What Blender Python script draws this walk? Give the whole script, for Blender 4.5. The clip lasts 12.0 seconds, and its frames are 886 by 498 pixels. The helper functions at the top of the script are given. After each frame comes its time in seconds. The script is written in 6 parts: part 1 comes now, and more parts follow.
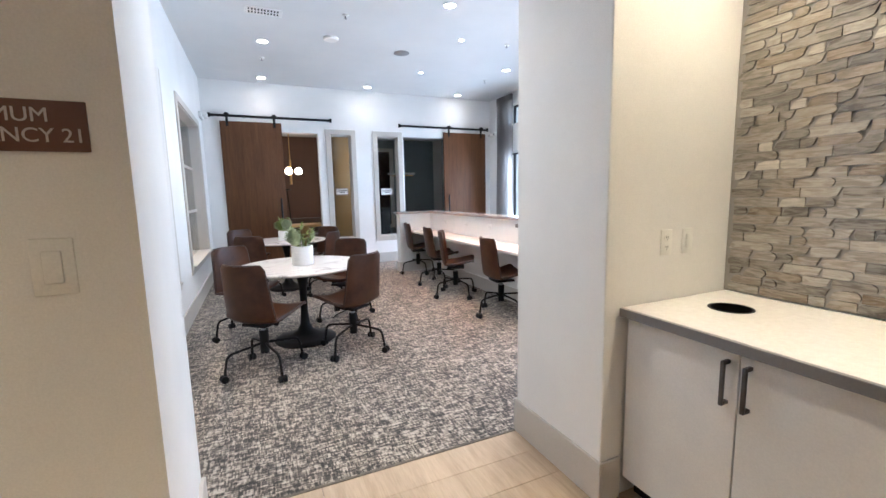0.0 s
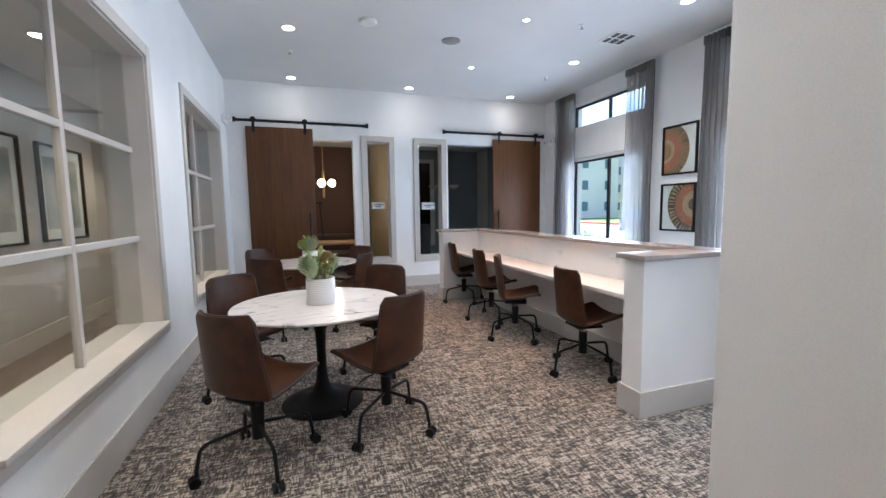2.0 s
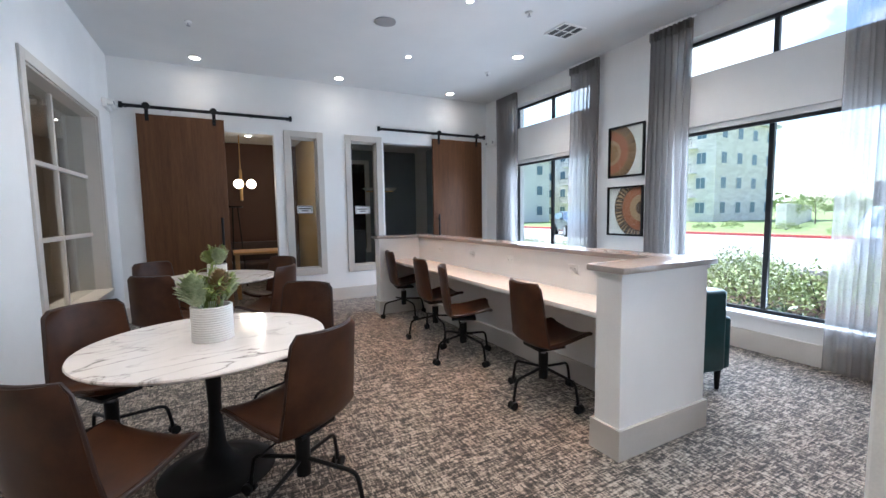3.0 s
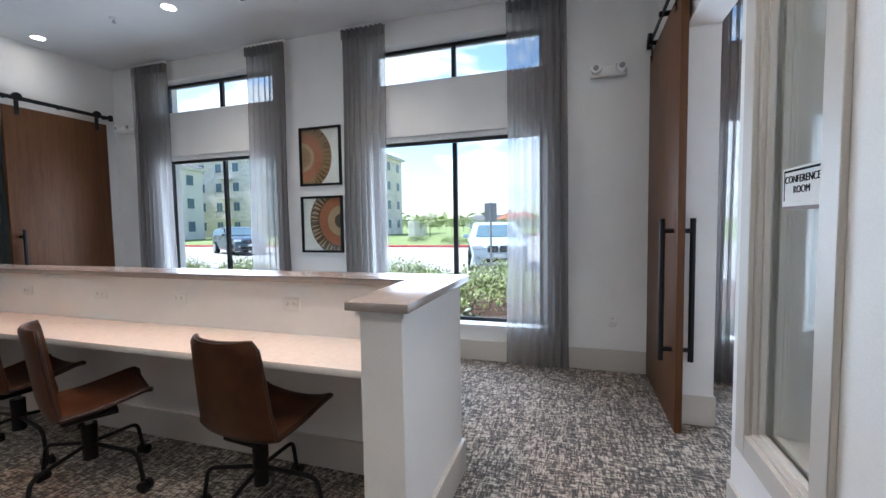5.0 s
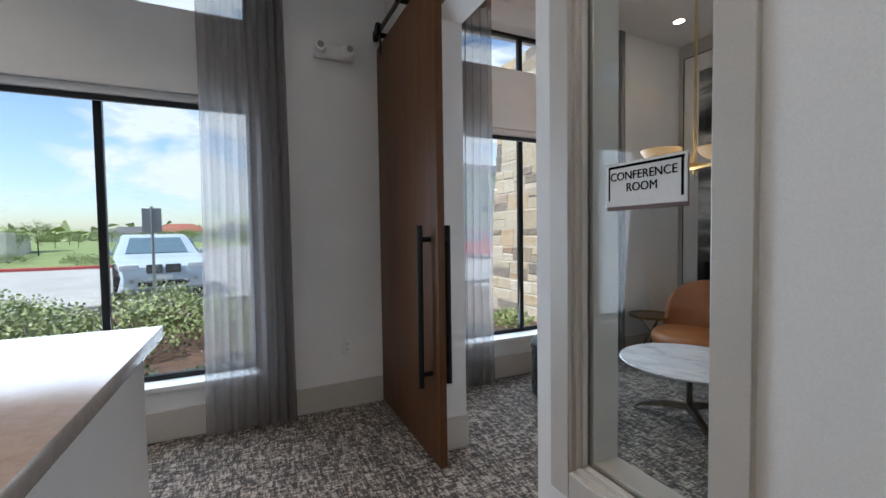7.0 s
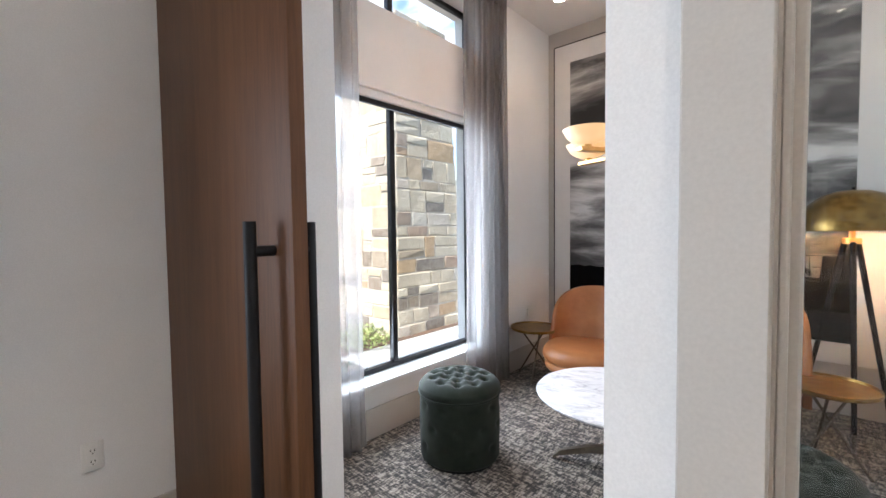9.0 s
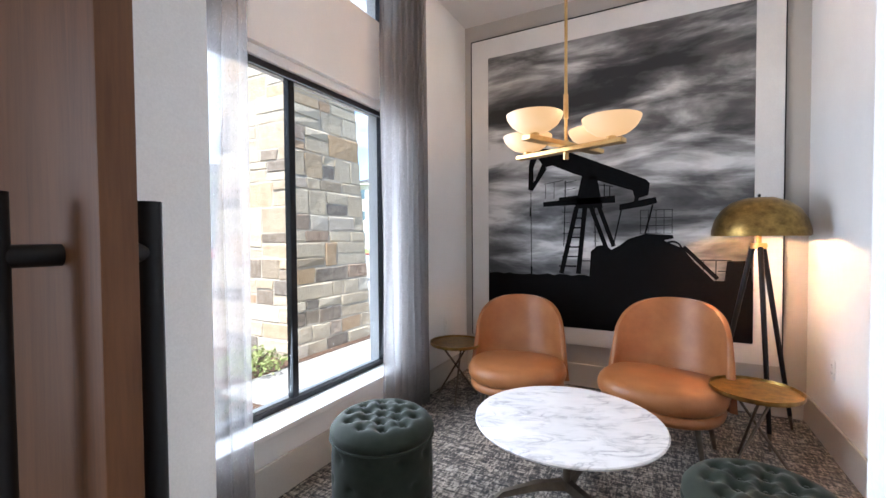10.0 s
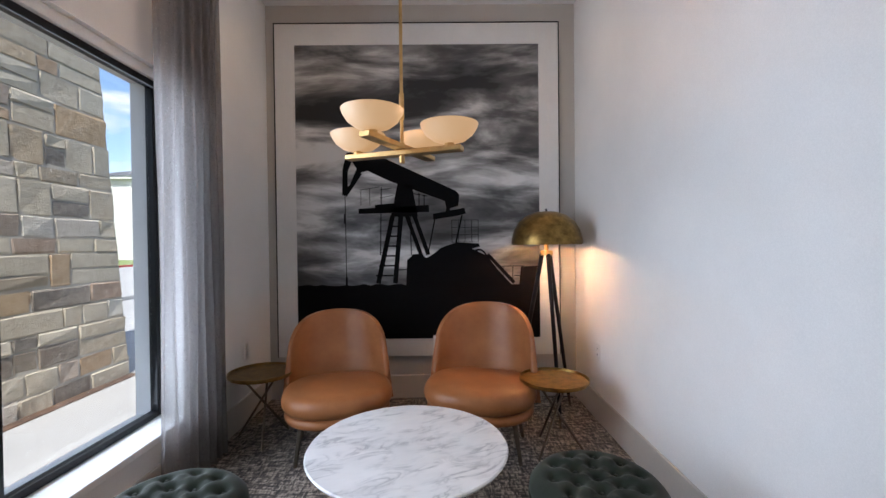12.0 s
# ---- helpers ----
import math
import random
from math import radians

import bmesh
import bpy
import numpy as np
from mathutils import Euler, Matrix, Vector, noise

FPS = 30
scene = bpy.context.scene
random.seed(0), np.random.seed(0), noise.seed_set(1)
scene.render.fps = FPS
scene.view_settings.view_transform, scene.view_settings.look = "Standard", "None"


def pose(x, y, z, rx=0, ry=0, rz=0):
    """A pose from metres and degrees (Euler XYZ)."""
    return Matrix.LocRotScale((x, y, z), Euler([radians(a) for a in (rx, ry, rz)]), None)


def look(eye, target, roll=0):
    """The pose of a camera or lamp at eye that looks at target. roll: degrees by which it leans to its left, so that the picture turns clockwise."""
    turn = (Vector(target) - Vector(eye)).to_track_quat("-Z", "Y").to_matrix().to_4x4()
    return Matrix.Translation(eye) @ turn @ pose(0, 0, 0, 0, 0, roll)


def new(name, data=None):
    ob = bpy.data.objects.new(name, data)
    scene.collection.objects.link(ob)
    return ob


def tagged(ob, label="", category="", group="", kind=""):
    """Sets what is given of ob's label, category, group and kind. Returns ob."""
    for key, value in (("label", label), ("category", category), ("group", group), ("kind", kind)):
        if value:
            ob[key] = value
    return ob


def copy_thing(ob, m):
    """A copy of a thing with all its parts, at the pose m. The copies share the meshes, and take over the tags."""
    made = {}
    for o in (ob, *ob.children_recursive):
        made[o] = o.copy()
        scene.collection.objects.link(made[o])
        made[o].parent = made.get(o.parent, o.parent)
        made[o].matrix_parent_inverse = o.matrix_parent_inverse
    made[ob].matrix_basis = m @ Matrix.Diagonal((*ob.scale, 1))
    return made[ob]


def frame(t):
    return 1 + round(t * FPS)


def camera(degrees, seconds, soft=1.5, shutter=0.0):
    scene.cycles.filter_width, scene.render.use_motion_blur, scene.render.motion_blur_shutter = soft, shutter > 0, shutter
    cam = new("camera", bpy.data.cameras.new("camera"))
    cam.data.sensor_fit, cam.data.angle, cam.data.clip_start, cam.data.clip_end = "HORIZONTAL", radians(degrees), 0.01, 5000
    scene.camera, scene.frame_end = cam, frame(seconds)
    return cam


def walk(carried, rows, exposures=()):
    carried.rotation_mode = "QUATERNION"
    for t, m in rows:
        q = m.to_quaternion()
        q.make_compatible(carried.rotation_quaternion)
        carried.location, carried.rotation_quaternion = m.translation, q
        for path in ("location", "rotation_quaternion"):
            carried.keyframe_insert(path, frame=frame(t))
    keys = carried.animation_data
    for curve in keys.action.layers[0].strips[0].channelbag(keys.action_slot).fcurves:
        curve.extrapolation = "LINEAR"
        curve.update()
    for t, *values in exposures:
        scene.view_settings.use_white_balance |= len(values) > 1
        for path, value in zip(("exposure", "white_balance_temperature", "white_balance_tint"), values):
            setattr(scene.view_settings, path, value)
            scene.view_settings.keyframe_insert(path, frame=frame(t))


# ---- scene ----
cam = camera(93.9, 12.0)
PATH = [
    (0, (0.041, -0.016, 1.401), (0.846, 1.796, 1.139), -1.2),
    (0.5, (0.081, 0.237, 1.411), (0.815, 2.083, 1.171), -0.9),
    (1, (0.206, 0.513, 1.414), (0.871, 2.387, 1.204), -1.1),
    (1.5, (0.266, 0.79, 1.39), (0.898, 2.678, 1.198), -0.9),
    (2, (0.283, 1.108, 1.409), (0.934, 2.989, 1.22), -0.8),
    (2.5, (0.372, 1.401, 1.4), (1.102, 3.255, 1.229), -0.7),
    (2.7, (0.42, 1.512, 1.401), (1.219, 3.337, 1.231), -0.8),
    (4.3, (0.856, 2.332, 1.378), (2.465, 3.512, 1.243), -0.7),
    (4.5, (0.911, 2.407, 1.366), (2.619, 3.44, 1.24), -0.7),
    (5, (1.015, 2.594, 1.376), (2.916, 3.205, 1.257), -0.9),
    (5.5, (1.163, 2.701, 1.356), (3.153, 2.865, 1.25), -1.0),
    (6, (1.375, 2.788, 1.354), (3.357, 2.544, 1.258), -1.0),
    (6.5, (1.599, 2.878, 1.367), (3.508, 2.289, 1.284), -0.9),
    (7, (1.838, 2.924, 1.345), (3.652, 2.084, 1.268), -0.8),
    (7.2, (1.93, 2.932, 1.356), (3.693, 1.99, 1.272), -0.7),
    (9, (2.91, 2.532, 1.358), (4.246, 1.046, 1.272), -0.7),
    (9.5, (3.12, 2.402, 1.348), (4.276, 0.771, 1.274), -0.7),
    (10, (3.313, 2.244, 1.329), (4.244, 0.475, 1.277), -0.4),
    (10.5, (3.396, 2.112, 1.338), (4.054, 0.223, 1.298), -0.4),
    (11, (3.491, 2.044, 1.356), (3.858, 0.078, 1.34), -0.4),
    (11.5, (3.545, 2.032, 1.338), (3.615, 0.034, 1.336), -0.7),
    (12, (3.566, 2.041, 1.343), (3.552, 0.041, 1.318), -0.6),
]
EXPOSURES = [
    (0, 2.3, 5300, 10), (1, 2.1, 5350, 10), (1.5, 1.82, 5400, 10), (2.5, 1.7, 5450, 10), (4.5, 1.32, 5550, 10), (5.5, 1.08, 5650, 10),
    (7, 0.48, 5850, 10), (9, 1.55, 6150, 13), (9.5, 1.48, 5900, 13), (10.5, 1.27, 6080, 15), (11, 0.86, 6030, 15), (12, 0.70, 6050, 15),
]
walk(cam, [(t, look(eye, target, roll)) for t, eye, target, roll in PATH], EXPOSURES)

# ---- sun and sky ----
world = bpy.data.worlds.new("world")
scene.world = world
world.use_nodes = True
wn = world.node_tree
sky = wn.nodes.new("ShaderNodeTexSky")
sky.sky_type = "NISHITA"
sky.sun_disc = False
sky.sun_elevation = radians(58)
sky.sun_rotation = radians(-9)
wn.links.new(sky.outputs[0], wn.nodes["Background"].inputs[0])
wn.nodes["Background"].inputs[1].default_value = 0.15
sun = new("sun", bpy.data.lights.new("sun", "SUN"))
sun.data.energy, sun.data.angle, sun.data.color = 5.0, radians(0.5), (1.0, 0.95, 0.87)
sun.matrix_basis = look((-9, 55, 90), (0, 0, 0))

WARM = (1.0, 0.76, 0.50)
SOFT = (1.0, 0.87, 0.70)


def spot(name, x, y, z, watts, size=105, color=WARM, radius=0.05):
    la = bpy.data.lights.new(name, "SPOT")
    la.energy, la.spot_size, la.spot_blend, la.color, la.shadow_soft_size = watts, radians(size), 0.7, color, radius
    ob = new(name, la)
    ob.matrix_basis = pose(x, y, z)
    return ob


def bulb(name, x, y, z, watts, color=WARM, radius=0.03):
    la = bpy.data.lights.new(name, "POINT")
    la.energy, la.color, la.shadow_soft_size = watts, color, radius
    ob = new(name, la)
    ob.matrix_basis = pose(x, y, z)
    return ob


def window_light(name, y, z, w, h, watts):
    la = bpy.data.lights.new(name, "AREA")
    la.shape, la.size, la.size_y, la.energy, la.color = "RECTANGLE", w, h, watts, (0.82, 0.91, 1.0)
    ob = new(name, la)
    ob.matrix_basis = look((5.175, y, z), (0, y, z - 0.4))
    la.spread = radians(160)
    return ob


for y, w in ((3.80, 28), (6.83, 26), (0.51, 30)):
    window_light("window_daylight", y, 1.32, 1.7, 1.8, w)


# ---- materials ----
def coords(nt, scale, space="pos"):
    if space == "pos":
        out = nt.nodes.new("ShaderNodeNewGeometry").outputs["Position"]
    else:
        out = nt.nodes.new("ShaderNodeTexCoord").outputs["Object"]
    mp = nt.nodes.new("ShaderNodeMapping")
    mp.inputs["Scale"].default_value = scale
    nt.links.new(out, mp.inputs["Vector"])
    return mp.outputs[0]


def noise_tex(nt, scale, detail=4.0, rough=0.55, space="pos", distort=0.0):
    n = nt.nodes.new("ShaderNodeTexNoise")
    n.inputs["Scale"].default_value = 1.0
    n.inputs["Detail"].default_value, n.inputs["Roughness"].default_value = detail, rough
    n.inputs["Distortion"].default_value = distort
    nt.links.new(coords(nt, scale, space), n.inputs["Vector"])
    return n.outputs["Fac"]


def ramp(nt, fac, stops):
    r = nt.nodes.new("ShaderNodeValToRGB")
    while len(r.color_ramp.elements) < len(stops):
        r.color_ramp.elements.new(0.5)
    for e, (p, c) in zip(r.color_ramp.elements, stops):
        e.position, e.color = p, (*c, 1)
    nt.links.new(fac, r.inputs[0])
    return r.outputs[0]


def mixc(nt, fac, a, b, mode="MIX"):
    m = nt.nodes.new("ShaderNodeMix")
    m.data_type, m.blend_type = "RGBA", mode
    for sock, v in ((m.inputs[0], fac), (m.inputs[6], a), (m.inputs[7], b)):
        if isinstance(v, (int, float)):
            sock.default_value = v
        elif isinstance(v, tuple):
            sock.default_value = (*v, 1)
        else:
            nt.links.new(v, sock)
    return m.outputs[2]


def math_node(nt, op, a, b):
    m = nt.nodes.new("ShaderNodeMath")
    m.operation = op
    for sock, v in zip(m.inputs, (a, b)):
        if isinstance(v, (int, float)):
            sock.default_value = v
        else:
            nt.links.new(v, sock)
    return m.outputs[0]


def blank(name):
    m = bpy.data.materials.new(name)
    m.use_nodes = True
    return m, m.node_tree, m.node_tree.nodes["Principled BSDF"]


def bump(nt, p, height, strength, distance):
    b = nt.nodes.new("ShaderNodeBump")
    b.inputs["Strength"].default_value, b.inputs["Distance"].default_value = strength, distance
    nt.links.new(height, b.inputs["Height"])
    nt.links.new(b.outputs[0], p.inputs["Normal"])


def surf(name, dark, light, scale=(3, 3, 3), rough=0.5, metal=0.0, grain=(150, 150, 150), relief=0.1, depth=0.001,
         space="pos", vary=0.0, rvar=0.1, coat=0.0, sheen=0.0, contrast=(0.3, 0.7)):
    m, nt, p = blank(name)
    big = noise_tex(nt, scale, 5, 0.6, space)
    col = ramp(nt, big, [(contrast[0], dark), (contrast[1], light)])
    fine = noise_tex(nt, grain, 3, 0.6, space)
    col = mixc(nt, 0.16, col, ramp(nt, fine, [(0.3, tuple(c * 0.55 for c in dark)), (0.7, light)]))
    if vary:
        oi = nt.nodes.new("ShaderNodeObjectInfo")
        v = math_node(nt, "ADD", math_node(nt, "MULTIPLY", oi.outputs["Random"], vary * 2), 1 - vary)
        col = mixc(nt, 1.0, col, v, "MULTIPLY")
    nt.links.new(col, p.inputs["Base Color"])
    r = math_node(nt, "ADD", math_node(nt, "MULTIPLY", big, rvar), rough - rvar / 2)
    nt.links.new(r, p.inputs["Roughness"])
    p.inputs["Metallic"].default_value = metal
    p.inputs["Coat Weight"].default_value = coat
    p.inputs["Sheen Weight"].default_value = sheen
    if relief:
        bump(nt, p, fine, relief, depth)
    return m


def tone(c, k):
    return tuple(min(1, v * k) for v in c)


def plain(name, c, rough=0.5, metal=0.0, relief=0.06, **kw):
    return surf(name, tone(c, 0.93), tone(c, 1.05), rough=rough, metal=metal, relief=relief, **kw)


def glow(name, c, strength, base=(0.8, 0.8, 0.8)):
    m, nt, p = blank(name)
    p.inputs["Base Color"].default_value = (*base, 1)
    p.inputs["Emission Color"].default_value = (*c, 1)
    p.inputs["Emission Strength"].default_value = strength
    return m


def thin_glass(name, tint=(0.96, 0.98, 0.97), rough=0.0):
    m, nt, p = blank(name)
    nt.nodes.remove(p)
    t, g, f, mx = (nt.nodes.new(k) for k in ("ShaderNodeBsdfTransparent", "ShaderNodeBsdfGlossy", "ShaderNodeLayerWeight", "ShaderNodeMixShader"))
    t.inputs[0].default_value = (*tint, 1)
    g.inputs["Roughness"].default_value = rough
    f.inputs[0].default_value = 0.5
    gloss = math_node(nt, "ADD", math_node(nt, "MULTIPLY", math_node(nt, "POWER", f.outputs["Facing"], 5.0), 0.9), 0.03)
    nt.links.new(gloss, mx.inputs[0])
    nt.links.new(t.outputs[0], mx.inputs[1])
    nt.links.new(g.outputs[0], mx.inputs[2])
    nt.links.new(mx.outputs[0], nt.nodes["Material Output"].inputs[0])
    return m


def sheer(name, c, open_part):
    m, nt, p = blank(name)
    nt.nodes.remove(p)
    t, d, tl, a, b = (nt.nodes.new(k) for k in ("ShaderNodeBsdfTransparent", "ShaderNodeBsdfDiffuse", "ShaderNodeBsdfTranslucent", "ShaderNodeMixShader", "ShaderNodeMixShader"))
    weave = noise_tex(nt, (400, 400, 60), 2, 0.5)
    col = ramp(nt, weave, [(0.3, tone(c, 0.85)), (0.7, tone(c, 1.1))])
    nt.links.new(col, d.inputs[0])
    nt.links.new(col, tl.inputs[0])
    a.inputs[0].default_value = 0.5
    nt.links.new(d.outputs[0], a.inputs[1])
    nt.links.new(tl.outputs[0], a.inputs[2])
    b.inputs[0].default_value = open_part
    nt.links.new(a.outputs[0], b.inputs[1])
    nt.links.new(t.outputs[0], b.inputs[2])
    nt.links.new(b.outputs[0], nt.nodes["Material Output"].inputs[0])
    return m


def carpet_material():
    m, nt, p = blank("carpet_weave")

    def cells(sx, sy, shift):
        # one random shade for each tuft row
        v = nt.nodes.new("ShaderNodeVectorMath")
        v.operation = "FLOOR"
        add = nt.nodes.new("ShaderNodeVectorMath")
        add.inputs[1].default_value = (shift, shift * 0.37, 0.5)
        nt.links.new(coords(nt, (sx, sy, 0)), add.inputs[0])
        nt.links.new(add.outputs[0], v.inputs[0])
        w = nt.nodes.new("ShaderNodeTexWhiteNoise")
        w.noise_dimensions = "2D"
        nt.links.new(v.outputs[0], w.inputs["Vector"])
        return w.outputs["Value"]

    f = 0.0
    for fac, wt in ((cells(135, 34, 0.0), 0.27), (cells(31, 135, 7.3), 0.27), (cells(64, 15, 3.1), 0.13), (cells(13, 64, 5.7), 0.18), (noise_tex(nt, (70, 70, 0), 3, 0.6), 0.25)):
        f = math_node(nt, "ADD", f, math_node(nt, "MULTIPLY", fac, wt))
    large = noise_tex(nt, (1.6, 1.6, 1.6), 3, 0.5)
    f2 = math_node(nt, "ADD", f, math_node(nt, "MULTIPLY", math_node(nt, "SUBTRACT", large, 0.5), 0.15))
    col = ramp(nt, f2, [(0.34, (0.018, 0.015, 0.013)), (0.49, (0.070, 0.057, 0.046)), (0.60, (0.205, 0.172, 0.140)), (0.76, (0.47, 0.41, 0.345))])
    fibre = noise_tex(nt, (420, 420, 420), 2, 0.7)
    col = mixc(nt, 0.35, col, ramp(nt, fibre, [(0.25, (0.02, 0.02, 0.02)), (0.75, (0.62, 0.59, 0.56))]), "SOFT_LIGHT")
    nt.links.new(col, p.inputs["Base Color"])
    p.inputs["Roughness"].default_value = 0.95
    p.inputs["Sheen Weight"].default_value = 0.15
    bump(nt, p, math_node(nt, "ADD", f, math_node(nt, "MULTIPLY", fibre, 0.5)), 0.4, 0.004)
    return m


def wood_material(name, dark, light, along=(26, 26, 1.6), rough=0.5, space="obj", vary=0.12):
    m, nt, p = blank(name)
    g1 = noise_tex(nt, along, 6, 0.65, space, 0.6)
    g2 = noise_tex(nt, tuple(v * 6 for v in along), 4, 0.6, space)
    big = noise_tex(nt, tuple(v * 0.12 for v in along), 3, 0.5, space)
    col = ramp(nt, g1, [(0.3, dark), (0.7, light)])
    col = mixc(nt, 0.25, col, ramp(nt, g2, [(0.35, tone(dark, 0.6)), (0.6, light)]))
    col = mixc(nt, 0.25, col, ramp(nt, big, [(0.3, tone(dark, 0.75)), (0.7, tone(light, 1.1))]))
    oi = nt.nodes.new("ShaderNodeObjectInfo")
    v = math_node(nt, "ADD", math_node(nt, "MULTIPLY", oi.outputs["Random"], vary * 2), 1 - vary)
    nt.links.new(mixc(nt, 1.0, col, v, "MULTIPLY"), p.inputs["Base Color"])
    p.inputs["Roughness"].default_value = rough
    bump(nt, p, g2, 0.12, 0.001)
    return m


def marble_material(name, vein_scale, vein, soft, rough=0.18, warm=(0.83, 0.80, 0.78)):
    m, nt, p = blank(name)
    n = nt.nodes.new("ShaderNodeTexNoise")
    n.inputs["Scale"].default_value, n.inputs["Detail"].default_value, n.inputs["Distortion"].default_value = 1.0, 7, 1.6
    nt.links.new(coords(nt, vein_scale, "obj"), n.inputs["Vector"])
    d = math_node(nt, "ABSOLUTE", math_node(nt, "SUBTRACT", n.outputs["Fac"], 0.5), 0)
    cloud = noise_tex(nt, tuple(v * 0.6 for v in vein_scale), 4, 0.6, "obj")
    base = ramp(nt, cloud, [(0.3, tone(warm, 0.86)), (0.65, warm)])
    mask = ramp(nt, d, [(0.0, (1, 1, 1)), (soft * 0.35, (0.35, 0.35, 0.35)), (soft, (0, 0, 0))])
    patch = ramp(nt, noise_tex(nt, tuple(v * 0.9 for v in vein_scale), 2, 0.5, "obj"), [(0.42, (0, 0, 0)), (0.62, (1, 1, 1))])
    nt.links.new(mixc(nt, mixc(nt, 1.0, mask, patch, "MULTIPLY"), base, vein), p.inputs["Base Color"])
    p.inputs["Roughness"].default_value = rough
    return m


PAINT = plain("white_wall_paint", (0.80, 0.79, 0.775), 0.62, scale=(1.2, 1.2, 1.2), grain=(220, 220, 220), relief=0.12)
CEIL = plain("ceiling_paint", (0.70, 0.70, 0.695), 0.8, scale=(0.8, 0.8, 0.8), relief=0.1)
TAUPE = plain("taupe_wall_paint", (0.46, 0.43, 0.39), 0.65, scale=(1.2, 1.2, 1.2))
TRIM = plain("greige_trim_paint", (0.53, 0.495, 0.45), 0.42, scale=(2, 2, 2))
DARKWALL = plain("brown_wall_paint", (0.085, 0.04, 0.028), 0.6)
BLUEWALL = plain("slate_wall_paint", (0.24, 0.29, 0.32), 0.6)
CARPET = carpet_material()
BLACK = plain("black_powder_coat", (0.007, 0.007, 0.0075), 0.5, grain=(300, 300, 300))
RAILBLACK = plain("black_steel", (0.012, 0.012, 0.013), 0.5, metal=0.3)
BRONZE = plain("dark_bronze_aluminium", (0.02, 0.021, 0.024), 0.4, metal=0.5)
BRASS = surf("brushed_brass", (0.50, 0.31, 0.12), (0.72, 0.48, 0.21), (14, 14, 14), 0.34, 1.0, relief=0.05)
OLDBRASS = surf("hammered_antique_brass", (0.13, 0.08, 0.025), (0.38, 0.245, 0.08), (16, 16, 22), 0.36, 1.0, grain=(90, 90, 90), relief=0.25, depth=0.002)
PEWTER = surf("dark_pewter", (0.10, 0.085, 0.07), (0.20, 0.165, 0.125), (12, 12, 12), 0.4, 0.9, relief=0.06)
NICKEL = surf("gunmetal_pull", (0.07, 0.065, 0.065), (0.13, 0.12, 0.12), (20, 20, 20), 0.36, 0.9)
LEATHER = surf("chestnut_leather", (0.032, 0.0115, 0.005), (0.072, 0.027, 0.0115), (9, 9, 9), 0.42, grain=(260, 260, 260), relief=0.22, depth=0.0012, space="obj")
SEAM = plain("dark_leather_piping", (0.03, 0.014, 0.01), 0.5)
TAN = surf("cognac_leather", (0.24, 0.085, 0.026), (0.38, 0.15, 0.053), (5, 5, 5), 0.40, grain=(240, 240, 240), relief=0.2, depth=0.0012, space="obj")
VELVET = surf("green_velvet", (0.011, 0.015, 0.010), (0.027, 0.034, 0.024), (7, 7, 7), 0.75, grain=(300, 300, 300), relief=0.2, sheen=0.08)
TEAL = surf("teal_leather", (0.006, 0.032, 0.037), (0.013, 0.055, 0.062), (6, 6, 6), 0.4, grain=(200, 200, 200), relief=0.2)
BARNWOOD = wood_material("walnut_veneer", (0.064, 0.0245, 0.0085), (0.142, 0.060, 0.023), rough=0.5)
OAKTABLE = wood_material("honey_oak", (0.34, 0.19, 0.07), (0.5, 0.3, 0.13), (3, 30, 30), 0.45)
PLANK = wood_material("pale_oak_plank", (0.31, 0.225, 0.145), (0.48, 0.365, 0.25), (18, 1.5, 18), 0.38, "pos", 0.1)
DARKPLANK = wood_material("grey_oak_floor", (0.13, 0.10, 0.08), (0.22, 0.175, 0.145), (18, 1.5, 18), 0.35, "pos", 0.1)
QUARTZ = surf("white_quartz", (0.72, 0.69, 0.66), (0.80, 0.775, 0.745), (30, 30, 30), 0.2, relief=0.0, rvar=0.05)
CAPSTONE = surf("taupe_quartz_cap", (0.30, 0.265, 0.245), (0.37, 0.33, 0.305), (40, 40, 40), 0.2, relief=0.0, rvar=0.03)
COUNTER_EDGE = plain("grey_quartz_edge", (0.17, 0.165, 0.165), 0.35)
LAMINATE = plain("white_laminate", (0.70, 0.685, 0.66), 0.35)
MARBLE = marble_material("statuary_marble", (1.7, 3.8, 2.4), (0.15, 0.13, 0.12), 0.030, 0.12, (0.82, 0.765, 0.73))
CARRARA = marble_material("carrara_marble", (5.5, 11.0, 6.0), (0.42, 0.43, 0.45), 0.13, 0.2, (0.80, 0.80, 0.80))
CERAMIC = plain("white_ceramic", (0.78, 0.76, 0.74), 0.45, relief=0.1)
PLASTIC = plain("white_plastic", (0.80, 0.79, 0.76), 0.3)
GREYMETAL = plain("grey_speaker_mesh", (0.28, 0.28, 0.29), 0.6, grain=(600, 600, 600), relief=0.3)
SLOT = plain("dark_slot", (0.02, 0.02, 0.02), 0.6)
GLASS = thin_glass("clear_glass")
SMOKEGLASS = thin_glass("interior_glass", (0.90, 0.92, 0.91))
FROST = plain("frosted_film", (0.56, 0.43, 0.25), 0.4)
SHEER = sheer("grey_sheer_linen", (0.29, 0.275, 0.27), 0.42)
SHADECLOTH = plain("white_roller_shade", (0.74, 0.74, 0.73), 0.7)
ALU = plain("grey_aluminium", (0.35, 0.35, 0.36), 0.4, metal=0.6)
OPAL = glow("lit_opal_glass", (1.0, 0.57, 0.22), 0.27, (0.38, 0.29, 0.20))
LAMPGLOW = glow("lamp_glow", (1.0, 0.86, 0.68), 14)
GLOBE = glow("lit_globe", (1.0, 0.80, 0.52), 6)
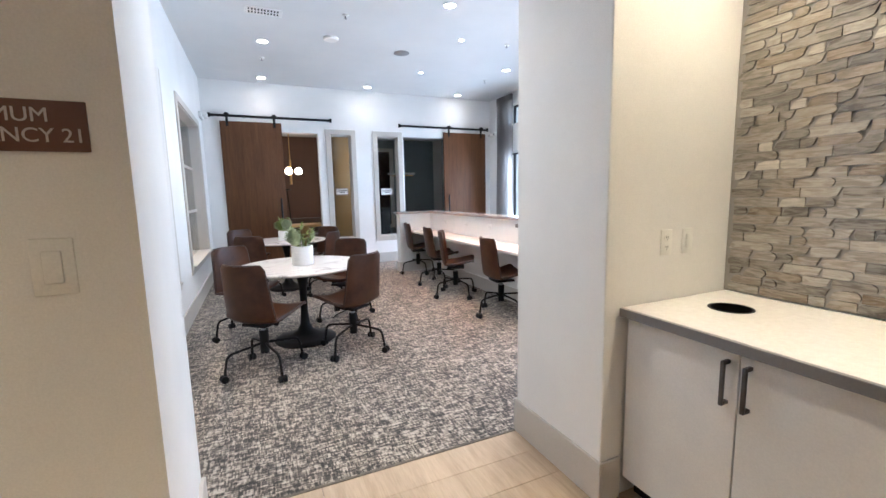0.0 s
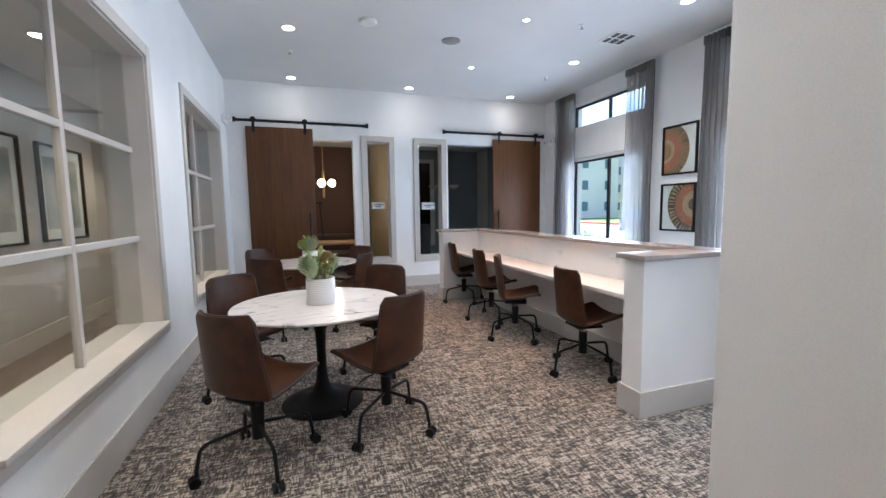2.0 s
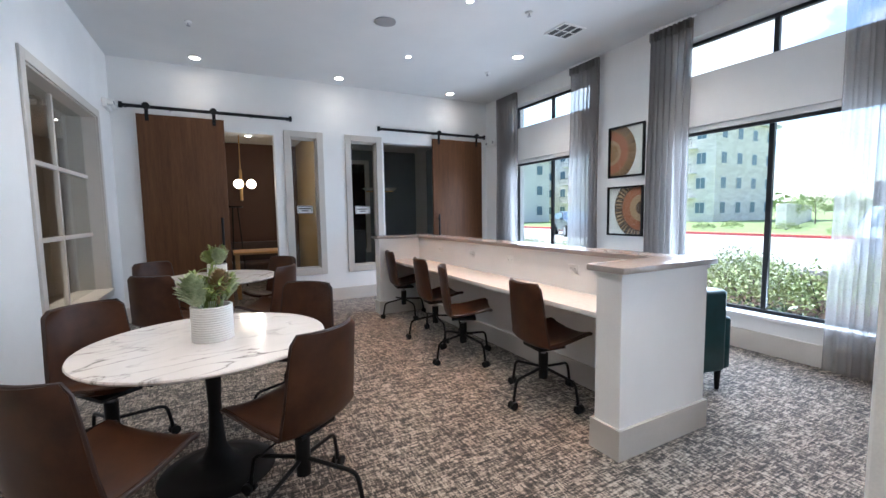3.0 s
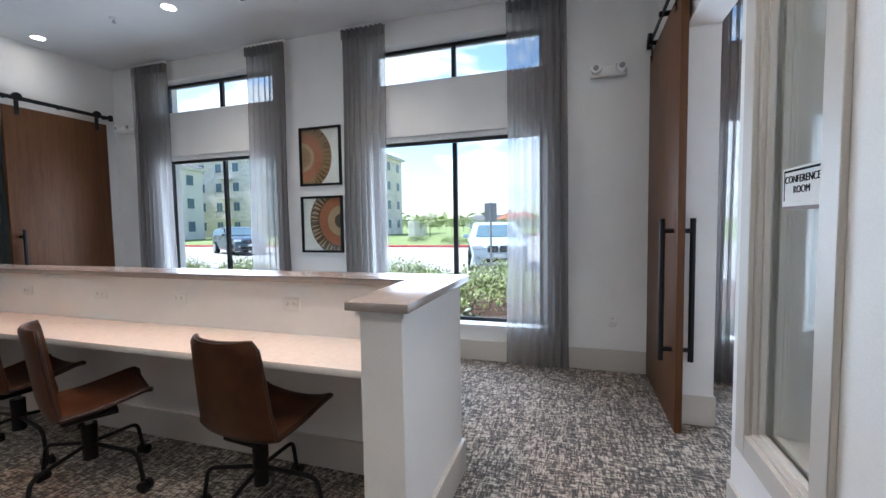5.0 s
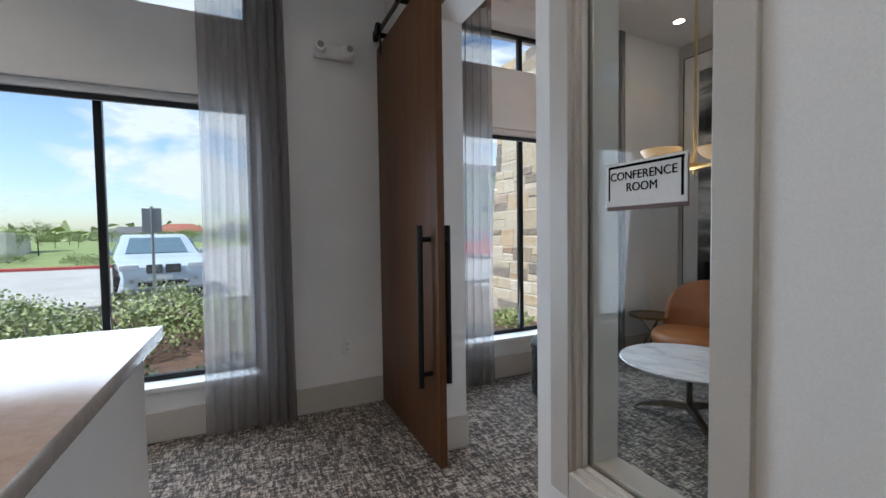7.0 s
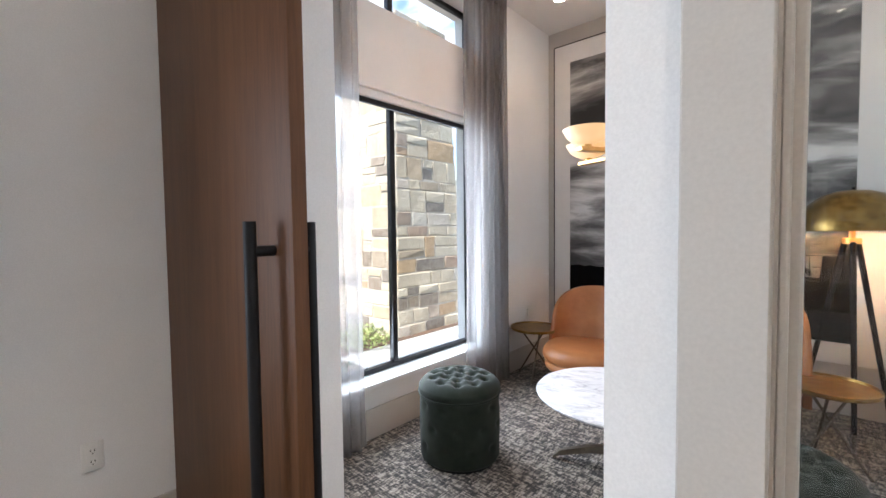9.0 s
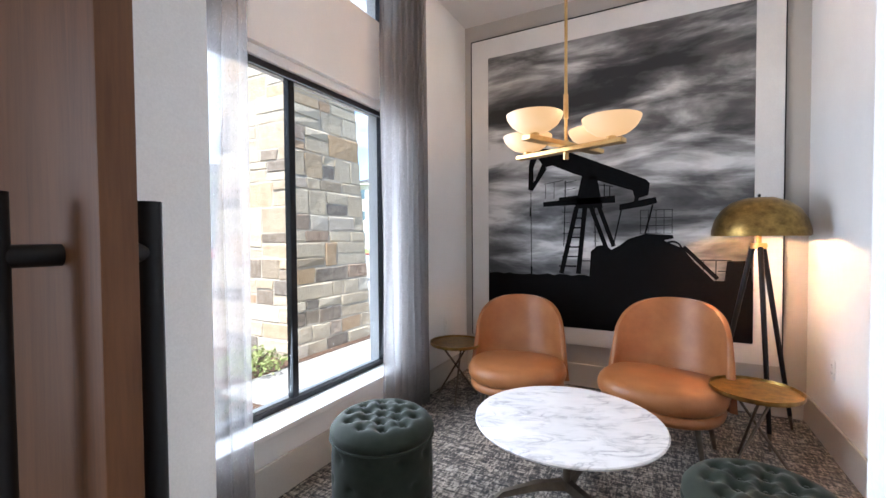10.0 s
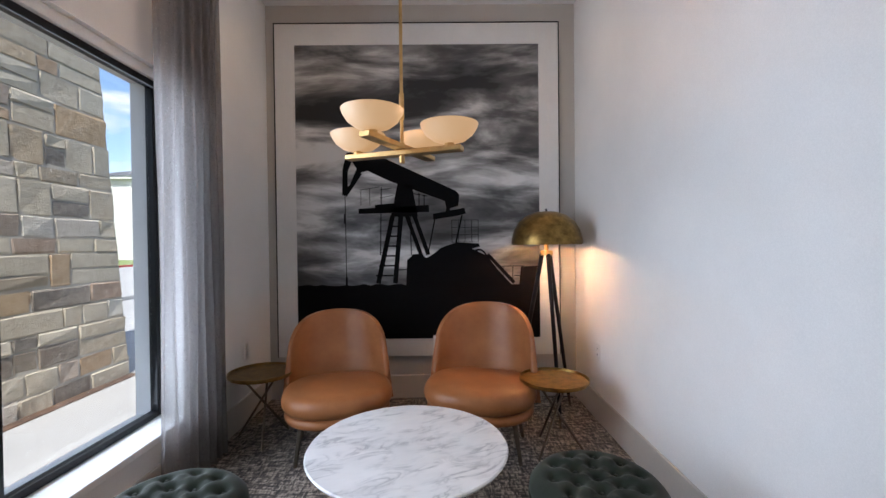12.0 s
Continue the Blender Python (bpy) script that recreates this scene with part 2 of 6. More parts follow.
OPALOFF = plain("opal_glass_unlit", (0.72, 0.74, 0.75), 0.2)
PAPER = plain("white_paper", (0.74, 0.73, 0.71), 0.7)
PRINTBLACK = plain("black_print_ink", (0.004, 0.004, 0.0045), 0.85)
RUST = plain("rust_print", (0.34, 0.12, 0.055), 0.7)
OCHRE = plain("ochre_print", (0.27, 0.16, 0.07), 0.7)
SANDP = plain("sand_print", (0.40, 0.28, 0.165), 0.7)
UMBER = plain("umber_print", (0.085, 0.055, 0.035), 0.7)
PLAQUE = plain("brown_sign_plate", (0.13, 0.062, 0.045), 0.5)
LETTER = plain("sign_letter", (0.62, 0.58, 0.54), 0.5)
LEAF = surf("succulent_leaf", (0.13, 0.19, 0.04), (0.36, 0.42, 0.13), (40, 40, 40), 0.5, relief=0.1)
LEAFPALE = surf("pale_artichoke_leaf", (0.20, 0.26, 0.12), (0.50, 0.54, 0.34), (40, 40, 40), 0.5, relief=0.1)
LEAFSHADE = surf("plum_shade_leaf", (0.03, 0.035, 0.02), (0.10, 0.11, 0.04), (40, 40, 40), 0.5, relief=0.1)
LEAFRED = surf("reddish_bract", (0.20, 0.10, 0.05), (0.30, 0.22, 0.09), (40, 40, 40), 0.5, relief=0.1)

for m_, k in ((BLACK, 0.2), (LEATHER, 0.3), (VELVET, 0.15), (RAILBLACK, 0.3), (TEAL, 0.35), (BARNWOOD, 0.3), (PRINTBLACK, 0.08), (TAN, 0.35), (CAPSTONE, 0.35)):
    m_.node_tree.nodes["Principled BSDF"].inputs["Specular IOR Level"].default_value = k


# ---- mesh helpers ----
def B():
    return bmesh.new()


def box(bm, x0, x1, y0, y1, z0, z1, bev=0.0, seg=2, rot=None):
    g = bmesh.ops.create_cube(bm, size=1)["verts"]
    for v in g:
        v.co = Vector(((x0 + x1) / 2 + v.co.x * (x1 - x0), (y0 + y1) / 2 + v.co.y * (y1 - y0), (z0 + z1) / 2 + v.co.z * (z1 - z0)))
    if bev:
        r = bmesh.ops.bevel(bm, geom=list({e for v in g for e in v.link_edges}), offset=bev, segments=seg, profile=0.5, affect="EDGES")
        g = list({v for f in r["faces"] for v in f.verts} | {v for v in g if v.is_valid})
    if rot is not None:
        for v in g:
            v.co = rot @ v.co
    return bm


def frame_of(d):
    d = d.normalized()
    a = Vector((0, 0, 1)) if abs(d.z) < 0.95 else Vector((1, 0, 0))
    u = d.cross(a).normalized()
    return u, d.cross(u).normalized()


def rings(bm, loops, close_ends=True):
    vs = [[bm.verts.new(p) for p in lp] for lp in loops]
    n = len(vs[0])
    for a, b in zip(vs, vs[1:]):
        for i in range(n):
            bm.faces.new((a[i], a[(i + 1) % n], b[(i + 1) % n], b[i]))
    if close_ends:
        bm.faces.new(vs[0][::-1])
        bm.faces.new(vs[-1])
    return bm


def cyl(bm, p0, p1, r0, r1=None, n=16):
    p0, p1 = Vector(p0), Vector(p1)
    u, w = frame_of(p1 - p0)
    r1 = r0 if r1 is None else r1
    return rings(bm, [[p + (u * math.cos(a) + w * math.sin(a)) * r for a in (2 * math.pi * i / n for i in range(n))] for p, r in ((p0, r0), (p1, r1))])


def tube(bm, pts, r, n=8, taper=None):
    pts = [Vector(p) for p in pts]
    loops, u = [], None
    for i, p in enumerate(pts):
        d = (pts[min(i + 1, len(pts) - 1)] - pts[max(i - 1, 0)]).normalized()
        u = frame_of(d)[0] if u is None else (u - d * u.dot(d)).normalized()
        w = d.cross(u)
        rr = r if taper is None else r * (1 + (taper - 1) * i / (len(pts) - 1))
        loops.append([p + (u * math.cos(a) + w * math.sin(a)) * rr for a in (2 * math.pi * k / n for k in range(n))])
    return rings(bm, loops)


def arc_pts(pts, r, n=4):
    """A polyline with its corners rounded."""
    pts = [Vector(p) for p in pts]
    out = [pts[0]]
    for a, b, c in zip(pts, pts[1:], pts[2:]):
        p, q = b + (a - b).normalized() * r, b + (c - b).normalized() * r
        for i in range(n + 1):
            t = i / n
            out.append(p * (1 - t) ** 2 + b * 2 * t * (1 - t) + q * t * t)
    return out + [pts[-1]]


def lathe(bm, prof, n=32, c=(0, 0, 0), closed=True):
    c = Vector(c)
    loops = [[c + Vector((r * math.cos(a), r * math.sin(a), z)) for a in (2 * math.pi * i / n for i in range(n))] for r, z in prof]
    return rings(bm, loops, closed)


def sheet(bm, fn, nu, nv):
    vs = [[bm.verts.new(fn(i / nu, j / nv)) for j in range(nv + 1)] for i in range(nu + 1)]
    for i in range(nu):
        for j in range(nv):
            bm.faces.new((vs[i][j], vs[i + 1][j], vs[i + 1][j + 1], vs[i][j + 1]))
    return bm


def shell(bm, fn, nu, nv, th):
    """A curved sheet with thickness th (a number or a function of u, v)."""
    P = [[Vector(fn(i / nu, j / nv)) for j in range(nv + 1)] for i in range(nu + 1)]
    top, bot = [], []
    for i in range(nu + 1):
        a, b = [], []
        for j in range(nv + 1):
            du = P[min(i + 1, nu)][j] - P[max(i - 1, 0)][j]
            dv = P[i][min(j + 1, nv)] - P[i][max(j - 1, 0)]
            nrm = du.cross(dv).normalized()
            t = th(i / nu, j / nv) if callable(th) else th
            a.append(bm.verts.new(P[i][j] + nrm * t / 2))
            b.append(bm.verts.new(P[i][j] - nrm * t / 2))
        top.append(a)
        bot.append(b)
    for i in range(nu):
        for j in range(nv):
            bm.faces.new((top[i][j], top[i + 1][j], top[i + 1][j + 1], top[i][j + 1]))
            bm.faces.new((bot[i][j], bot[i][j + 1], bot[i + 1][j + 1], bot[i + 1][j]))
    for i in range(nu):
        bm.faces.new((top[i][0], bot[i][0], bot[i + 1][0], top[i + 1][0]))
        bm.faces.new((top[i][nv], top[i + 1][nv], bot[i + 1][nv], bot[i][nv]))
    for j in range(nv):
        bm.faces.new((top[0][j], top[0][j + 1], bot[0][j + 1], bot[0][j]))
        bm.faces.new((top[nu][j], bot[nu][j], bot[nu][j + 1], top[nu][j + 1]))
    return bm


def slab(bm, outline, z0, z1, m=None):
    """A flat outline (x, y) drawn up from z0 to z1."""
    lo = [bm.verts.new((x, y, z0)) for x, y in outline]
    hi = [bm.verts.new((x, y, z1)) for x, y in outline]
    n = len(outline)
    bm.faces.new(lo[::-1])
    bm.faces.new(hi)
    for i in range(n):
        bm.faces.new((lo[i], lo[(i + 1) % n], hi[(i + 1) % n], hi[i]))
    if m is not None:
        for v in lo + hi:
            v.co = m @ v.co
    return bm


def circle(cx, cy, r, n=32, a0=0.0, a1=2 * math.pi, end=False):
    return [(cx + r * math.cos(a0 + (a1 - a0) * i / n), cy + r * math.sin(a0 + (a1 - a0) * i / n)) for i in range(n + (1 if end else 0))]


def mesh_of(name, bm, material, smooth=40):
    bmesh.ops.recalc_face_normals(bm, faces=bm.faces)
    me = bpy.data.meshes.new(name)
    bm.to_mesh(me)
    bm.free()
    me.materials.append(material)
    if smooth:
        me.shade_smooth()
        me.set_sharp_from_angle(angle=radians(smooth))
    return me


def part(name, bm, material, parent, label="", smooth=40):
    ob = new(name, mesh_of(name, bm, material, smooth))
    ob.parent = parent
    return tagged(ob, label)


def thing(name, label, category, m=None, group="", kind=""):
    ob = new(name)
    ob.empty_display_size = 0.1
    ob.matrix_basis = m if m is not None else Matrix()
    return tagged(ob, label, category, group, kind)


def solid(name, bm, material, label="", category="", kind="structure", group="", smooth=0):
    return tagged(new(name, mesh_of(name, bm, material, smooth)), label, category, group, kind)


def lettering(name, body, size, material, parent, m, label=""):
    cu = bpy.data.curves.new(name, "FONT")
    cu.body, cu.size, cu.align_x, cu.align_y, cu.extrude = body, size, "CENTER", "CENTER", 0.001
    tmp = new(name, cu)
    me = bpy.data.meshes.new_from_object(tmp.evaluated_get(bpy.context.evaluated_depsgraph_get()))
    bpy.data.objects.remove(tmp)
    me.materials.append(material)
    ob = new(name, me)
    ob.parent = parent
    ob.matrix_basis = m
    return tagged(ob, label)


def wall(name, axis, at0, at1, a0, a1, z1, holes, material, label="", z0=0.0):
    """An upright wall between at0 and at1 across axis, from a0 to a1 along it; holes: (a0, a1, z0, z1)."""
    bm = B()
    cuts = sorted({a0, a1, *(h[0] for h in holes), *(h[1] for h in holes)})
    for p, q in zip(cuts, cuts[1:]):
        spans = [(z0, z1)]
        for h in holes:
            if h[0] <= p and q <= h[1]:
                spans = [s for lo, hi in spans for s in ((lo, min(hi, h[2])), (max(lo, h[3]), hi)) if s[1] - s[0] > 1e-6]
        for lo, hi in spans:
            box(bm, *((at0, at1, p, q) if axis == "x" else (p, q, at0, at1)), lo, hi)
    bmesh.ops.remove_doubles(bm, verts=bm.verts, dist=1e-5)
    return solid(name, bm, material, label or "smooth white painted wall", "wall")

# ---- plan: x towards the windows, y along the main room, floor at 0 ----
WX, EX = -0.74, 5.06          # inner faces of the west and east walls
NY, SY = 8.50, 1.92           # north wall and near wall of the main room
H = 3.48                      # ceiling
WINDOWS_E = [(2.90, 4.70), (5.93, 7.73), (-0.39, 1.41)]
SILL, LOWTOP, TRANS0, TRANS1 = 0.36, 2.295, 2.835, 3.24
LX, LY = 2.38, -1.58          # lounge: west wall and mural wall

# floors
bm = B()
box(bm, WX - 0.3, EX + 0.02, SY, NY + 3.4, -0.12, 0.0)
box(bm, LX - 0.1, EX + 0.02, LY - 0.1, SY, -0.12, 0.0)
solid("floor_carpet", bm, CARPET, "grey and taupe patterned loop carpet", "carpet")
solid("floor_subfloor", box(B(), -2.6, LX - 0.1, -3.2, SY, -0.12, -0.012), SLOT, "dark bed under the entry planks", "floor")
solid("floor_corridor", box(B(), -2.6, WX - 0.3, SY, 12, -0.12, 0.0), DARKPLANK, "grey-brown wooden corridor floor", "floor")

# ceilings
solid("ceiling_main", box(B(), WX - 0.3, EX + 0.3, SY - 0.2, NY + 0.2, H, H + 0.15), CEIL, "flat white painted ceiling", "ceiling")
solid("ceiling_lounge", box(B(), LX - 0.2, EX + 0.3, LY - 0.2, SY - 0.2, 3.42, H + 0.15), CEIL, "flat white painted ceiling", "ceiling")
solid("ceiling_entry", box(B(), -2.6, LX - 0.2, -3.2, SY - 0.2, 3.0, 3.15), CEIL, "flat white painted ceiling", "ceiling")
solid("ceiling_corridor", box(B(), -2.6, WX - 0.3, SY - 0.2, 12, 2.9, 3.05), CEIL, "flat white corridor ceiling", "ceiling")
solid("ceiling_north_rooms", box(B(), WX - 0.3, EX + 0.3, NY + 0.2, NY + 3.6, 3.0, 3.15), CEIL, "flat white ceiling", "ceiling")

# walls
wall("wall_east", "x", EX, EX + 0.30, LY - 0.2, NY + 3.6, H,
     [(a, b, SILL, LOWTOP) for a, b in WINDOWS_E] + [(a, b, TRANS0, TRANS1) for a, b in WINDOWS_E], PAINT)
W1, W2 = (2.84, 4.79), (5.83, 7.78)   # glazed openings to the corridor
wall("wall_west", "x", WX - 0.30, WX, SY, NY + 3.6, H, [(*W1, 0.555, 2.56), (*W2, 0.555, 2.56)], PAINT)
NDOOR1, NDOOR2 = (0.20, 1.22), (2.96, 3.98)
NSL1, NSL2 = (1.45, 1.85), (2.39, 2.83)
wall("wall_north", "y", NY, NY + 0.20, WX, EX, H, [(*NDOOR1, 0, 2.62), (*NDOOR2, 0, 2.62), (*NSL1, 0.55, 2.61), (*NSL2, 0.55, 2.61)], PAINT)
DOOR_S, SL_S = (3.14, 4.12), (2.46, 2.945)
wall("wall_near", "y", SY - 0.20, SY, LX, EX, H, [(*DOOR_S, 0, 2.62), (*SL_S, 0.50, 2.61)], PAINT)
solid("wall_pier_east", box(B(), 1.36, LX, 1.27, SY, 0, H, 0.006), PAINT, "thick white painted pier beside the opening", "wall")
solid("wall_pier_west", slab(B(), [(-2.6, 1.06), (-0.195, 1.06), (-0.268, 1.88), (-0.265, SY), (-2.6, SY)], 0, H), PAINT, "thick white painted wall end beside the opening", "wall")
wall("wall_lounge_west", "x", LX - 0.2, LX, LY - 0.2, 1.27, H, [], PAINT)
solid("wall_mural", box(B(), LX, EX, LY - 0.2, LY, 0, H), TAUPE, "taupe painted wall behind the mural", "wall")
wall("wall_tile_backing", "x", 2.16, 2.18, -3.2, 1.27, 3.0, [], PAINT)
wall("wall_entry_south", "y", -3.4, -3.2, -2.6, LX, 3.0, [], PAINT)
wall("wall_corridor_west", "x", -2.6, -2.4, -3.2, 12, 3.05, [], TAUPE, "taupe painted corridor wall")
wall("wall_corridor_end", "y", 11.9, 12.1, -2.6, WX - 0.3, 3.05, [], TAUPE, "taupe painted corridor wall")
# rooms behind the north wall
wall("wall_room_brown", "y", NY + 3.4, NY + 3.6, WX, 2.06, 3.0, [], DARKWALL, "dark brown painted wall")
wall("wall_room_slate", "y", NY + 3.4, NY + 3.6, 2.06, EX, 3.0, [], BLUEWALL, "slate grey painted wall")
wall("wall_room_party", "x", 2.04, 2.16, NY + 0.2, NY + 3.4, 3.0, [], plain("ochre_panel", (0.40, 0.29, 0.15), 0.55), "pale ochre panelled wall")


# baseboards
def baseboard(name, runs):
    bm = B()
    for x0, x1, y0, y1 in runs:
        box(bm, x0, x1, y0, y1, 0, 0.20, 0.004, 1)
    return solid(name, bm, TRIM, "tall greige painted baseboard", "baseboard")


T = 0.016
baseboard("baseboard_main", [
    (WX, WX + T, SY, NY), (WX, -0.47, NY - T, NY), (NDOOR1[1], NDOOR2[0], NY - T, NY), (4.92, EX, NY - T, NY),
    (EX - T, EX, SY, NY), (1.36, DOOR_S[0], SY, SY + T), (4.12 - T, 5.06, SY, SY + T), (4.12 - T, 4.12, SY - 0.2, SY), (3.14, 3.14 + T, SY - 0.2, SY),
    (1.36 - T, 1.36, 1.27 - T, SY + T), (1.36, 1.47, 1.27 - T, 1.27), (-2.4, -0.195, 1.06 - T, 1.06), (WX, -0.265, SY, SY + T)])
solid("baseboard_pier", slab(B(), [(-0.195, 1.06 - T), (-0.195 + T, 1.06 - T), (-0.268 + T, 1.88), (-0.265 + T, SY + T), (-0.265, SY + T), (-0.268, 1.88), (-0.195, 1.06)], 0, 0.20), TRIM, "tall greige painted baseboard", "baseboard")
baseboard("baseboard_lounge", [(EX - T, EX, LY, SY - 0.2), (LX, LX + T, LY, SY - 0.2), (LX, EX, LY, LY + T), (4.12, EX, SY - 0.2 - T, SY - 0.2)])
baseboard("baseboard_corridor", [(-2.4, -2.4 + T, SY, 11.9)])


# casings: flat boards round an opening in a wall across y (face at y, towards side)
def casing_y(name, x0, x1, z0, z1, y, side, w=0.095):
    bm = B()
    t0, t1 = sorted((y, y + 0.02 * side))
    box(bm, x0 - w, x0, t0, t1, z0 - w, z1 + w, 0.003, 1)
    box(bm, x1, x1 + w, t0, t1, z0 - w, z1 + w, 0.003, 1)
    box(bm, x0, x1, t0, t1, z1, z1 + w, 0.003, 1)
    box(bm, x0, x1, t0, t1, z0 - w, z0, 0.003, 1)
    return bm


def sidelight(name, x0, x1, y0, y1, label, shift=0.0, zs=0.55):
    """A narrow fixed pane in the opening x0..x1 of a wall from y0 to y1, with casings on both faces."""
    w = thing(name, label, "window", kind="structure")
    part("casing", casing_y("casing", x0, x1, zs, 2.61, y1, 1), TRIM, w)
    part("casing", casing_y("casing", x0, x1, zs, 2.61, y0, -1), TRIM, w)
    bm = B()
    for a, b, lo, hi in ((x0 - 0.001, x0 + 0.004, zs, 2.61), (x1 - 0.004, x1 + 0.001, zs, 2.61), (x0 + 0.004, x1 - 0.004, zs - 0.001, zs + 0.004), (x0 + 0.004, x1 - 0.004, 2.606, 2.611)):
        box(bm, a, b, y0 - 0.001, y1 + 0.001, lo, hi)
    part("lining", bm, TRIM, w)
    ym = (y0 + y1) / 2 + shift
    for inset, dep in ((0.0, 0.028), (0.016, 0.016)):
        for s in (-1, 1):
            bm = B()
            a, b = sorted((ym + s * 0.012, ym + s * (0.012 + dep * 1.6)))
            o, e = 0.003, 0.014 if inset == 0 else 0.026
            box(bm, x0 + o, x0 + e, a, b, zs + o, 2.61 - o, 0.003, 1)
            box(bm, x1 - e, x1 - o, a, b, zs + o, 2.61 - o, 0.003, 1)
            box(bm, x0 + e, x1 - e, a, b, zs + o, zs + e, 0.003, 1)
            box(bm, x0 + e, x1 - e, a, b, 2.61 - e, 2.61 - o, 0.003, 1)
            part("stop_bead", bm, TRIM, w)
    pane = part("pane", box(B(), x0 + 0.01, x1 - 0.01, ym - 0.005, ym + 0.005, zs + 0.01, 2.60), SMOKEGLASS, w, "clear glass pane")
    pane.visible_shadow = False
    return w


sidelight("window_sidelight_lounge", *SL_S, SY - 0.2, SY, "narrow glass sidelight with greige casing beside the opening", 0.042, 0.50)
sidelight("window_sidelight_brown", *NSL1, NY, NY + 0.2, "narrow glass sidelight with greige casing by the brown room")
sidelight("window_sidelight_slate", *NSL2, NY, NY + 0.2, "narrow glass sidelight with greige casing by the slate room")


def corridor_window(name, y0, y1):
    """A six-light glazed opening in the west wall with a deep greige lining."""
    w = thing(name, "six-pane interior window in a deep greige lining", "window", kind="structure")
    z0, z1, xg = 0.555, 2.56, WX - 0.13
    bm = B()
    c = 0.085
    for a, b, lo, hi in ((y0 - c, y0, z0 - 0.07, z1 + c), (y1, y1 + c, z0 - 0.07, z1 + c), (y0, y1, z1, z1 + c), (y0, y1, z0 - 0.07, z0)):
        box(bm, WX, WX + 0.02, a, b, lo, hi, 0.003, 1)
    part("casing", bm, TRIM, w)
    bm = B()
    for a, b, lo, hi in ((y0, y0 + 0.012, z0, z1), (y1 - 0.012, y1, z0, z1), (y0 + 0.012, y1 - 0.012, z1 - 0.012, z1)):
        box(bm, WX - 0.30, WX, a, b, lo, hi)
    part("lining", bm, TRIM, w)
    part("sill", box(B(), WX - 0.30, WX + 0.05, y0 + 0.012, y1 - 0.012, z0, z0 + 0.03, 0.005, 2), TRIM, w)
    ym = (y0 + y1) / 2
    part("glazing_bar", box(B(), xg - 0.02, xg + 0.02, ym - 0.02, ym + 0.02, z0 + 0.03, z1 - 0.012, 0.003, 1), TRIM, w)
    for z in (1.225, 1.875):
        for a, b in ((y0 + 0.012, ym - 0.02), (ym + 0.02, y1 - 0.012)):
            part("glazing_bar", box(B(), xg - 0.02, xg + 0.02, a, b, z - 0.02, z + 0.02, 0.003, 1), TRIM, w)
    pane = part("pane", box(B(), xg - 0.004, xg + 0.004, y0 + 0.012, y1 - 0.012, z0 + 0.03, z1 - 0.012), SMOKEGLASS, w, "clear glass pane")
    pane.visible_shadow = False
    return w


corridor_window("window_corridor_1", *W1)
corridor_window("window_corridor_2", *W2)


def outer_window(name, y0, y1, z0, z1):
    """A dark bronze window with one upright mullion, set back in the east wall."""
    w = thing(name, "dark bronze framed fixed window with one mullion", "window", kind="structure")
    x, f, ym = EX + 0.16, 0.035, (y0 + y1) / 2
    for a, b, lo, hi in ((y0, y0 + f, z0, z1), (y1 - f, y1, z0, z1), (y0 + f, y1 - f, z1 - f, z1), (y0 + f, y1 - f, z0, z0 + f)):
        part("frame_bar", box(B(), x - 0.012, x + 0.034, a, b, lo, hi, 0.004, 1), BRONZE, w)
    part("mullion", box(B(), x - 0.012, x + 0.034, ym - 0.023, ym + 0.023, z0 + f, z1 - f, 0.004, 1), BRONZE, w)
    for a, b in ((y0 + f, ym - 0.025), (ym + 0.025, y1 - f)):
        p = part("pane", box(B(), x + 0.004, x + 0.012, a, b, z0 + f, z1 - f), GLASS, w)
        p.visible_shadow = False
    return w


for k, (a, b) in enumerate(WINDOWS_E, 1):
    outer_window("window_%d" % k, a, b, SILL, LOWTOP)
    outer_window("window_%d_transom" % k, a, b, TRANS0, TRANS1)
    solid("window_sill_%d" % k, box(B(), EX - 0.03, EX + 0.13, a - 0.02, b + 0.02, SILL - 0.03, SILL + 0.004, 0.005, 2), PAINT, "white painted window sill", "sill")
    sh = thing("roller_shade", "rolled-up white roller shade, its underside shadow coloured into the bottom rail", "shade", pose(EX + 0.07, (a + b) / 2, LOWTOP), "roller shades over the windows")
    hw = (b - a) / 2 - 0.01
    part("cassette", box(B(), -0.045, 0.04, -hw, hw, -0.055, -0.002, 0.008, 2), SHADECLOTH, sh)
    # rail widened and coloured dark for the shadow on the cassette's underside
    part("bottom_rail", box(B(), -0.03, -0.005, -hw + 0.02, hw - 0.02, -0.094, -0.057, 0.004, 1), BRONZE, sh, "bottom rail coloured dark for the shadow under the cassette")


# ---- swivel chairs ----
def chair_profile(s):
    """Middle line of the moulded shell from the seat's front edge (s=0) over the bend to the top (s=1): y back, z up."""
    pts = [(-0.235, 0.485), (-0.20, 0.492), (-0.10, 0.47), (0.02, 0.445), (0.12, 0.44), (0.175, 0.466), (0.20, 0.545), (0.215, 0.66), (0.23, 0.785), (0.246, 0.90)]
    f = s * (len(pts) - 1)
    i = min(int(f), len(pts) - 2)
    g = [Vector(pts[min(max(k, 0), len(pts) - 1)]) for k in (i - 1, i, i + 1, i + 2)]
    t = f - i
    return 0.5 * ((2 * g[1]) + (g[2] - g[0]) * t + (2 * g[0] - 5 * g[1] + 4 * g[2] - g[3]) * t * t + (3 * g[1] - g[0] - 3 * g[2] + g[3]) * t ** 3)


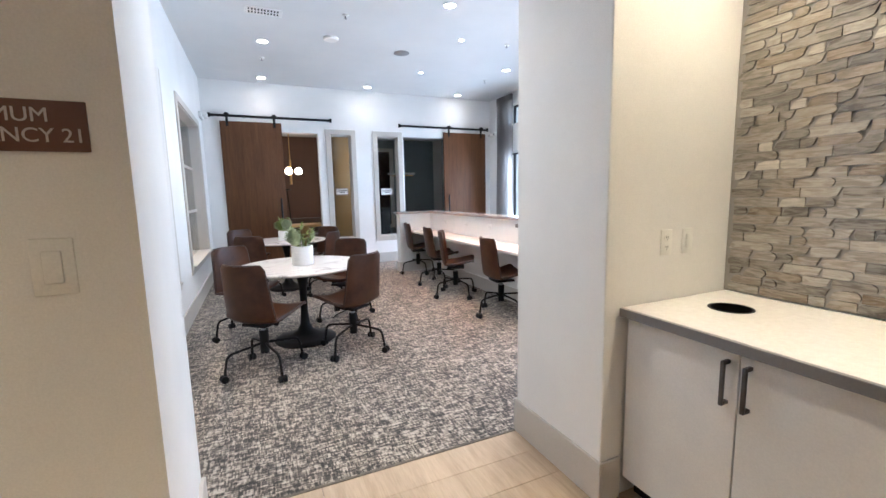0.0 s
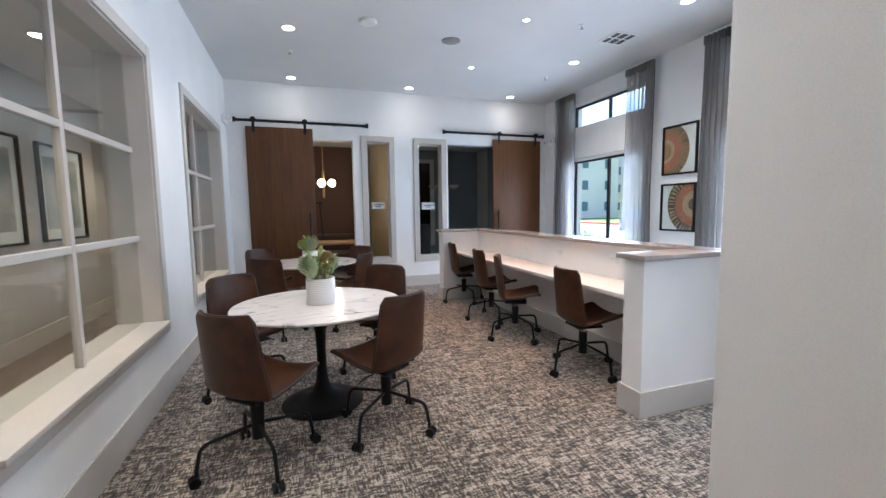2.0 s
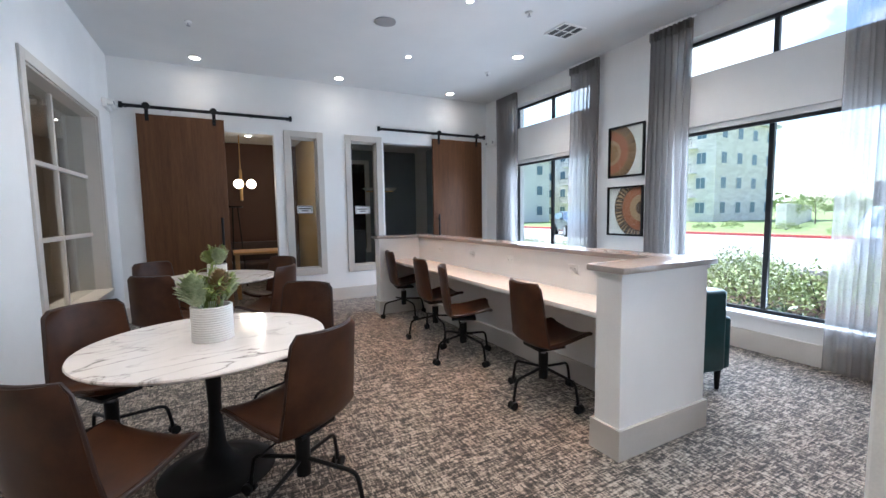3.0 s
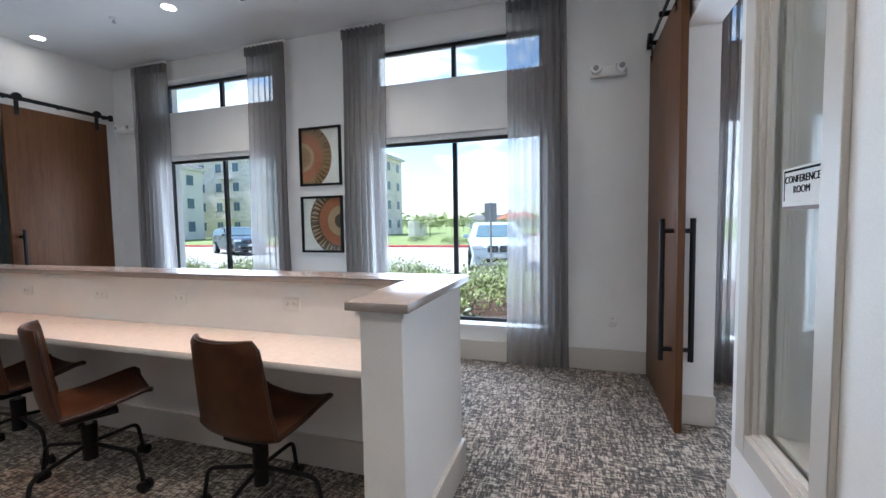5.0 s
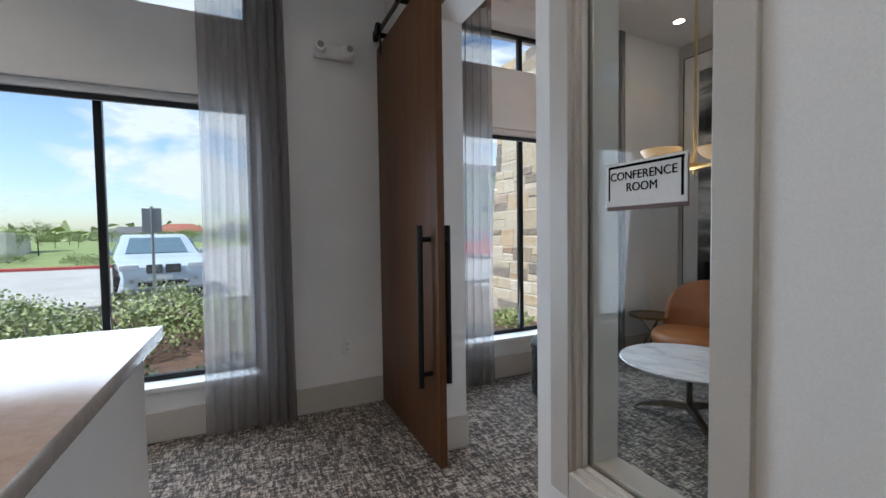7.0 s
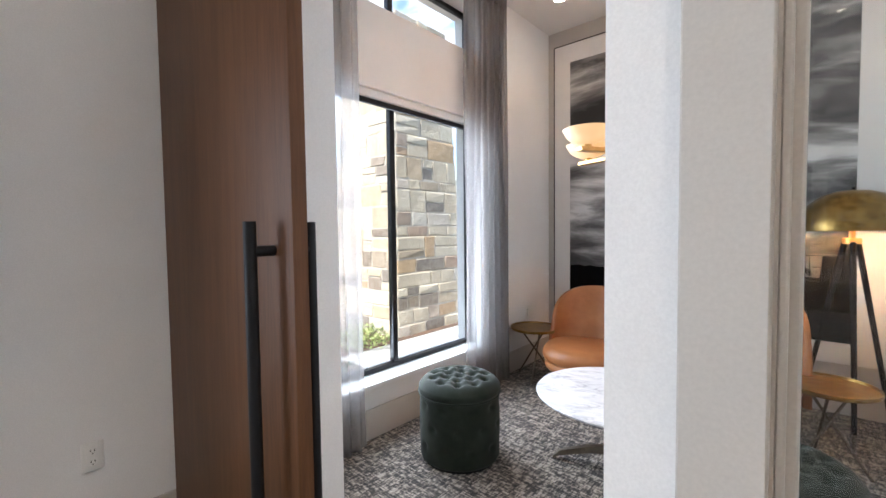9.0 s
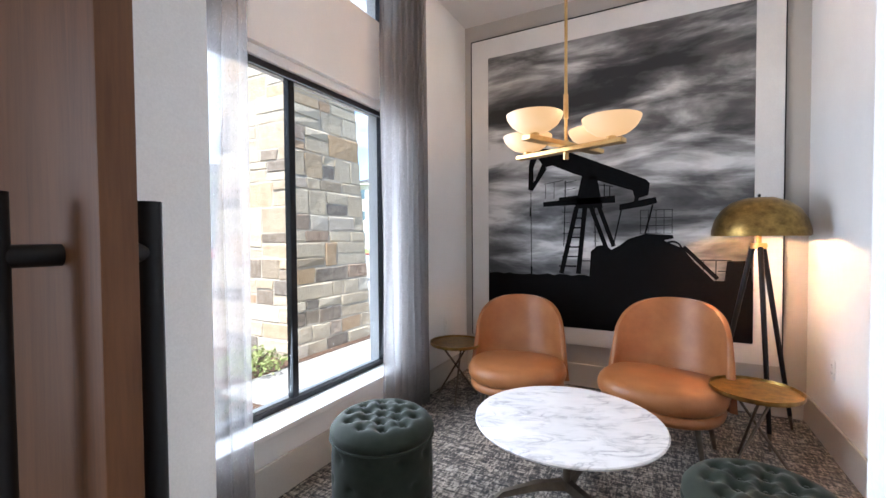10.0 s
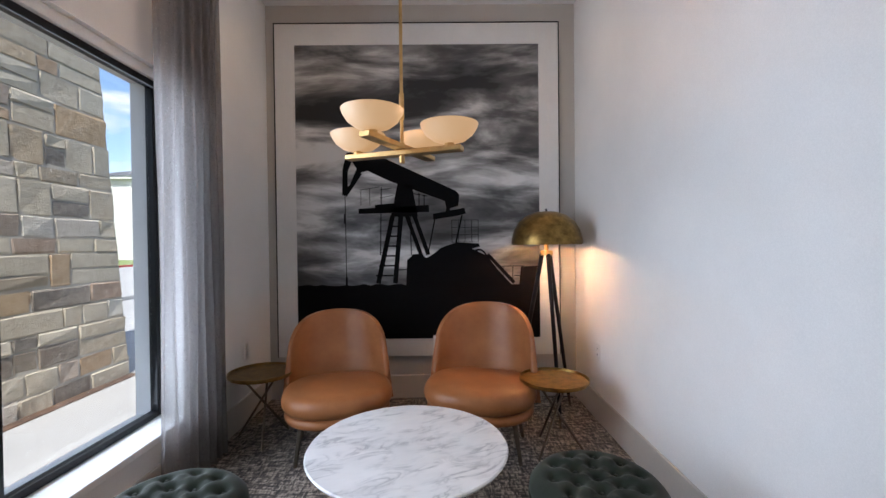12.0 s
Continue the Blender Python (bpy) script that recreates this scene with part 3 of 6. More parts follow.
def chair_shell(u, v):
    s, a = u, v * 2 - 1
    y, z = chair_profile(s)
    half = 0.235 - 0.04 * max(0, s - 0.5) * 2 - (0.028 * max(0, (s - 0.95) / 0.05) ** 2) - (0.03 * max(0, (0.06 - s) / 0.06) ** 2)
    curl = abs(a) ** 2.4
    bend = min(1, max(0, (s - 0.42) / 0.2))
    return Vector((a * half, y - curl * 0.055 * bend, z + curl * 0.035 * (1 - bend)))


def swivel_chair(m):
    c = thing("swivel_chair", "chestnut leather shell swivel chair on black casters", "chair", m, "leather swivel chairs")
    part("shell", shell(B(), chair_shell, 26, 14, 0.026), LEATHER, c, "chestnut leather shell", 60)
    bm = B()
    rim = [chair_shell(u, 0) for u in np.linspace(0, 1, 24)] + [chair_shell(1, v) for v in np.linspace(0, 1, 10)][1:] + [chair_shell(u, 1) for u in np.linspace(1, 0, 24)][1:]
    part("piping", tube(bm, rim, 0.0085, 6), SEAM, c, "dark stitched edge")
    bm = B()
    box(bm, -0.11, 0.11, -0.10, 0.13, 0.395, 0.418, 0.006)
    part("seat_plate", bm, BLACK, c)
    bm = B()
    cyl(bm, (0, 0.02, 0.34), (0, 0.02, 0.40), 0.017)
    part("gas_lift", bm, ALU, c)
    bm = B()
    cyl(bm, (0, 0.02, 0.155), (0, 0.02, 0.345), 0.034, 0.036, 20)
    part("hub", bm, BLACK, c)
    bm = B()
    tube(bm, arc_pts([(0.05, 0.02, 0.39), (0.17, 0.0, 0.375), (0.22, -0.01, 0.35)], 0.02), 0.005, 6)
    part("height_lever", bm, BLACK, c)
    for k in range(4):
        a = radians(45 + 90 * k)
        d = Vector((math.cos(a), math.sin(a), 0))
        o = Vector((0, 0.02, 0))
        leg = part("leg", tube(B(), arc_pts([o + d * 0.03 + Vector((0, 0, 0.235)), o + d * 0.285 + Vector((0, 0, 0.205)), o + d * 0.31 + Vector((0, 0, 0.075))], 0.045, 5), 0.0105, 8), BLACK, c)
        q = o + d * 0.31
        s = Vector((-d.y, d.x, 0))
        bm = B()
        for off in (-0.017, 0.017):
            cyl(bm, q + s * (off - 0.009) + Vector((0, 0, 0.028)) + d * 0.012, q + s * (off + 0.009) + Vector((0, 0, 0.028)) + d * 0.012, 0.028, n=16)
        cyl(bm, q + Vector((0, 0, 0.045)), q + Vector((0, 0, 0.085)), 0.011, n=10)
        part("caster", bm, BLACK, leg, "black twin-wheel caster")
    return c


def turn_base(chair, degrees):
    """Turns the foot of a swivel chair under its seat."""
    hub = Matrix.Translation((0, 0.02, 0))
    for p in chair.children:
        if p.name.startswith("leg"):
            p.matrix_basis = hub @ Matrix.Rotation(radians(degrees), 4, "Z") @ hub.inverted()


# place, heading of the seat, heading of one leg
CHAIRS = [(0.03, 3.56, 138, 20), (0.76, 3.71, 216, 47), (-0.13, 4.62, 40, 30), (0.89, 4.72, -42, 10),
          (0.0, 6.15, 150, 15), (0.86, 6.20, 235, 40), (-0.14, 7.14, 35, 60), (0.96, 6.98, -50, 20),
          (2.585, 4.02, 84, 8), (2.50, 5.06, 62, 9), (2.60, 5.86, 84, -7), (2.66, 6.95, 80, 6)]
chair_a = swivel_chair(pose(*CHAIRS[0][:2], 0, 0, 0, CHAIRS[0][2]))
chairs = [chair_a] + [copy_thing(chair_a, pose(x, y, 0, 0, 0, r)) for x, y, r, _ in CHAIRS[1:]]
for ch, (x, y, r, leg) in zip(chairs, CHAIRS):
    turn_base(ch, leg - r - 45)


# ---- round tables with potted succulents ----
def round_table(m):
    t = thing("round_table", "round white marble table on a black tulip base", "table", m, "round marble tables")
    part("tabletop", lathe(B(), [(0.0001, 0.72), (0.545, 0.72), (0.585, 0.732), (0.592, 0.742), (0.588, 0.75), (0.0001, 0.75)], 64), MARBLE, t, "white marble top with grey veins", 30)
    part("pedestal", lathe(B(), [(0.0001, 0.0), (0.285, 0.0), (0.292, 0.008), (0.285, 0.018), (0.22, 0.034), (0.13, 0.058), (0.075, 0.095), (0.046, 0.16), (0.035, 0.27), (0.033, 0.40), (0.039, 0.53),
                                 (0.056, 0.63), (0.085, 0.69), (0.11, 0.716), (0.0001, 0.72)], 48), BLACK, t, "black tulip pedestal", 60)
    return t


table_a = round_table(pose(0.395, 4.20, 0, 0, 0, 15))
copy_thing(table_a, pose(0.41, 6.78, 0, 0, 0, 70))


def leaf(bm, root, tip, width, lift, thick=0.004):
    root, tip = Vector(root), Vector(tip)
    d = tip - root
    side = d.cross(Vector((0, 0, 1)))
    side = side.normalized() if side.length > 1e-4 else Vector((1, 0, 0))
    up = side.cross(d).normalized()
    loops = []
    for t, w in ((0, 0.45), (0.35, 1.0), (0.7, 0.85), (0.92, 0.4), (1, 0.04)):
        p = root + d * t + up * lift * math.sin(math.pi * t)
        loops.append([p - side * width * w, p + up * thick * w, p + side * width * w, p - up * thick * w])
    rings(bm, loops)


def planter(m, h, r, seed, group="potted succulents"):
    rng = random.Random(seed)
    t = thing("potted_plant", "white ribbed ceramic pot of green succulents and artichokes", "plant", m, group)
    prof = [(0.0001, 0.0), (r * 0.96, 0.0)]
    n = 15
    for i in range(n):
        z = h * (i + 0.1) / n
        prof += [(r * 0.985, z), (r * 1.02, z + h * 0.25 / n), (r * 1.02, z + h * 0.55 / n), (r * 0.985, z + h * 0.8 / n)]
    prof += [(r, h), (r * 0.9, h), (r * 0.88, h - 0.03), (0.0001, h - 0.03)]
    part("pot", lathe(B(), prof, 40), CERAMIC, t, "white ribbed ceramic pot", 50)
    for hx, hy, lean, hr, mat_, nm, lb in ((-0.085, -0.06, 0.35, 0.066, LEAFPALE, "artichoke_head", "pale green artichoke head"), (0.075, 0.06, 0.3, 0.06, LEAFPALE, "artichoke_head", "pale green artichoke head"),
                                          (-0.05, 0.07, 0.5, 0.055, LEAF, "artichoke_head", "green artichoke head"), (0.055, -0.05, 0.15, 0.05, LEAFRED, "protea_bud", "reddish protea bud")):
        bm = B()
        base = Vector((hx * 0.7, hy * 0.7, h + 0.015 + (0.05 if nm == "protea_bud" else 0)))
        axis = Vector((hx, hy, 0)).normalized() * lean + Vector((0, 0, 1))
        axis.normalize()
        u, w = frame_of(axis)
        for ring in range(8):
            q = hr * math.sin(math.pi * (0.22 + 0.74 * ring / 8))
            for k in range(9):
                a = k * 0.698 + ring * 0.35 + rng.uniform(-0.08, 0.08)
                o = (u * math.cos(a) + w * math.sin(a))
                c = base + axis * hr * 2.1 * ring / 8
                leaf(bm, c + o * q * 0.6, c + o * q * 1.25 + axis * hr * 0.75, hr * 0.26, 0.004)
        cyl(bm, base - axis * 0.06, base + axis * hr * 1.6, 0.010, 0.006, 8)
        part(nm, bm, mat_, t, lb, 60)
    # the second, plum set puts the bunch's inner shade into leaf colour
    for nm, mat_, lb, stems, a0 in (("sprigs", LEAF, "bright green leafy sprigs", 13, 0.0), ("dark_sprigs", LEAFSHADE, "dark plum-green sprigs, coloured for the shade inside the bunch", 3, -0.8)):
        bm = B()
        for s_ in range(stems):
            a = a0 + (s_ * 2.4 if nm == "sprigs" else s_ * 0.42)
            out = rng.uniform(0.02, 0.12)
            hgt = rng.uniform(0.09, 0.19) * (1.15 - out * 2)
            root, tip = Vector((0.03 * math.cos(a), 0.03 * math.sin(a), h - 0.03)), Vector((out * math.cos(a), out * math.sin(a), h + hgt))
            mid = root.lerp(tip, 0.5) + Vector((0, 0, 0.025))
            tube(bm, [root, mid, tip], 0.003, 5)
            for k in range(22):
                f = rng.uniform(0.35, 1.0)
                c = root.lerp(mid, f * 2) if f < 0.5 else mid.lerp(tip, f * 2 - 1)
                d = Vector((rng.gauss(0.5 * math.cos(a), 0.7), rng.gauss(0.5 * math.sin(a), 0.7), rng.gauss(0.5, 0.5))).normalized() * rng.uniform(0.03, 0.058)
                leaf(bm, c, c + d, rng.uniform(0.006, 0.010), 0.005, 0.0025)
        part(nm, bm, mat_, t, lb, 60)
    return t


planter(pose(0.41, 4.19, 0.75), 0.185, 0.10, 3)
planter(pose(0.40, 6.72, 0.75, 0, 0, 70), 0.15, 0.095, 8)

# ---- study carrel ----
carrel = thing("study_carrel", "white half-height partition with taupe stone cap and greige base", "partition", pose(0, 0, 0))
PX0, PX1, PY0, PY1, PN, PI = 2.385, 3.175, 3.195, 7.36, 0.175, 2.995
part("near_pier", box(B(), PX0, PX1, PY0, PY0 + PN, 0, 1.062, 0.003, 1), PAINT, carrel)
part("far_pier", box(B(), PX0, PX1, PY1 - PN, PY1, 0, 1.062, 0.003, 1), PAINT, carrel)
part("back_panel", box(B(), PI, PX1 - 0.002, PY0 + PN, PY1 - PN, 0, 1.062), PAINT, carrel)


def carrel_ring(grow):
    """The plan of the partition, grown all round."""
    a, b, c, d, e, f, g = PX0 - grow, PX1 + grow, PY0 - grow, PY1 + grow, PY0 + PN + grow, PY1 - PN - grow, PI - grow
    return [(a, c), (b, c), (b, d), (a, d), (a, f), (g, f), (g, e), (a, e)]


bm = slab(B(), carrel_ring(0.04), 1.062, 1.097)
bmesh.ops.bevel(bm, geom=list(bm.edges), offset=0.004, segments=2, profile=0.5, affect="EDGES")
part("stone_cap", bm, CAPSTONE, carrel, "polished taupe quartz cap")
part("cap_moulding", slab(B(), carrel_ring(0.010), 1.037, 1.062), PAINT, carrel)
part("base_board", slab(B(), carrel_ring(0.018), 0, 0.178), TRIM, carrel, "greige base board")


def outlet(parent, m, kind="outlet", material=PLASTIC):
    bm = B()
    box(bm, -0.036, 0.036, -0.058, 0.058, 0, 0.006, 0.003)
    o = part("outlet_plate", bm, material, parent, "white wall plate")
    o.matrix_basis = m
    if kind == "outlet":
        for z in (-0.022, 0.022):
            bm = B()
            slab(bm, circle(0, z, 0.0165, 16), 0.006, 0.008)
            part("socket_face", bm, material, o)
            # dark raised pieces stand in for the shaded plug slots
            bm = B()
            for dx in (-0.006, 0.006):
                box(bm, dx - 0.0015, dx + 0.0015, z - 0.002, z + 0.007, 0.008, 0.0088)
            cyl(bm, (0, z - 0.009, 0.0075), (0, z - 0.009, 0.0088), 0.0025, n=8)
            part("socket_face", bm, SLOT, o)
    else:
        part("rocker", box(B(), -0.016, 0.016, -0.033, 0.033, 0.006, 0.011, 0.003), material, o)
    return o


FACE_W = Matrix(((0, 0, -1, 0), (-1, 0, 0, 0), (0, 1, 0, 0), (0, 0, 0, 1)))   # a plate that looks to -x
FACE_E = Matrix(((0, 0, 1, 0), (1, 0, 0, 0), (0, 1, 0, 0), (0, 0, 0, 1)))     # to +x
FACE_S = Matrix(((1, 0, 0, 0), (0, 0, -1, 0), (0, 1, 0, 0), (0, 0, 0, 1)))    # to -y
FACE_N = Matrix(((-1, 0, 0, 0), (0, 0, 1, 0), (0, 1, 0, 0), (0, 0, 0, 1)))    # to +y


def at(x, y, z, m):
    return Matrix.Translation((x, y, z)) @ m


for y in (4.15, 5.0, 5.72, 6.5):
    outlet(carrel, at(PI, y, 0.935, FACE_W) @ pose(0, 0, 0, 0, 0, 90))
desk = thing("built_in_desk", "long white quartz study desk built into the partition", "desk", pose(0, 0, 0))
part("worktop", box(B(), 2.555, PI - 0.001, PY0 + PN + 0.002, PY1 - PN - 0.002, 0.722, 0.757, 0.004), QUARTZ, desk)
for y in (4.35, 5.3, 6.25):
    part("support_bracket", box(B(), 2.68, PI - 0.001, y - 0.02, y + 0.02, 0.682, 0.7215, 0.004), BLACK, desk)


# ---- barn doors ----
def pull(parent, x, y, side):
    """A long round pull on the face at y that stands out to side (-1 or 1)."""
    h = part("pull_handle", cyl(B(), (x, y + 0.066 * side, 0.455), (x, y + 0.066 * side, 1.39), 0.017, n=24), RAILBLACK, parent, "long black pull handle")
    for z in (0.53, 1.31):
        part("standoff", cyl(B(), (x, y, z), (x, y + 0.066 * side, z), 0.015, n=16), RAILBLACK, h)


def barn_door(x0, x1, y, top, side, hx, hz=(0.12, 0.12), label="walnut sliding barn door with long black pulls"):
    """A sliding slab whose near face is at y; the room lies to side."""
    d = thing("barn_door", label, "door", pose(0, 0, 0), "sliding barn doors")
    a, b = sorted((y, y - 0.045 * side))
    part("slab", box(B(), x0, x1, a, b, 0.012, top, 0.004, 2), BARNWOOD, d)
    pull(d, hx, y, side)
    pull(d, hx, y - 0.045 * side, -side)
    for x in (x0 + hz[0], x1 - hz[1]):
        f = y + 0.002 * side
        s = part("hanger_strap", box(B(), x - 0.022, x + 0.022, *sorted((f, f + 0.006 * side)), top - 0.09, top + 0.12, 0.003), RAILBLACK, d)
        part("roller", cyl(B(), (x, f + 0.006 * side, top + 0.10), (x, f + 0.034 * side, top + 0.10), 0.045, n=24), RAILBLACK, s)
        part("bolt", cyl(B(), (x, f + 0.006 * side, top - 0.05), (x, f + 0.013 * side, top - 0.05), 0.01, n=8), RAILBLACK, s)
    return d


def door_rail(x0, x1, y, z, wall_y):
    r = thing("barn_door_rail", "black steel barn door rail fixed to the wall", "rail", pose(0, 0, 0), "barn door rails")
    part("bar", box(B(), x0, x1, y - 0.005, y + 0.005, z - 0.022, z + 0.022, 0.003), RAILBLACK, r)
    for k in range(5):
        x = x0 + 0.06 + (x1 - x0 - 0.12) * k / 4
        part("spacer", cyl(B(), (x, wall_y, z), (x, y + (0.022 if y > wall_y else -0.022), z), 0.019, n=14), RAILBLACK, r)
    for x in (x0 + 0.02, x1 - 0.02):
        part("end_stop", box(B(), x - 0.02, x + 0.02, y - 0.02, y + 0.02, z - 0.035, z + 0.04, 0.006), RAILBLACK, r)


barn_door(3.925, 5.045, 1.99, 2.79, 1, 4.03)
door_rail(2.86, 5.05, 1.9985, 2.88, SY)
barn_door(-0.46, 0.56, 8.435, 2.77, -1, 0.47, label="walnut sliding barn door before the brown room")
door_rail(-0.63, 1.48, 8.4265, 2.86, NY)
barn_door(3.87, 4.91, 8.435, 2.74, -1, 3.95, label="walnut sliding barn door before the slate room")
door_rail(2.84, 4.98, 8.4265, 2.83, NY)


# ---- room signs on the sidelights ----
def room_sign(m, text, w, h, label, size=0.03):
    s = thing("room_sign", label, "sign", m, "room signs")
    part("back_plate", box(B(), -w / 2, w / 2, -h / 2, h / 2, -0.009, -0.004, 0.002, 1), PLAQUE, s, "brown backing plate")
    part("face_plate", box(B(), -w / 2, w / 2, -h / 2 + 0.012, h / 2, -0.004, 0.0, 0.0015, 1), PAPER, s)
    bm = B()
    for x0, x1, y0, y1 in ((-w / 2 + 0.012, w / 2 - 0.008, h / 2 - 0.016, h / 2 - 0.008), (-w / 2 + 0.012, -w / 2 + 0.018, -h / 2 + 0.03, h / 2 - 0.016), (w / 2 - 0.018, w / 2 - 0.010, -h / 2 + 0.03, h / 2 - 0.016)):
        box(bm, x0, x1, y0, y1, 0, 0.0006)
    part("border", bm, PRINTBLACK, s)
    if text:
        lettering("lettering", text, size, PRINTBLACK, s, pose(-0.004, 0.012, 0.0008))
        bm = B()
        for k in range(11):
            box(bm, -0.045 + k * 0.009, -0.041 + k * 0.009, -h / 2 + 0.026, -h / 2 + 0.031, 0, 0.0008)
        part("braille_dots", bm, PAPER, s)
    else:
        bm = B()
        for k, ww in enumerate((0.09, 0.05)):
            box(bm, -ww, ww, 0.018 - 0.035 * k - 0.008, 0.018 - 0.035 * k + 0.008, 0, 0.0008)
        part("lettering_bars", bm, PRINTBLACK, s)
    return s


room_sign(at(2.698, 1.878, 1.481, FACE_N), "CONFERENCE\nROOM", 0.277, 0.146, "white conference room sign with black letters on glass", 0.036)
room_sign(at(1.645, 8.588, 1.495, FACE_S), "", 0.24, 0.13, "small white room sign on the ochre sidelight")
room_sign(at(2.59, 8.588, 1.48, FACE_S), "", 0.25, 0.14, "small white room sign on the dark sidelight")


# ---- curtains ----
def curtain(y0, y1, z1=3.42, deep_at_low=True, x=EX - 0.09, group="grey sheer curtains"):
    """A ripple-fold sheer; its folds are deep at one side and shallow at the other."""
    c = thing("sheer_curtain", "floor-length grey sheer curtain in soft folds", "curtain", pose(0, 0, 0), group)
    rng = random.Random(int(y0 * 97) + 5)
    ph = [rng.uniform(0, 6.28) for _ in range(4)]

    def fn(u, v):
        s = u if deep_at_low else 1 - u
        turns = 7.5 * (s ** 0.8)
        amp = (0.042 - 0.022 * s) * (0.55 + 0.45 * min(1, (1 - v) * 3 + 0.35))
        yy = y0 + (y1 - y0) * u + 0.018 * math.sin(2 * math.pi * turns * 2 + ph[0]) * (1 - s) + 0.012 * math.sin(ph[1] + v * 4) * v
        xx = x + amp * math.sin(2 * math.pi * turns + ph[2] + 0.35 * math.sin(v * 3 + ph[3])) + 0.006 * math.sin(9 * v + 14 * u)
        flare = 1 + 0.08 * (1 - v) ** 2 if v < 1 else 1
        mid = (y0 + y1) / 2
        return Vector((xx, mid + (yy - mid) * flare, 0.012 + (z1 - 0.012) * v))

    part("cloth", sheet(B(), fn, 110, 26), SHEER, c, smooth=180)
    bm = B()
    n = 9
    for k in range(n):
        yk = y0 + (y1 - y0) * (k + 0.5) / n
        box(bm, x - 0.032, x + 0.032, yk - 0.016, yk + 0.016, z1 - 0.10, z1 + 0.004, 0.010, 2)
    part("pleat_heading", bm, SHEER, c, "pinch-pleated heading")
    part("track", box(B(), x - 0.012, x + 0.012, y0 - 0.03, y1 + 0.03, z1 + 0.004, z1 + 0.03, 0.003, 1), PAINT, c, "white curtain track")
    return c


curtain(2.69, 3.21, deep_at_low=True)
curtain(4.46, 4.96, deep_at_low=False)
curtain(5.70, 6.22, deep_at_low=True)
curtain(7.44, 7.97, deep_at_low=False)


# ---- framed sunburst prints ----
def sun_print(y0, y1, z0, z1, flip, label):
    """Sunburst art facing west on the east wall; flip: the sun sits low or high."""
    w, h = y1 - y0, z1 - z0
    f = thing("framed_print", label, "picture", at(EX, (y0 + y1) / 2, (z0 + z1) / 2, FACE_W), "framed sunburst prints")
    fr = 0.024
    for a, b, c, d in ((-w / 2, -w / 2 + fr, -h / 2, h / 2), (w / 2 - fr, w / 2, -h / 2, h / 2), (-w / 2 + fr, w / 2 - fr, h / 2 - fr, h / 2), (-w / 2 + fr, w / 2 - fr, -h / 2, -h / 2 + fr)):
        part("frame_side", box(B(), a, b, c, d, 0.001, 0.034, 0.002, 1), BLACK, f)
    part("print_sheet", box(B(), -w / 2 + fr, w / 2 - fr, -h / 2 + fr, h / 2 - fr, 0.004, 0.012), PAPER, f, "off-white print")
    x0, x1, yl, yh = -w / 2 + fr, w / 2 - fr, -h / 2 + fr, h / 2 - fr
    cx, cy = (x0, yl + 0.46 * h) if not flip else (x1, yl + 0.52 * h)

    def clip(pts):
        for test in ((0, x0, 1), (0, x1, -1), (1, yl, 1), (1, yh, -1)):
            out, (ax, lim, sg) = [], test
            for p, q in zip(pts, pts[1:] + pts[:1]):
                ip, iq = (p[ax] - lim) * sg >= 0, (q[ax] - lim) * sg >= 0
                if ip:
                    out.append(p)
                if ip != iq:
                    t = (lim - p[ax]) / (q[ax] - p[ax])
                    out.append((p[0] + (q[0] - p[0]) * t, p[1] + (q[1] - p[1]) * t))
            pts = out
            if len(pts) < 3:
                return []
        return pts

    R = 0.385 if not flip else 0.40
    layers = [("sun_field", R, OCHRE if not flip else UMBER, 0.0124), ("sun_band", R * 0.70, RUST, 0.0134), ("sun_disc", R * 0.42, SANDP if not flip else SANDP, 0.0142), ("sun_core", R * (0.2 if flip else 0.3), UMBER if flip else OCHRE, 0.0150)]
    for name, r, mt, z in layers:
        p = clip(circle(cx, cy, r, 64))
        if p:
            part(name, slab(B(), p, z - 0.0006, z), mt, f)
    bm = B()
    rng = random.Random(4 + flip)
    for k in range(44):
        a = 2 * math.pi * k / 44 + rng.uniform(-0.02, 0.02)
        wd = rng.uniform(0.022, 0.05)
        p = clip([(cx + r * math.cos(a + s * wd), cy + r * math.sin(a + s * wd)) for r, s in ((R * 0.73, -0.4), (R * rng.uniform(0.9, 1.0), -1), (R * 0.99, 1), (R * 0.73, 0.4))])
        if p and len(p) > 2:
            slab(bm, p, 0.0126, 0.0130)
    part("sun_rays", bm, UMBER if not flip else SANDP, f)
    g = part("glazing", box(B(), x0, x1, yl, yh, 0.018, 0.0195), GLASS, f, "clear picture glass")
    g.visible_shadow = False
    return f


sun_print(5.045, 5.575, 1.83, 2.478, False, "black-framed ochre and rust sunburst print")
sun_print(5.045, 5.577, 1.08, 1.713, True, "black-framed rust and sand half-sun print")


# ---- emergency lights ----
def emergency_light(m):
    e = thing("emergency_light", "white twin-head emergency light on the wall", "light", m, "emergency lights")
    part("housing", box(B(), -0.15, 0.15, -0.045, 0.06, 0.0, 0.05, 0.012, 3), PLASTIC, e)
    for s in (-1, 1):
        h = part("lamp_head", cyl(B(), (s * 0.10, 0.02, 0.04), (s * 0.105, 0.015, 0.115), 0.046, 0.04, 24), PLASTIC, e)
        part("lens", cyl(B(), (s * 0.105, 0.015, 0.1152), (s * 0.105, 0.015, 0.118), 0.024, n=20), GREYMETAL, h, "grey lens")
    return e


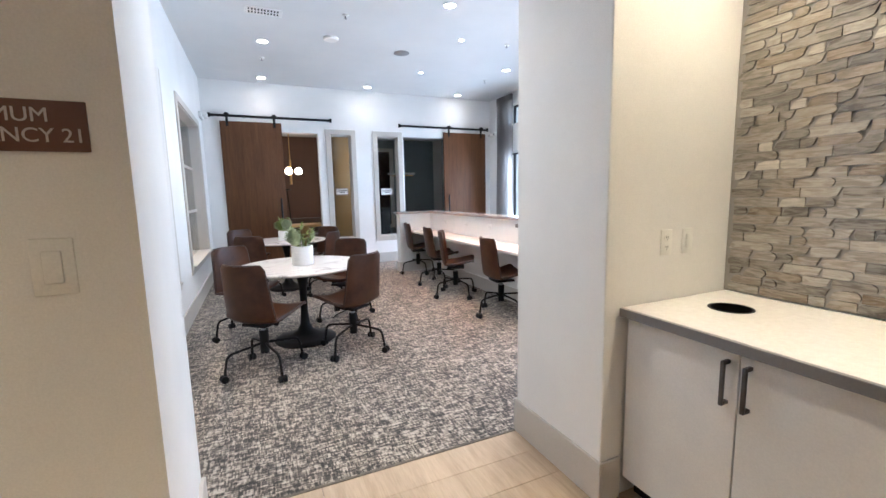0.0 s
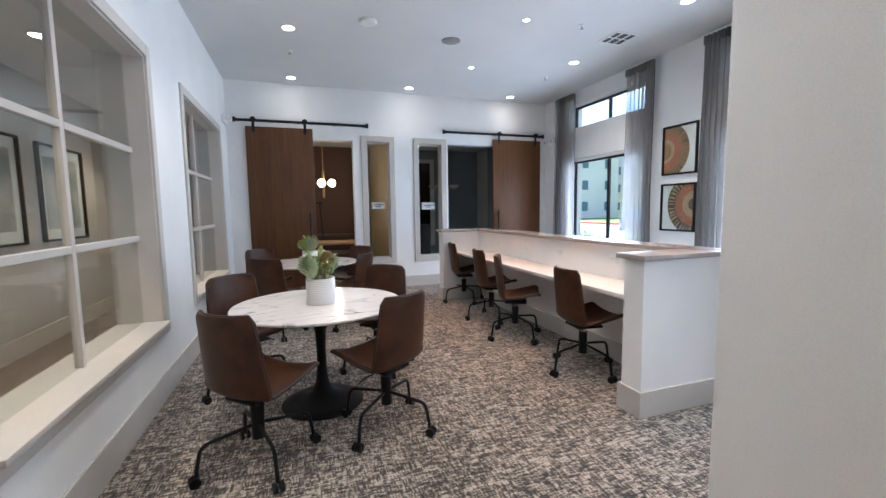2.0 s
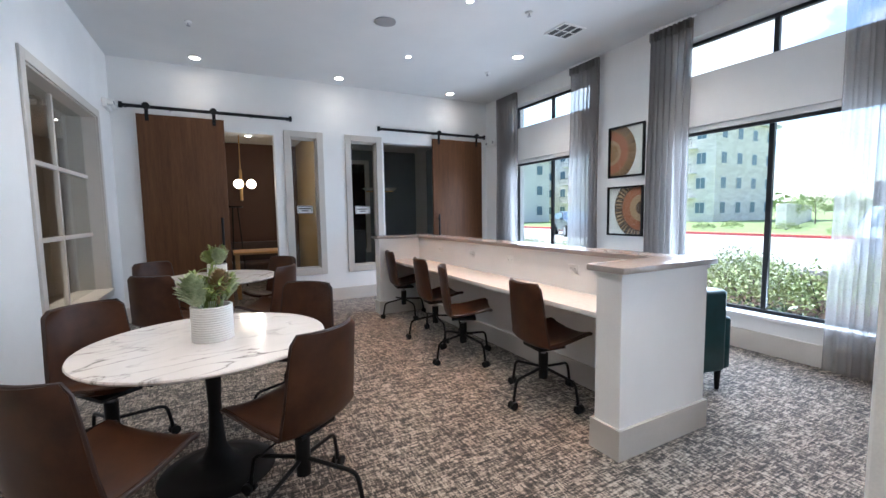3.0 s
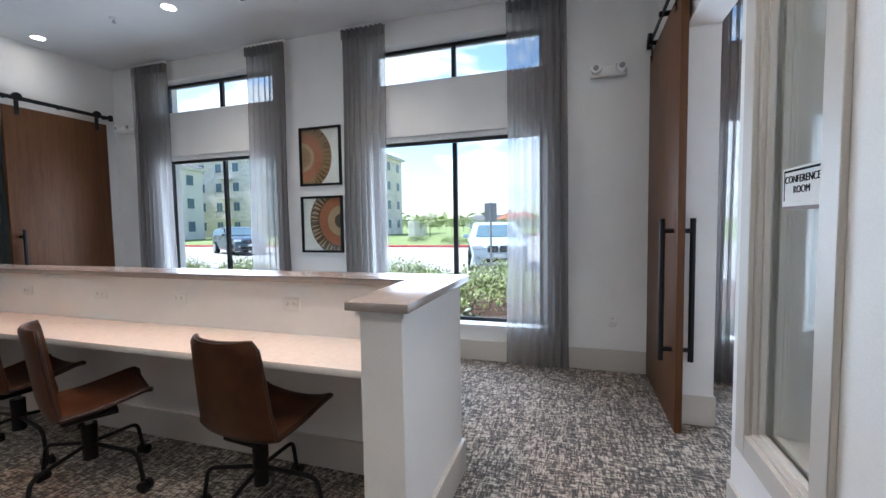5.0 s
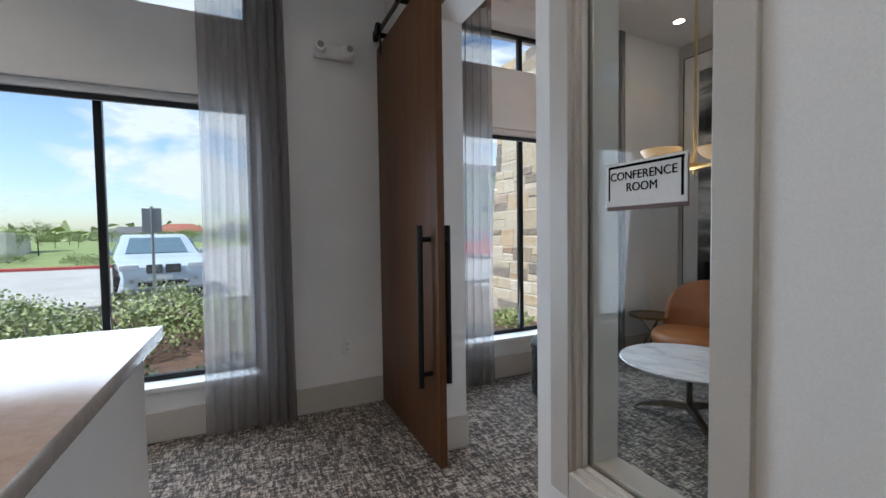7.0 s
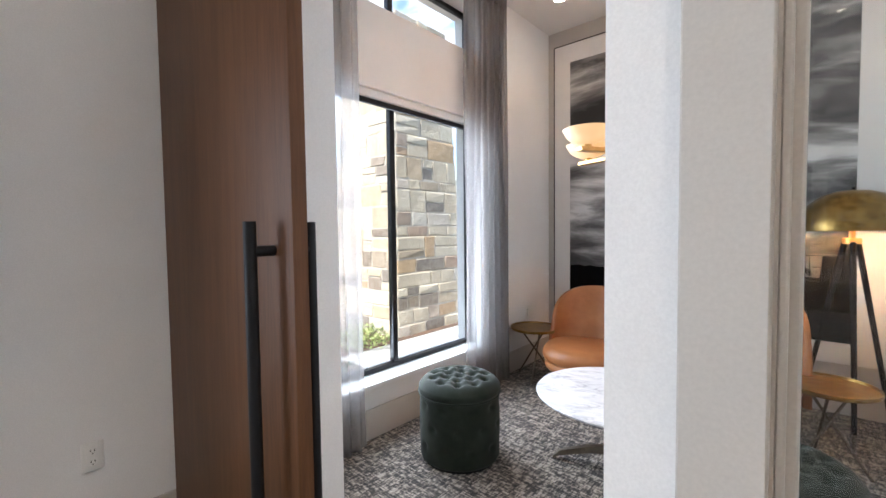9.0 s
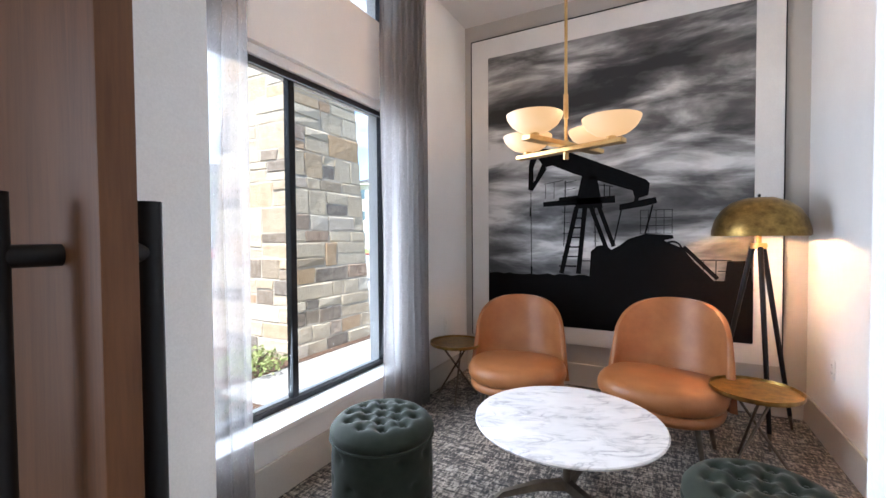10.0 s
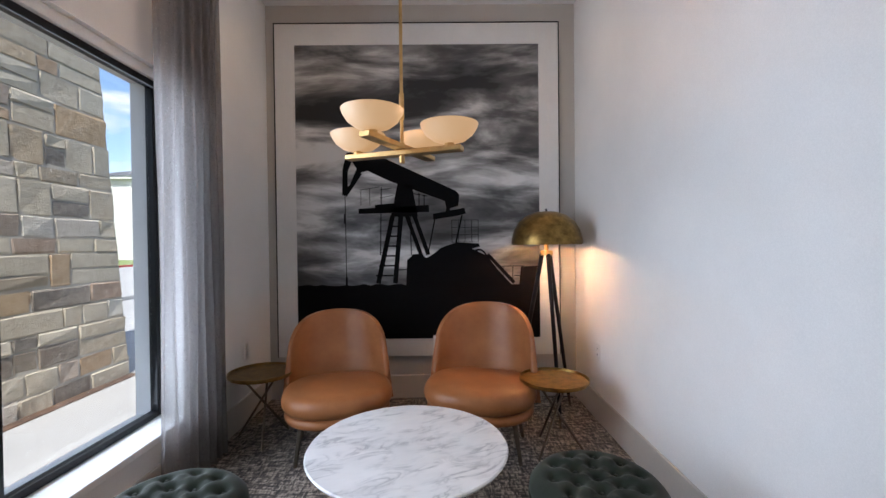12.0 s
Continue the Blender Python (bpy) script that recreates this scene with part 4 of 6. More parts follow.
em = emergency_light(at(EX, 2.325, 2.70, FACE_W))
copy_thing(em, at(EX, 8.22, 2.68, FACE_W))
copy_thing(em, at(WX, 8.25, 2.80, FACE_E))
for name, m in (("wall_outlet", at(EX, 2.27, 0.47, FACE_W)), ("wall_outlet", at(LX, -1.065, 0.515, FACE_E)), ("wall_outlet", at(EX, -1.115, 0.535, FACE_W)), ("wall_outlet", at(3.60, LY + 0.022, 0.49, FACE_N))):
    o = thing(name, "white duplex wall outlet", "outlet", m, "wall outlets")
    outlet(o, Matrix())

# ---- ceiling fittings ----
def downlight(x, y, z, watts, r=0.075, size=105, color=WARM):
    d = thing("downlight", "round white recessed ceiling downlight, lit", "light", pose(x, y, z), "recessed downlights")
    part("trim_ring", lathe(B(), [(r * 0.78, 0.0), (r, 0.0), (r, -0.004), (r * 0.92, -0.008), (r * 0.78, -0.004), (r * 0.78, 0.0)], 32, closed=False), PAINT, d)
    part("lens", lathe(B(), [(0.0001, -0.0015), (r * 0.78, -0.0015), (r * 0.78, -0.004), (0.0001, -0.004)], 32), LAMPGLOW, d, "glowing lens")
    spot("downlight_lamp", x, y, z - 0.012, watts, size, color)
    return d


# the y 2.6 row and both at 4.42 are unseen, added by grid spacing
for x, y in ((0.265, 6.29), (0.265, 8.14), (2.155, 8.165), (4.10, 8.19), (4.10, 6.29), (4.10, 4.45), (0.265, 4.42), (2.155, 4.42), (0.265, 2.62), (2.155, 2.66), (4.10, 2.72)):
    downlight(x, y, H, 2.5 if y > 7.9 else 44 if y < 3 and x < 3 else 7 if y < 3 else 31, size=120, color=SOFT)


def ceiling_disc(name, label, cat, x, y, r, drop, material):
    d = thing(name, label, cat, pose(x, y, H))
    part("body", lathe(B(), [(0.0001, 0), (r, 0), (r, -drop * 0.5), (r * 0.85, -drop), (0.0001, -drop)], 32), material, d)
    return d


ceiling_disc("ceiling_speaker", "round grey ceiling speaker grille", "speaker", 2.15, 6.09, 0.115, 0.012, GREYMETAL)
ceiling_disc("smoke_detector", "round white smoke detector", "detector", 1.09, 5.855, 0.10, 0.03, PLASTIC)
# the first, at y 3.74, is unseen; added by spacing to warm the desk
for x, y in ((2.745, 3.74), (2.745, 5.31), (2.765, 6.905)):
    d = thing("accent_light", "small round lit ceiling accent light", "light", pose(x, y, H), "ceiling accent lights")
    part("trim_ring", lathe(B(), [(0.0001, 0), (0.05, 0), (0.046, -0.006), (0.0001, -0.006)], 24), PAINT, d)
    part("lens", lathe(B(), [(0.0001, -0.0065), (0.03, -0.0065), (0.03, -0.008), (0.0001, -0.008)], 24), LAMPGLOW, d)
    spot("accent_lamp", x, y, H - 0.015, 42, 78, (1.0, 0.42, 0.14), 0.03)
for x, y in ((3.425, 5.24), (1.134, 5.08), (4.078, 6.99), (0.265, 7.0)):
    s = thing("sprinkler_head", "small ceiling sprinkler head", "sprinkler", pose(x, y, H), "ceiling sprinklers")
    part("escutcheon", lathe(B(), [(0.0001, 0), (0.038, 0), (0.032, -0.012), (0.012, -0.014), (0.0001, -0.014)], 20), PAINT, s)
    part("deflector", lathe(B(), [(0.0001, -0.014), (0.008, -0.014), (0.008, -0.04), (0.02, -0.041), (0.02, -0.044), (0.0001, -0.044)], 16), ALU, s)


def grille(x, y, w, d, nx, ny, label):
    g = thing("ceiling_vent", label, "vent", pose(x, y, H), "ceiling vents")
    part("backing", box(B(), -w / 2 + 0.01, w / 2 - 0.01, -d / 2 + 0.01, d / 2 - 0.01, -0.004, -0.001), SLOT, g)
    for a, b, c, e in ((-w / 2, w / 2, -d / 2, -d / 2 + 0.025), (-w / 2, w / 2, d / 2 - 0.025, d / 2), (-w / 2, -w / 2 + 0.025, -d / 2 + 0.025, d / 2 - 0.025), (w / 2 - 0.025, w / 2, -d / 2 + 0.025, d / 2 - 0.025)):
        part("frame_side", box(B(), a, b, c, e, -0.012, -0.0005, 0.002, 1), PAINT, g)
    for k in range(1, nx):
        xx = -w / 2 + w * k / nx
        part("slat", box(B(), xx - 0.008, xx + 0.008, -d / 2 + 0.025, d / 2 - 0.025, -0.011, -0.004), PAINT, g)
    for k in range(1, ny):
        yy = -d / 2 + d * k / ny
        part("slat", box(B(), -w / 2 + 0.025, w / 2 - 0.025, yy - 0.006, yy + 0.006, -0.0105, -0.0045), PAINT, g)


grille(4.09, 5.41, 0.34, 0.34, 3, 2, "square white ceiling air diffuser")
grille(0.262, 5.31, 0.40, 0.20, 12, 2, "white slotted ceiling return vent")

# ---- teal armchair behind the partition ----
arm = thing("armchair", "teal leather armchair with square arms and dark legs", "armchair", pose(3.62, 3.80, 0, 0, 0, 78))
part("seat_base", box(B(), -0.30, 0.36, -0.27, 0.27, 0.17, 0.36, 0.02, 3), TEAL, arm)
part("seat_cushion", box(B(), -0.20, 0.36, -0.255, 0.255, 0.365, 0.47, 0.035, 4), TEAL, arm)
part("backrest", box(B(), -0.36, -0.20, -0.272, 0.272, 0.17, 0.80, 0.035, 4), TEAL, arm)
for s in (-1, 1):
    part("armrest", box(B(), -0.33, 0.36, *sorted((s * 0.275, s * 0.355)), 0.17, 0.58, 0.03, 3), TEAL, arm)
    for x in (-0.28, 0.30):
        part("leg", cyl(B(), (x, s * 0.28, 0), (x, s * 0.28, 0.172), 0.016, 0.026, 12), BLACK, arm)

# ================= lounge =================
curtain(0.99, 1.47, 3.37, False)
curtain(-0.60, -0.03, 3.37, True)


# ---- mural ----
def mural_print_material():
    m, nt, p = blank("cloudy_sky_photo_print")
    a = noise_tex(nt, (1.1, 1, 4.2), 6, 0.55, "pos", 0.35)
    b = noise_tex(nt, (0.5, 1, 1.5), 3, 0.5)
    sep = nt.nodes.new("ShaderNodeSeparateXYZ")
    nt.links.new(nt.nodes.new("ShaderNodeNewGeometry").outputs["Position"], sep.inputs[0])
    f = math_node(nt, "ADD", math_node(nt, "MULTIPLY", a, 0.72), math_node(nt, "MULTIPLY", b, 0.42))
    col = ramp(nt, f, [(0.47, (0.014, 0.014, 0.015)), (0.55, (0.085, 0.083, 0.083)), (0.61, (0.25, 0.245, 0.24)), (0.68, (0.62, 0.61, 0.60))])
    low = ramp(nt, math_node(nt, "MULTIPLY", math_node(nt, "SUBTRACT", sep.outputs[2], 0.99), 0.9), [(0.0, (0.17, 0.17, 0.18)), (0.35, (0.5, 0.5, 0.5)), (0.9, (0.5, 0.5, 0.5))])
    nt.links.new(mixc(nt, 0.55, col, low, "OVERLAY"), p.inputs["Base Color"])
    p.inputs["Roughness"].default_value = 0.38
    return m


MX0, MX1, MZ0, MZ1 = 2.70, 4.805, 0.52, 3.065
mural = thing("wall_mural_art", "large black and white oil pumpjack photograph on white mat", "picture", at((MX0 + MX1) / 2, LY, 0, FACE_N))
PAPERMAT = plain("white_mat_board", (0.70, 0.685, 0.665), 0.6)
hw = (MX1 - MX0) / 2
part("mat_board", box(B(), -1.225, 1.225, 0.37, 3.25, 0.002, 0.022), PAPERMAT, mural, "white mat board")
bm = B()
box(bm, -1.231, -1.225, 0.37, 3.256, 0.002, 0.03)
box(bm, 1.225, 1.231, 0.37, 3.256, 0.002, 0.03)
box(bm, -1.225, 1.225, 3.25, 3.256, 0.002, 0.03)
part("edge_strip", bm, BLACK, mural, "thin black edge strip")
part("print_sheet", box(B(), -hw, hw, MZ0, MZ1, 0.0225, 0.026), mural_print_material(), mural, "grey cloudy sky print")


def mp(cx, cy):
    """Design units of the pumpjack drawing to metres on the mural (x to the viewer's right)."""
    return ((cx - 36) / 770 * 2 * hw - hw, MZ1 - (cy + 95) / 918 * (MZ1 - MZ0))


def inked(name, polys, bars, z=0.0262):
    bm = B()
    for p in polys:
        slab(bm, [mp(*q) for q in p], z, z + 0.0012)
    for x0, y0, x1, y1, w in bars:
        a, b = Vector(mp(x0, y0)), Vector(mp(x1, y1))
        d = (b - a).normalized()
        s = Vector((-d.y, d.x)) * w * 0.00137
        slab(bm, [tuple(a - s), tuple(b - s), tuple(b + s), tuple(a + s)], z, z + 0.0010)
    part(name, bm, PRINTBLACK, mural, "black silhouette", 0)


rng = random.Random(12)
skyline = [(36, 655)] + [(36 + 770 * k / 40, 655 - (rng.uniform(0, 7) if k % 3 else 0)) for k in range(1, 40)] + [(806, 653)]
inked("ground_silhouette", [skyline + [(806, 822), (36, 822)]], [])
inked("walking_beam", [[(196, 240), (215, 236), (300, 250), (340, 268), (540, 360), (552, 372), (548, 408), (512, 418), (505, 392), (330, 328), (262, 296), (236, 302)],
                       [(196, 240), (183, 290), (181, 370), (196, 376), (244, 306), (228, 288), (205, 340), (199, 345), (199, 300), (214, 262)]],
      [(190, 372, 192, 655, 2.2), (188, 430, 188, 460, 5), (192, 628, 192, 655, 6)])
inked("samson_post", [[(356, 338), (402, 342), (420, 440), (334, 440)], [(232, 414), (455, 404), (456, 426), (232, 430)], [(284, 402), (345, 398), (345, 415), (284, 418)]],
      [(340, 436, 292, 648, 15), (366, 436, 346, 648, 15), (384, 436, 432, 570, 13), (408, 436, 452, 560, 13), (305, 348, 300, 560, 3), (395, 430, 398, 560, 3), (424, 366, 424, 410, 3), (440, 372, 440, 410, 3), (404, 368, 450, 376, 2.5)]
      + [(330 - 9 * k, 470 + 40 * k / 1.3, 360 - 4 * k, 470 + 40 * k / 1.3, 5) for k in range(6)]
      + [(300, 356 + 24 * k, 340, 350 + 24 * k, 1.6) for k in range(3)] + [(236, 356, 300, 346, 1.6), (240, 358, 240, 404, 1.6), (268, 352, 268, 404, 1.6)]
      + [(296, 450 + 34 * k, 320, 450 + 34 * k, 1.6) for k in range(4)] + [(392, 460 + 28 * k, 406, 460 + 28 * k, 1.6) for k in range(4)])
inked("counterweight", [[(468, 432), (568, 414), (572, 432), (540, 440), (468, 450)]], [(518, 404, 514, 428, 12), (474, 446, 452, 552, 4), (560, 436, 540, 522, 5)])
inked("gearbox", [[(380, 656), (384, 576), (404, 558), (428, 556), (446, 570), (470, 556), (492, 538), (540, 522), (612, 526), (616, 536), (590, 542), (640, 566), (668, 604), (716, 656)],
                  [(746, 600), (800, 598), (804, 656), (740, 656)]],
      [(640, 560, 724, 650, 11), (622, 562, 706, 652, 4), (660, 598, 756, 598, 2.5), (690, 600, 690, 650, 2.5), (720, 600, 720, 650, 2.5), (724, 628, 760, 628, 2.5), (648, 590, 640, 655, 3), (358, 606, 385, 606, 3)]
      + [(526 + 0 * k, 452 + 23 * k, 612, 452 + 23 * k, 1.5) for k in range(4)] + [(527 + 21 * k, 452, 527 + 21 * k, 522, 1.5) for k in range(5)])
bm = B()
for k in range(24):
    a, b = 2 * math.pi * k / 24, 2 * math.pi * (k + 1) / 24
    slab(bm, [mp(612 + r * math.cos(t), 576 + r * 1.2 * math.sin(t)) for r, t in ((28, a), (28, b), (23, b), (23, a))], 0.0262, 0.0272)
part("flywheel", bm, PRINTBLACK, mural, "black silhouette", 0)


# ---- tub chairs ----
def tub_chair(m):
    c = thing("tub_chair", "cognac leather lounge chair with rounded button back", "chair", m, "cognac lounge chairs")

    def back(u, v):
        a = u * 2 - 1
        ang = a * 1.18
        hgt = 0.50 + 0.35 * max(0.0, 1 - abs(a) ** 2.6) ** 0.5
        z = 0.26 + (hgt - 0.26) * v
        lean = 0.10 * v + 0.02 * v * v
        rx = 0.325 - 0.015 * v
        x = rx * math.sin(ang) / math.sin(1.18)
        y = 0.02 + 0.30 * math.cos(ang) - 0.07 * a * a + lean * (0.4 + 0.6 * math.cos(ang))
        bulge = 0.012 * math.sin(math.pi * v)
        return Vector((x, y + bulge, z))

    part("backrest", shell(B(), back, 30, 16, lambda u, v: 0.062 - 0.026 * abs(2 * u - 1) ** 3 - 0.02 * v ** 4), TAN, c, "cognac leather wraparound back", 75)
    part("back_button", lathe(B(), [(0.0001, -0.004), (0.012, 0.0), (0.009, 0.007), (0.0001, 0.009)], 14), TAN, c).matrix_basis = pose(0, 0.405, 0.72, 80, 0, 0)

    def cushion(r, z0, z1, e):
        loops = []
        for t in np.linspace(0, 1, 9):
            k = math.sin(math.pi * t) ** 0.55
            z = z0 + (z1 - z0) * t
            s = 1 - e * (1 - k)
            loops.append([Vector((r * 1.02 * s * math.copysign(abs(math.cos(a)) ** 0.8, math.cos(a)), -0.05 + r * s * math.copysign(abs(math.sin(a)) ** 0.85, math.sin(a)), z + 0.012 * math.cos(a) ** 2 * t)) for a in np.linspace(0, 2 * math.pi, 41)[:-1]])
        return rings(B(), loops)

    part("seat_cushion", cushion(0.315, 0.295, 0.42, 0.14), TAN, c, "plump cognac leather seat", 75)
    part("seat_base", cushion(0.30, 0.235, 0.30, 0.10), TAN, c, "", 75)
    for sx, sy in ((-1, -1), (1, -1), (-1, 1), (1, 1)):
        part("leg", cyl(B(), (sx * 0.235, -0.05 + sy * 0.19, 0), (sx * 0.20, -0.05 + sy * 0.16, 0.245), 0.011, 0.016, 12), PEWTER, c, "dark metal leg")
    return c


tub = tub_chair(pose(4.26, -0.74, 0, 0, 0, 193) @ Matrix.Diagonal((1.10, 1, 1.0, 1)))
copy_thing(tub, pose(3.30, -0.73, 0, 0, 0, 167) @ Matrix.Diagonal((1.04, 1, 1.05, 1)))


# ---- side tables ----
def side_table(m, h=0.455, r=0.22):
    t = thing("side_table", "small round antique brass tray table on crossed legs", "table", m, "brass tray side tables")
    part("tray", lathe(B(), [(0.0001, h - 0.008), (r - 0.006, h - 0.008), (r, h), (r, h + 0.018), (r - 0.005, h + 0.018), (r - 0.007, h + 0.002), (0.0001, h + 0.001)], 48), OLDBRASS, t, "antique brass tray")
    for k in range(3):
        a = radians(90 + 120 * k)
        b = a + radians(165)
        part("leg", cyl(B(), (0.19 * math.cos(a), 0.19 * math.sin(a), 0), (0.13 * math.cos(b), 0.13 * math.sin(b), h - 0.007), 0.008, 0.008, 10), PEWTER, t)
    return t


st = side_table(pose(4.815, -0.84, 0, 0, 0, 20))
copy_thing(st, pose(2.838, -0.622, 0, 0, 0, 75))

# ---- coffee table ----
ct = thing("coffee_table", "round carrara marble coffee table on a bronze propeller base", "table", pose(3.722, 0.155, 0, 0, 0, 25))
part("tabletop", lathe(B(), [(0.0001, 0.405), (0.415, 0.405), (0.450, 0.415), (0.455, 0.424), (0.449, 0.43), (0.0001, 0.43)], 72), CARRARA, ct, "white carrara marble top", 30)
part("column", cyl(B(), (0, 0, 0.09), (0, 0, 0.405), 0.02, n=16), PEWTER, ct)
part("mounting_plate", lathe(B(), [(0.0001, 0.392), (0.12, 0.392), (0.12, 0.404), (0.0001, 0.404)], 24), PEWTER, ct)
for k in range(3):
    a = radians(120 * k)
    d, s = Vector((math.cos(a), math.sin(a), 0)), Vector((-math.sin(a), math.cos(a), 0))
    loops = []
    for t, w, z, h in ((0.0, 0.026, 0.075, 0.045), (0.15, 0.024, 0.07, 0.035), (0.32, 0.020, 0.03, 0.026), (0.36, 0.016, 0.006, 0.012)):
        p = d * t
        loops.append([p - s * w + Vector((0, 0, z)), p + s * w + Vector((0, 0, z)), p + s * w * 0.7 + Vector((0, 0, z + h)), p - s * w * 0.7 + Vector((0, 0, z + h))])
    part("foot", rings(B(), loops), PEWTER, ct)


# ---- tufted ottomans ----
def ottoman(m, r=0.242, h=0.495):
    o = thing("tufted_ottoman", "round dark green velvet ottoman with button tufting", "ottoman", m, "green tufted ottomans")
    pits = [(0, 0)] + [(0.085 * math.cos(a), 0.085 * math.sin(a)) for a in np.arange(6) * math.pi / 3] + [(0.165 * math.cos(a), 0.165 * math.sin(a)) for a in (np.arange(10) + 0.5) * math.pi / 5]

    def dip(x, y):
        d = sorted(math.hypot(x - a, y - b) for a, b in pits)
        pit = -0.030 * math.exp(-(d[0] / 0.022) ** 2)
        return pit - 0.016 * math.exp(-((d[0] + d[1] - 0.088) / 0.016) ** 2) * 0.8

    bm = B()
    n = 88
    loops = []
    for rr in np.linspace(0.004, 1, 30):
        q = r * rr
        loops.append([Vector((q * math.cos(a), q * math.sin(a), h - 0.05 * rr ** 7 - 0.004 * rr ** 2 + dip(q * math.cos(a), q * math.sin(a)) * (1 - rr ** 8))) for a in np.linspace(0, 2 * math.pi, n + 1)[:-1]])
    for t in (0.2, 0.6, 1.0):
        loops.append([Vector(((r + 0.006 * math.sin(math.pi * t)) * math.cos(a), (r + 0.006 * math.sin(math.pi * t)) * math.sin(a), h - 0.05 - 0.045 * t)) for a in np.linspace(0, 2 * math.pi, n + 1)[:-1]])
    part("tufted_lid", rings(bm, loops), VELVET, o, "deep-buttoned velvet top", 180)
    loops = []
    for t in np.linspace(0, 1, 34):
        z = (h - 0.10) * (1 - t) + 0.02 * t
        lp = []
        for a in np.linspace(0, 2 * math.pi, n + 1)[:-1]:
            row = t * 3.2
            k = round(row - 0.4)
            ph = (a / (2 * math.pi) * 10 + (0.5 if k % 2 else 0))
            da, dz = (ph - round(ph)) * 2 * math.pi * r / 10, (row - 0.4 - k) * (h - 0.12) / 3.2
            dd = math.hypot(da, dz)
            lp.append(Vector(((r - 0.004 + 0.004 * math.sin(math.pi * t) - 0.016 * math.exp(-(dd / 0.02) ** 2)) * math.cos(a), (r - 0.004 + 0.004 * math.sin(math.pi * t) - 0.016 * math.exp(-(dd / 0.02) ** 2)) * math.sin(a), z)))
        loops.append(lp)
    part("tufted_body", rings(B(), loops), VELVET, o, "buttoned velvet side", 180)
    button = mesh_of("button", lathe(B(), [(0.0001, 0), (0.009, 0), (0.007, 0.006), (0.0001, 0.008)], 10), VELVET)
    for a, b in pits:
        k = new("button", button)
        k.parent, k.matrix_basis = o, pose(a, b, h - 0.033)
    part("base_ring", lathe(B(), [(0.0001, 0), (r - 0.02, 0), (r - 0.02, 0.021), (0.0001, 0.021)], 32), BLACK, o)
    part("welt", tube(B(), [(r * 1.012 * math.cos(a), r * 1.012 * math.sin(a), h - 0.097) for a in np.linspace(0, 2 * math.pi, 49)], 0.006, 6), VELVET, o)
    return o


ot = ottoman(pose(4.50, 0.63, 0))
copy_thing(ot, pose(2.995, 0.53, 0, 0, 0, 20))


# ---- chandelier ----
def chandelier(m, bowl, label):
    """Origin at the foot of the stem; four bowls on two crossed bars."""
    c = thing("chandelier", label, "chandelier", m, "four-bowl chandeliers")
    part("stem", cyl(B(), (0, 0, 0.0), (0, 0, 1.691), 0.008, n=12), BRASS, c)
    part("sleeve", cyl(B(), (0, 0, 0.20), (0, 0, 0.32), 0.012, n=14), BRASS, c)
    part("canopy", lathe(B(), [(0.0001, 1.662), (0.065, 1.662), (0.065, 1.691), (0.0001, 1.691)], 24), BRASS, c)
    part("finial", cyl(B(), (0, 0, -0.005), (0, 0, 0.09), 0.013, n=14), BRASS, c)
    for a, z in ((64, 0.055), (160, 0.03)):
        r = Matrix.Rotation(radians(a), 4, "Z")
        bar = part("crossbar", box(B(), -0.295, 0.295, -0.027, 0.027, z, z + 0.024, 0.003, 1, rot=r), BRASS, c, "flat brushed brass bar")
        for s in (-1, 1):
            p = r @ Vector((s * 0.235, 0, z + 0.024))
            part("bowl_cup", cyl(B(), p, p + Vector((0, 0, 0.016)), 0.022, n=14), BRASS, bar)
            prof = [(0.0001, 0.012), (0.03, 0.013), (0.075, 0.027), (0.108, 0.052), (0.127, 0.083), (0.131, 0.098), (0.125, 0.098), (0.119, 0.083), (0.10, 0.057), (0.07, 0.036), (0.03, 0.022), (0.0001, 0.021)]
            part("glass_bowl", lathe(B(), prof, 36, p), bowl, bar, "opal glass bowl", 60)
    return c


chandelier(pose(3.74, 0.092, 1.728), OPAL, "brass chandelier with four glowing opal glass bowls")
for a in (64, 160, 244, 340):
    bulb("chandelier_bulb", 3.74 + 0.235 * math.cos(radians(a)), 0.092 + 0.235 * math.sin(radians(a)), 1.88, 1.7, (1.0, 0.60, 0.30))

# ---- tripod floor lamp ----
fl = thing("floor_lamp", "tripod floor lamp with hammered brass dome shade, lit", "lamp", pose(2.732, -1.195, 0))
dome = [(0.272, 1.335), (0.270, 1.37), (0.252, 1.44), (0.215, 1.505), (0.155, 1.555), (0.08, 1.583), (0.0005, 1.59)]
part("shade", lathe(B(), dome + [(r * 0.975, z - 0.006) for r, z in dome[::-1]], 48, closed=False), OLDBRASS, fl, "hammered antique brass dome", 60)
part("finial", lathe(B(), [(0.0001, 1.588), (0.008, 1.59), (0.009, 1.605), (0.0001, 1.612)], 12), BLACK, fl)
part("socket", cyl(B(), (0, 0, 1.28), (0, 0, 1.40), 0.016, n=14), BRASS, fl)
part("bulb", lathe(B(), [(0.0001, 1.40), (0.02, 1.405), (0.032, 1.43), (0.026, 1.465), (0.0001, 1.478)], 16), LAMPGLOW, fl, "glowing bulb")
part("collar", lathe(B(), [(0.0001, 1.245), (0.045, 1.245), (0.05, 1.262), (0.045, 1.282), (0.0001, 1.282)], 20), BRASS, fl, "brass collar")
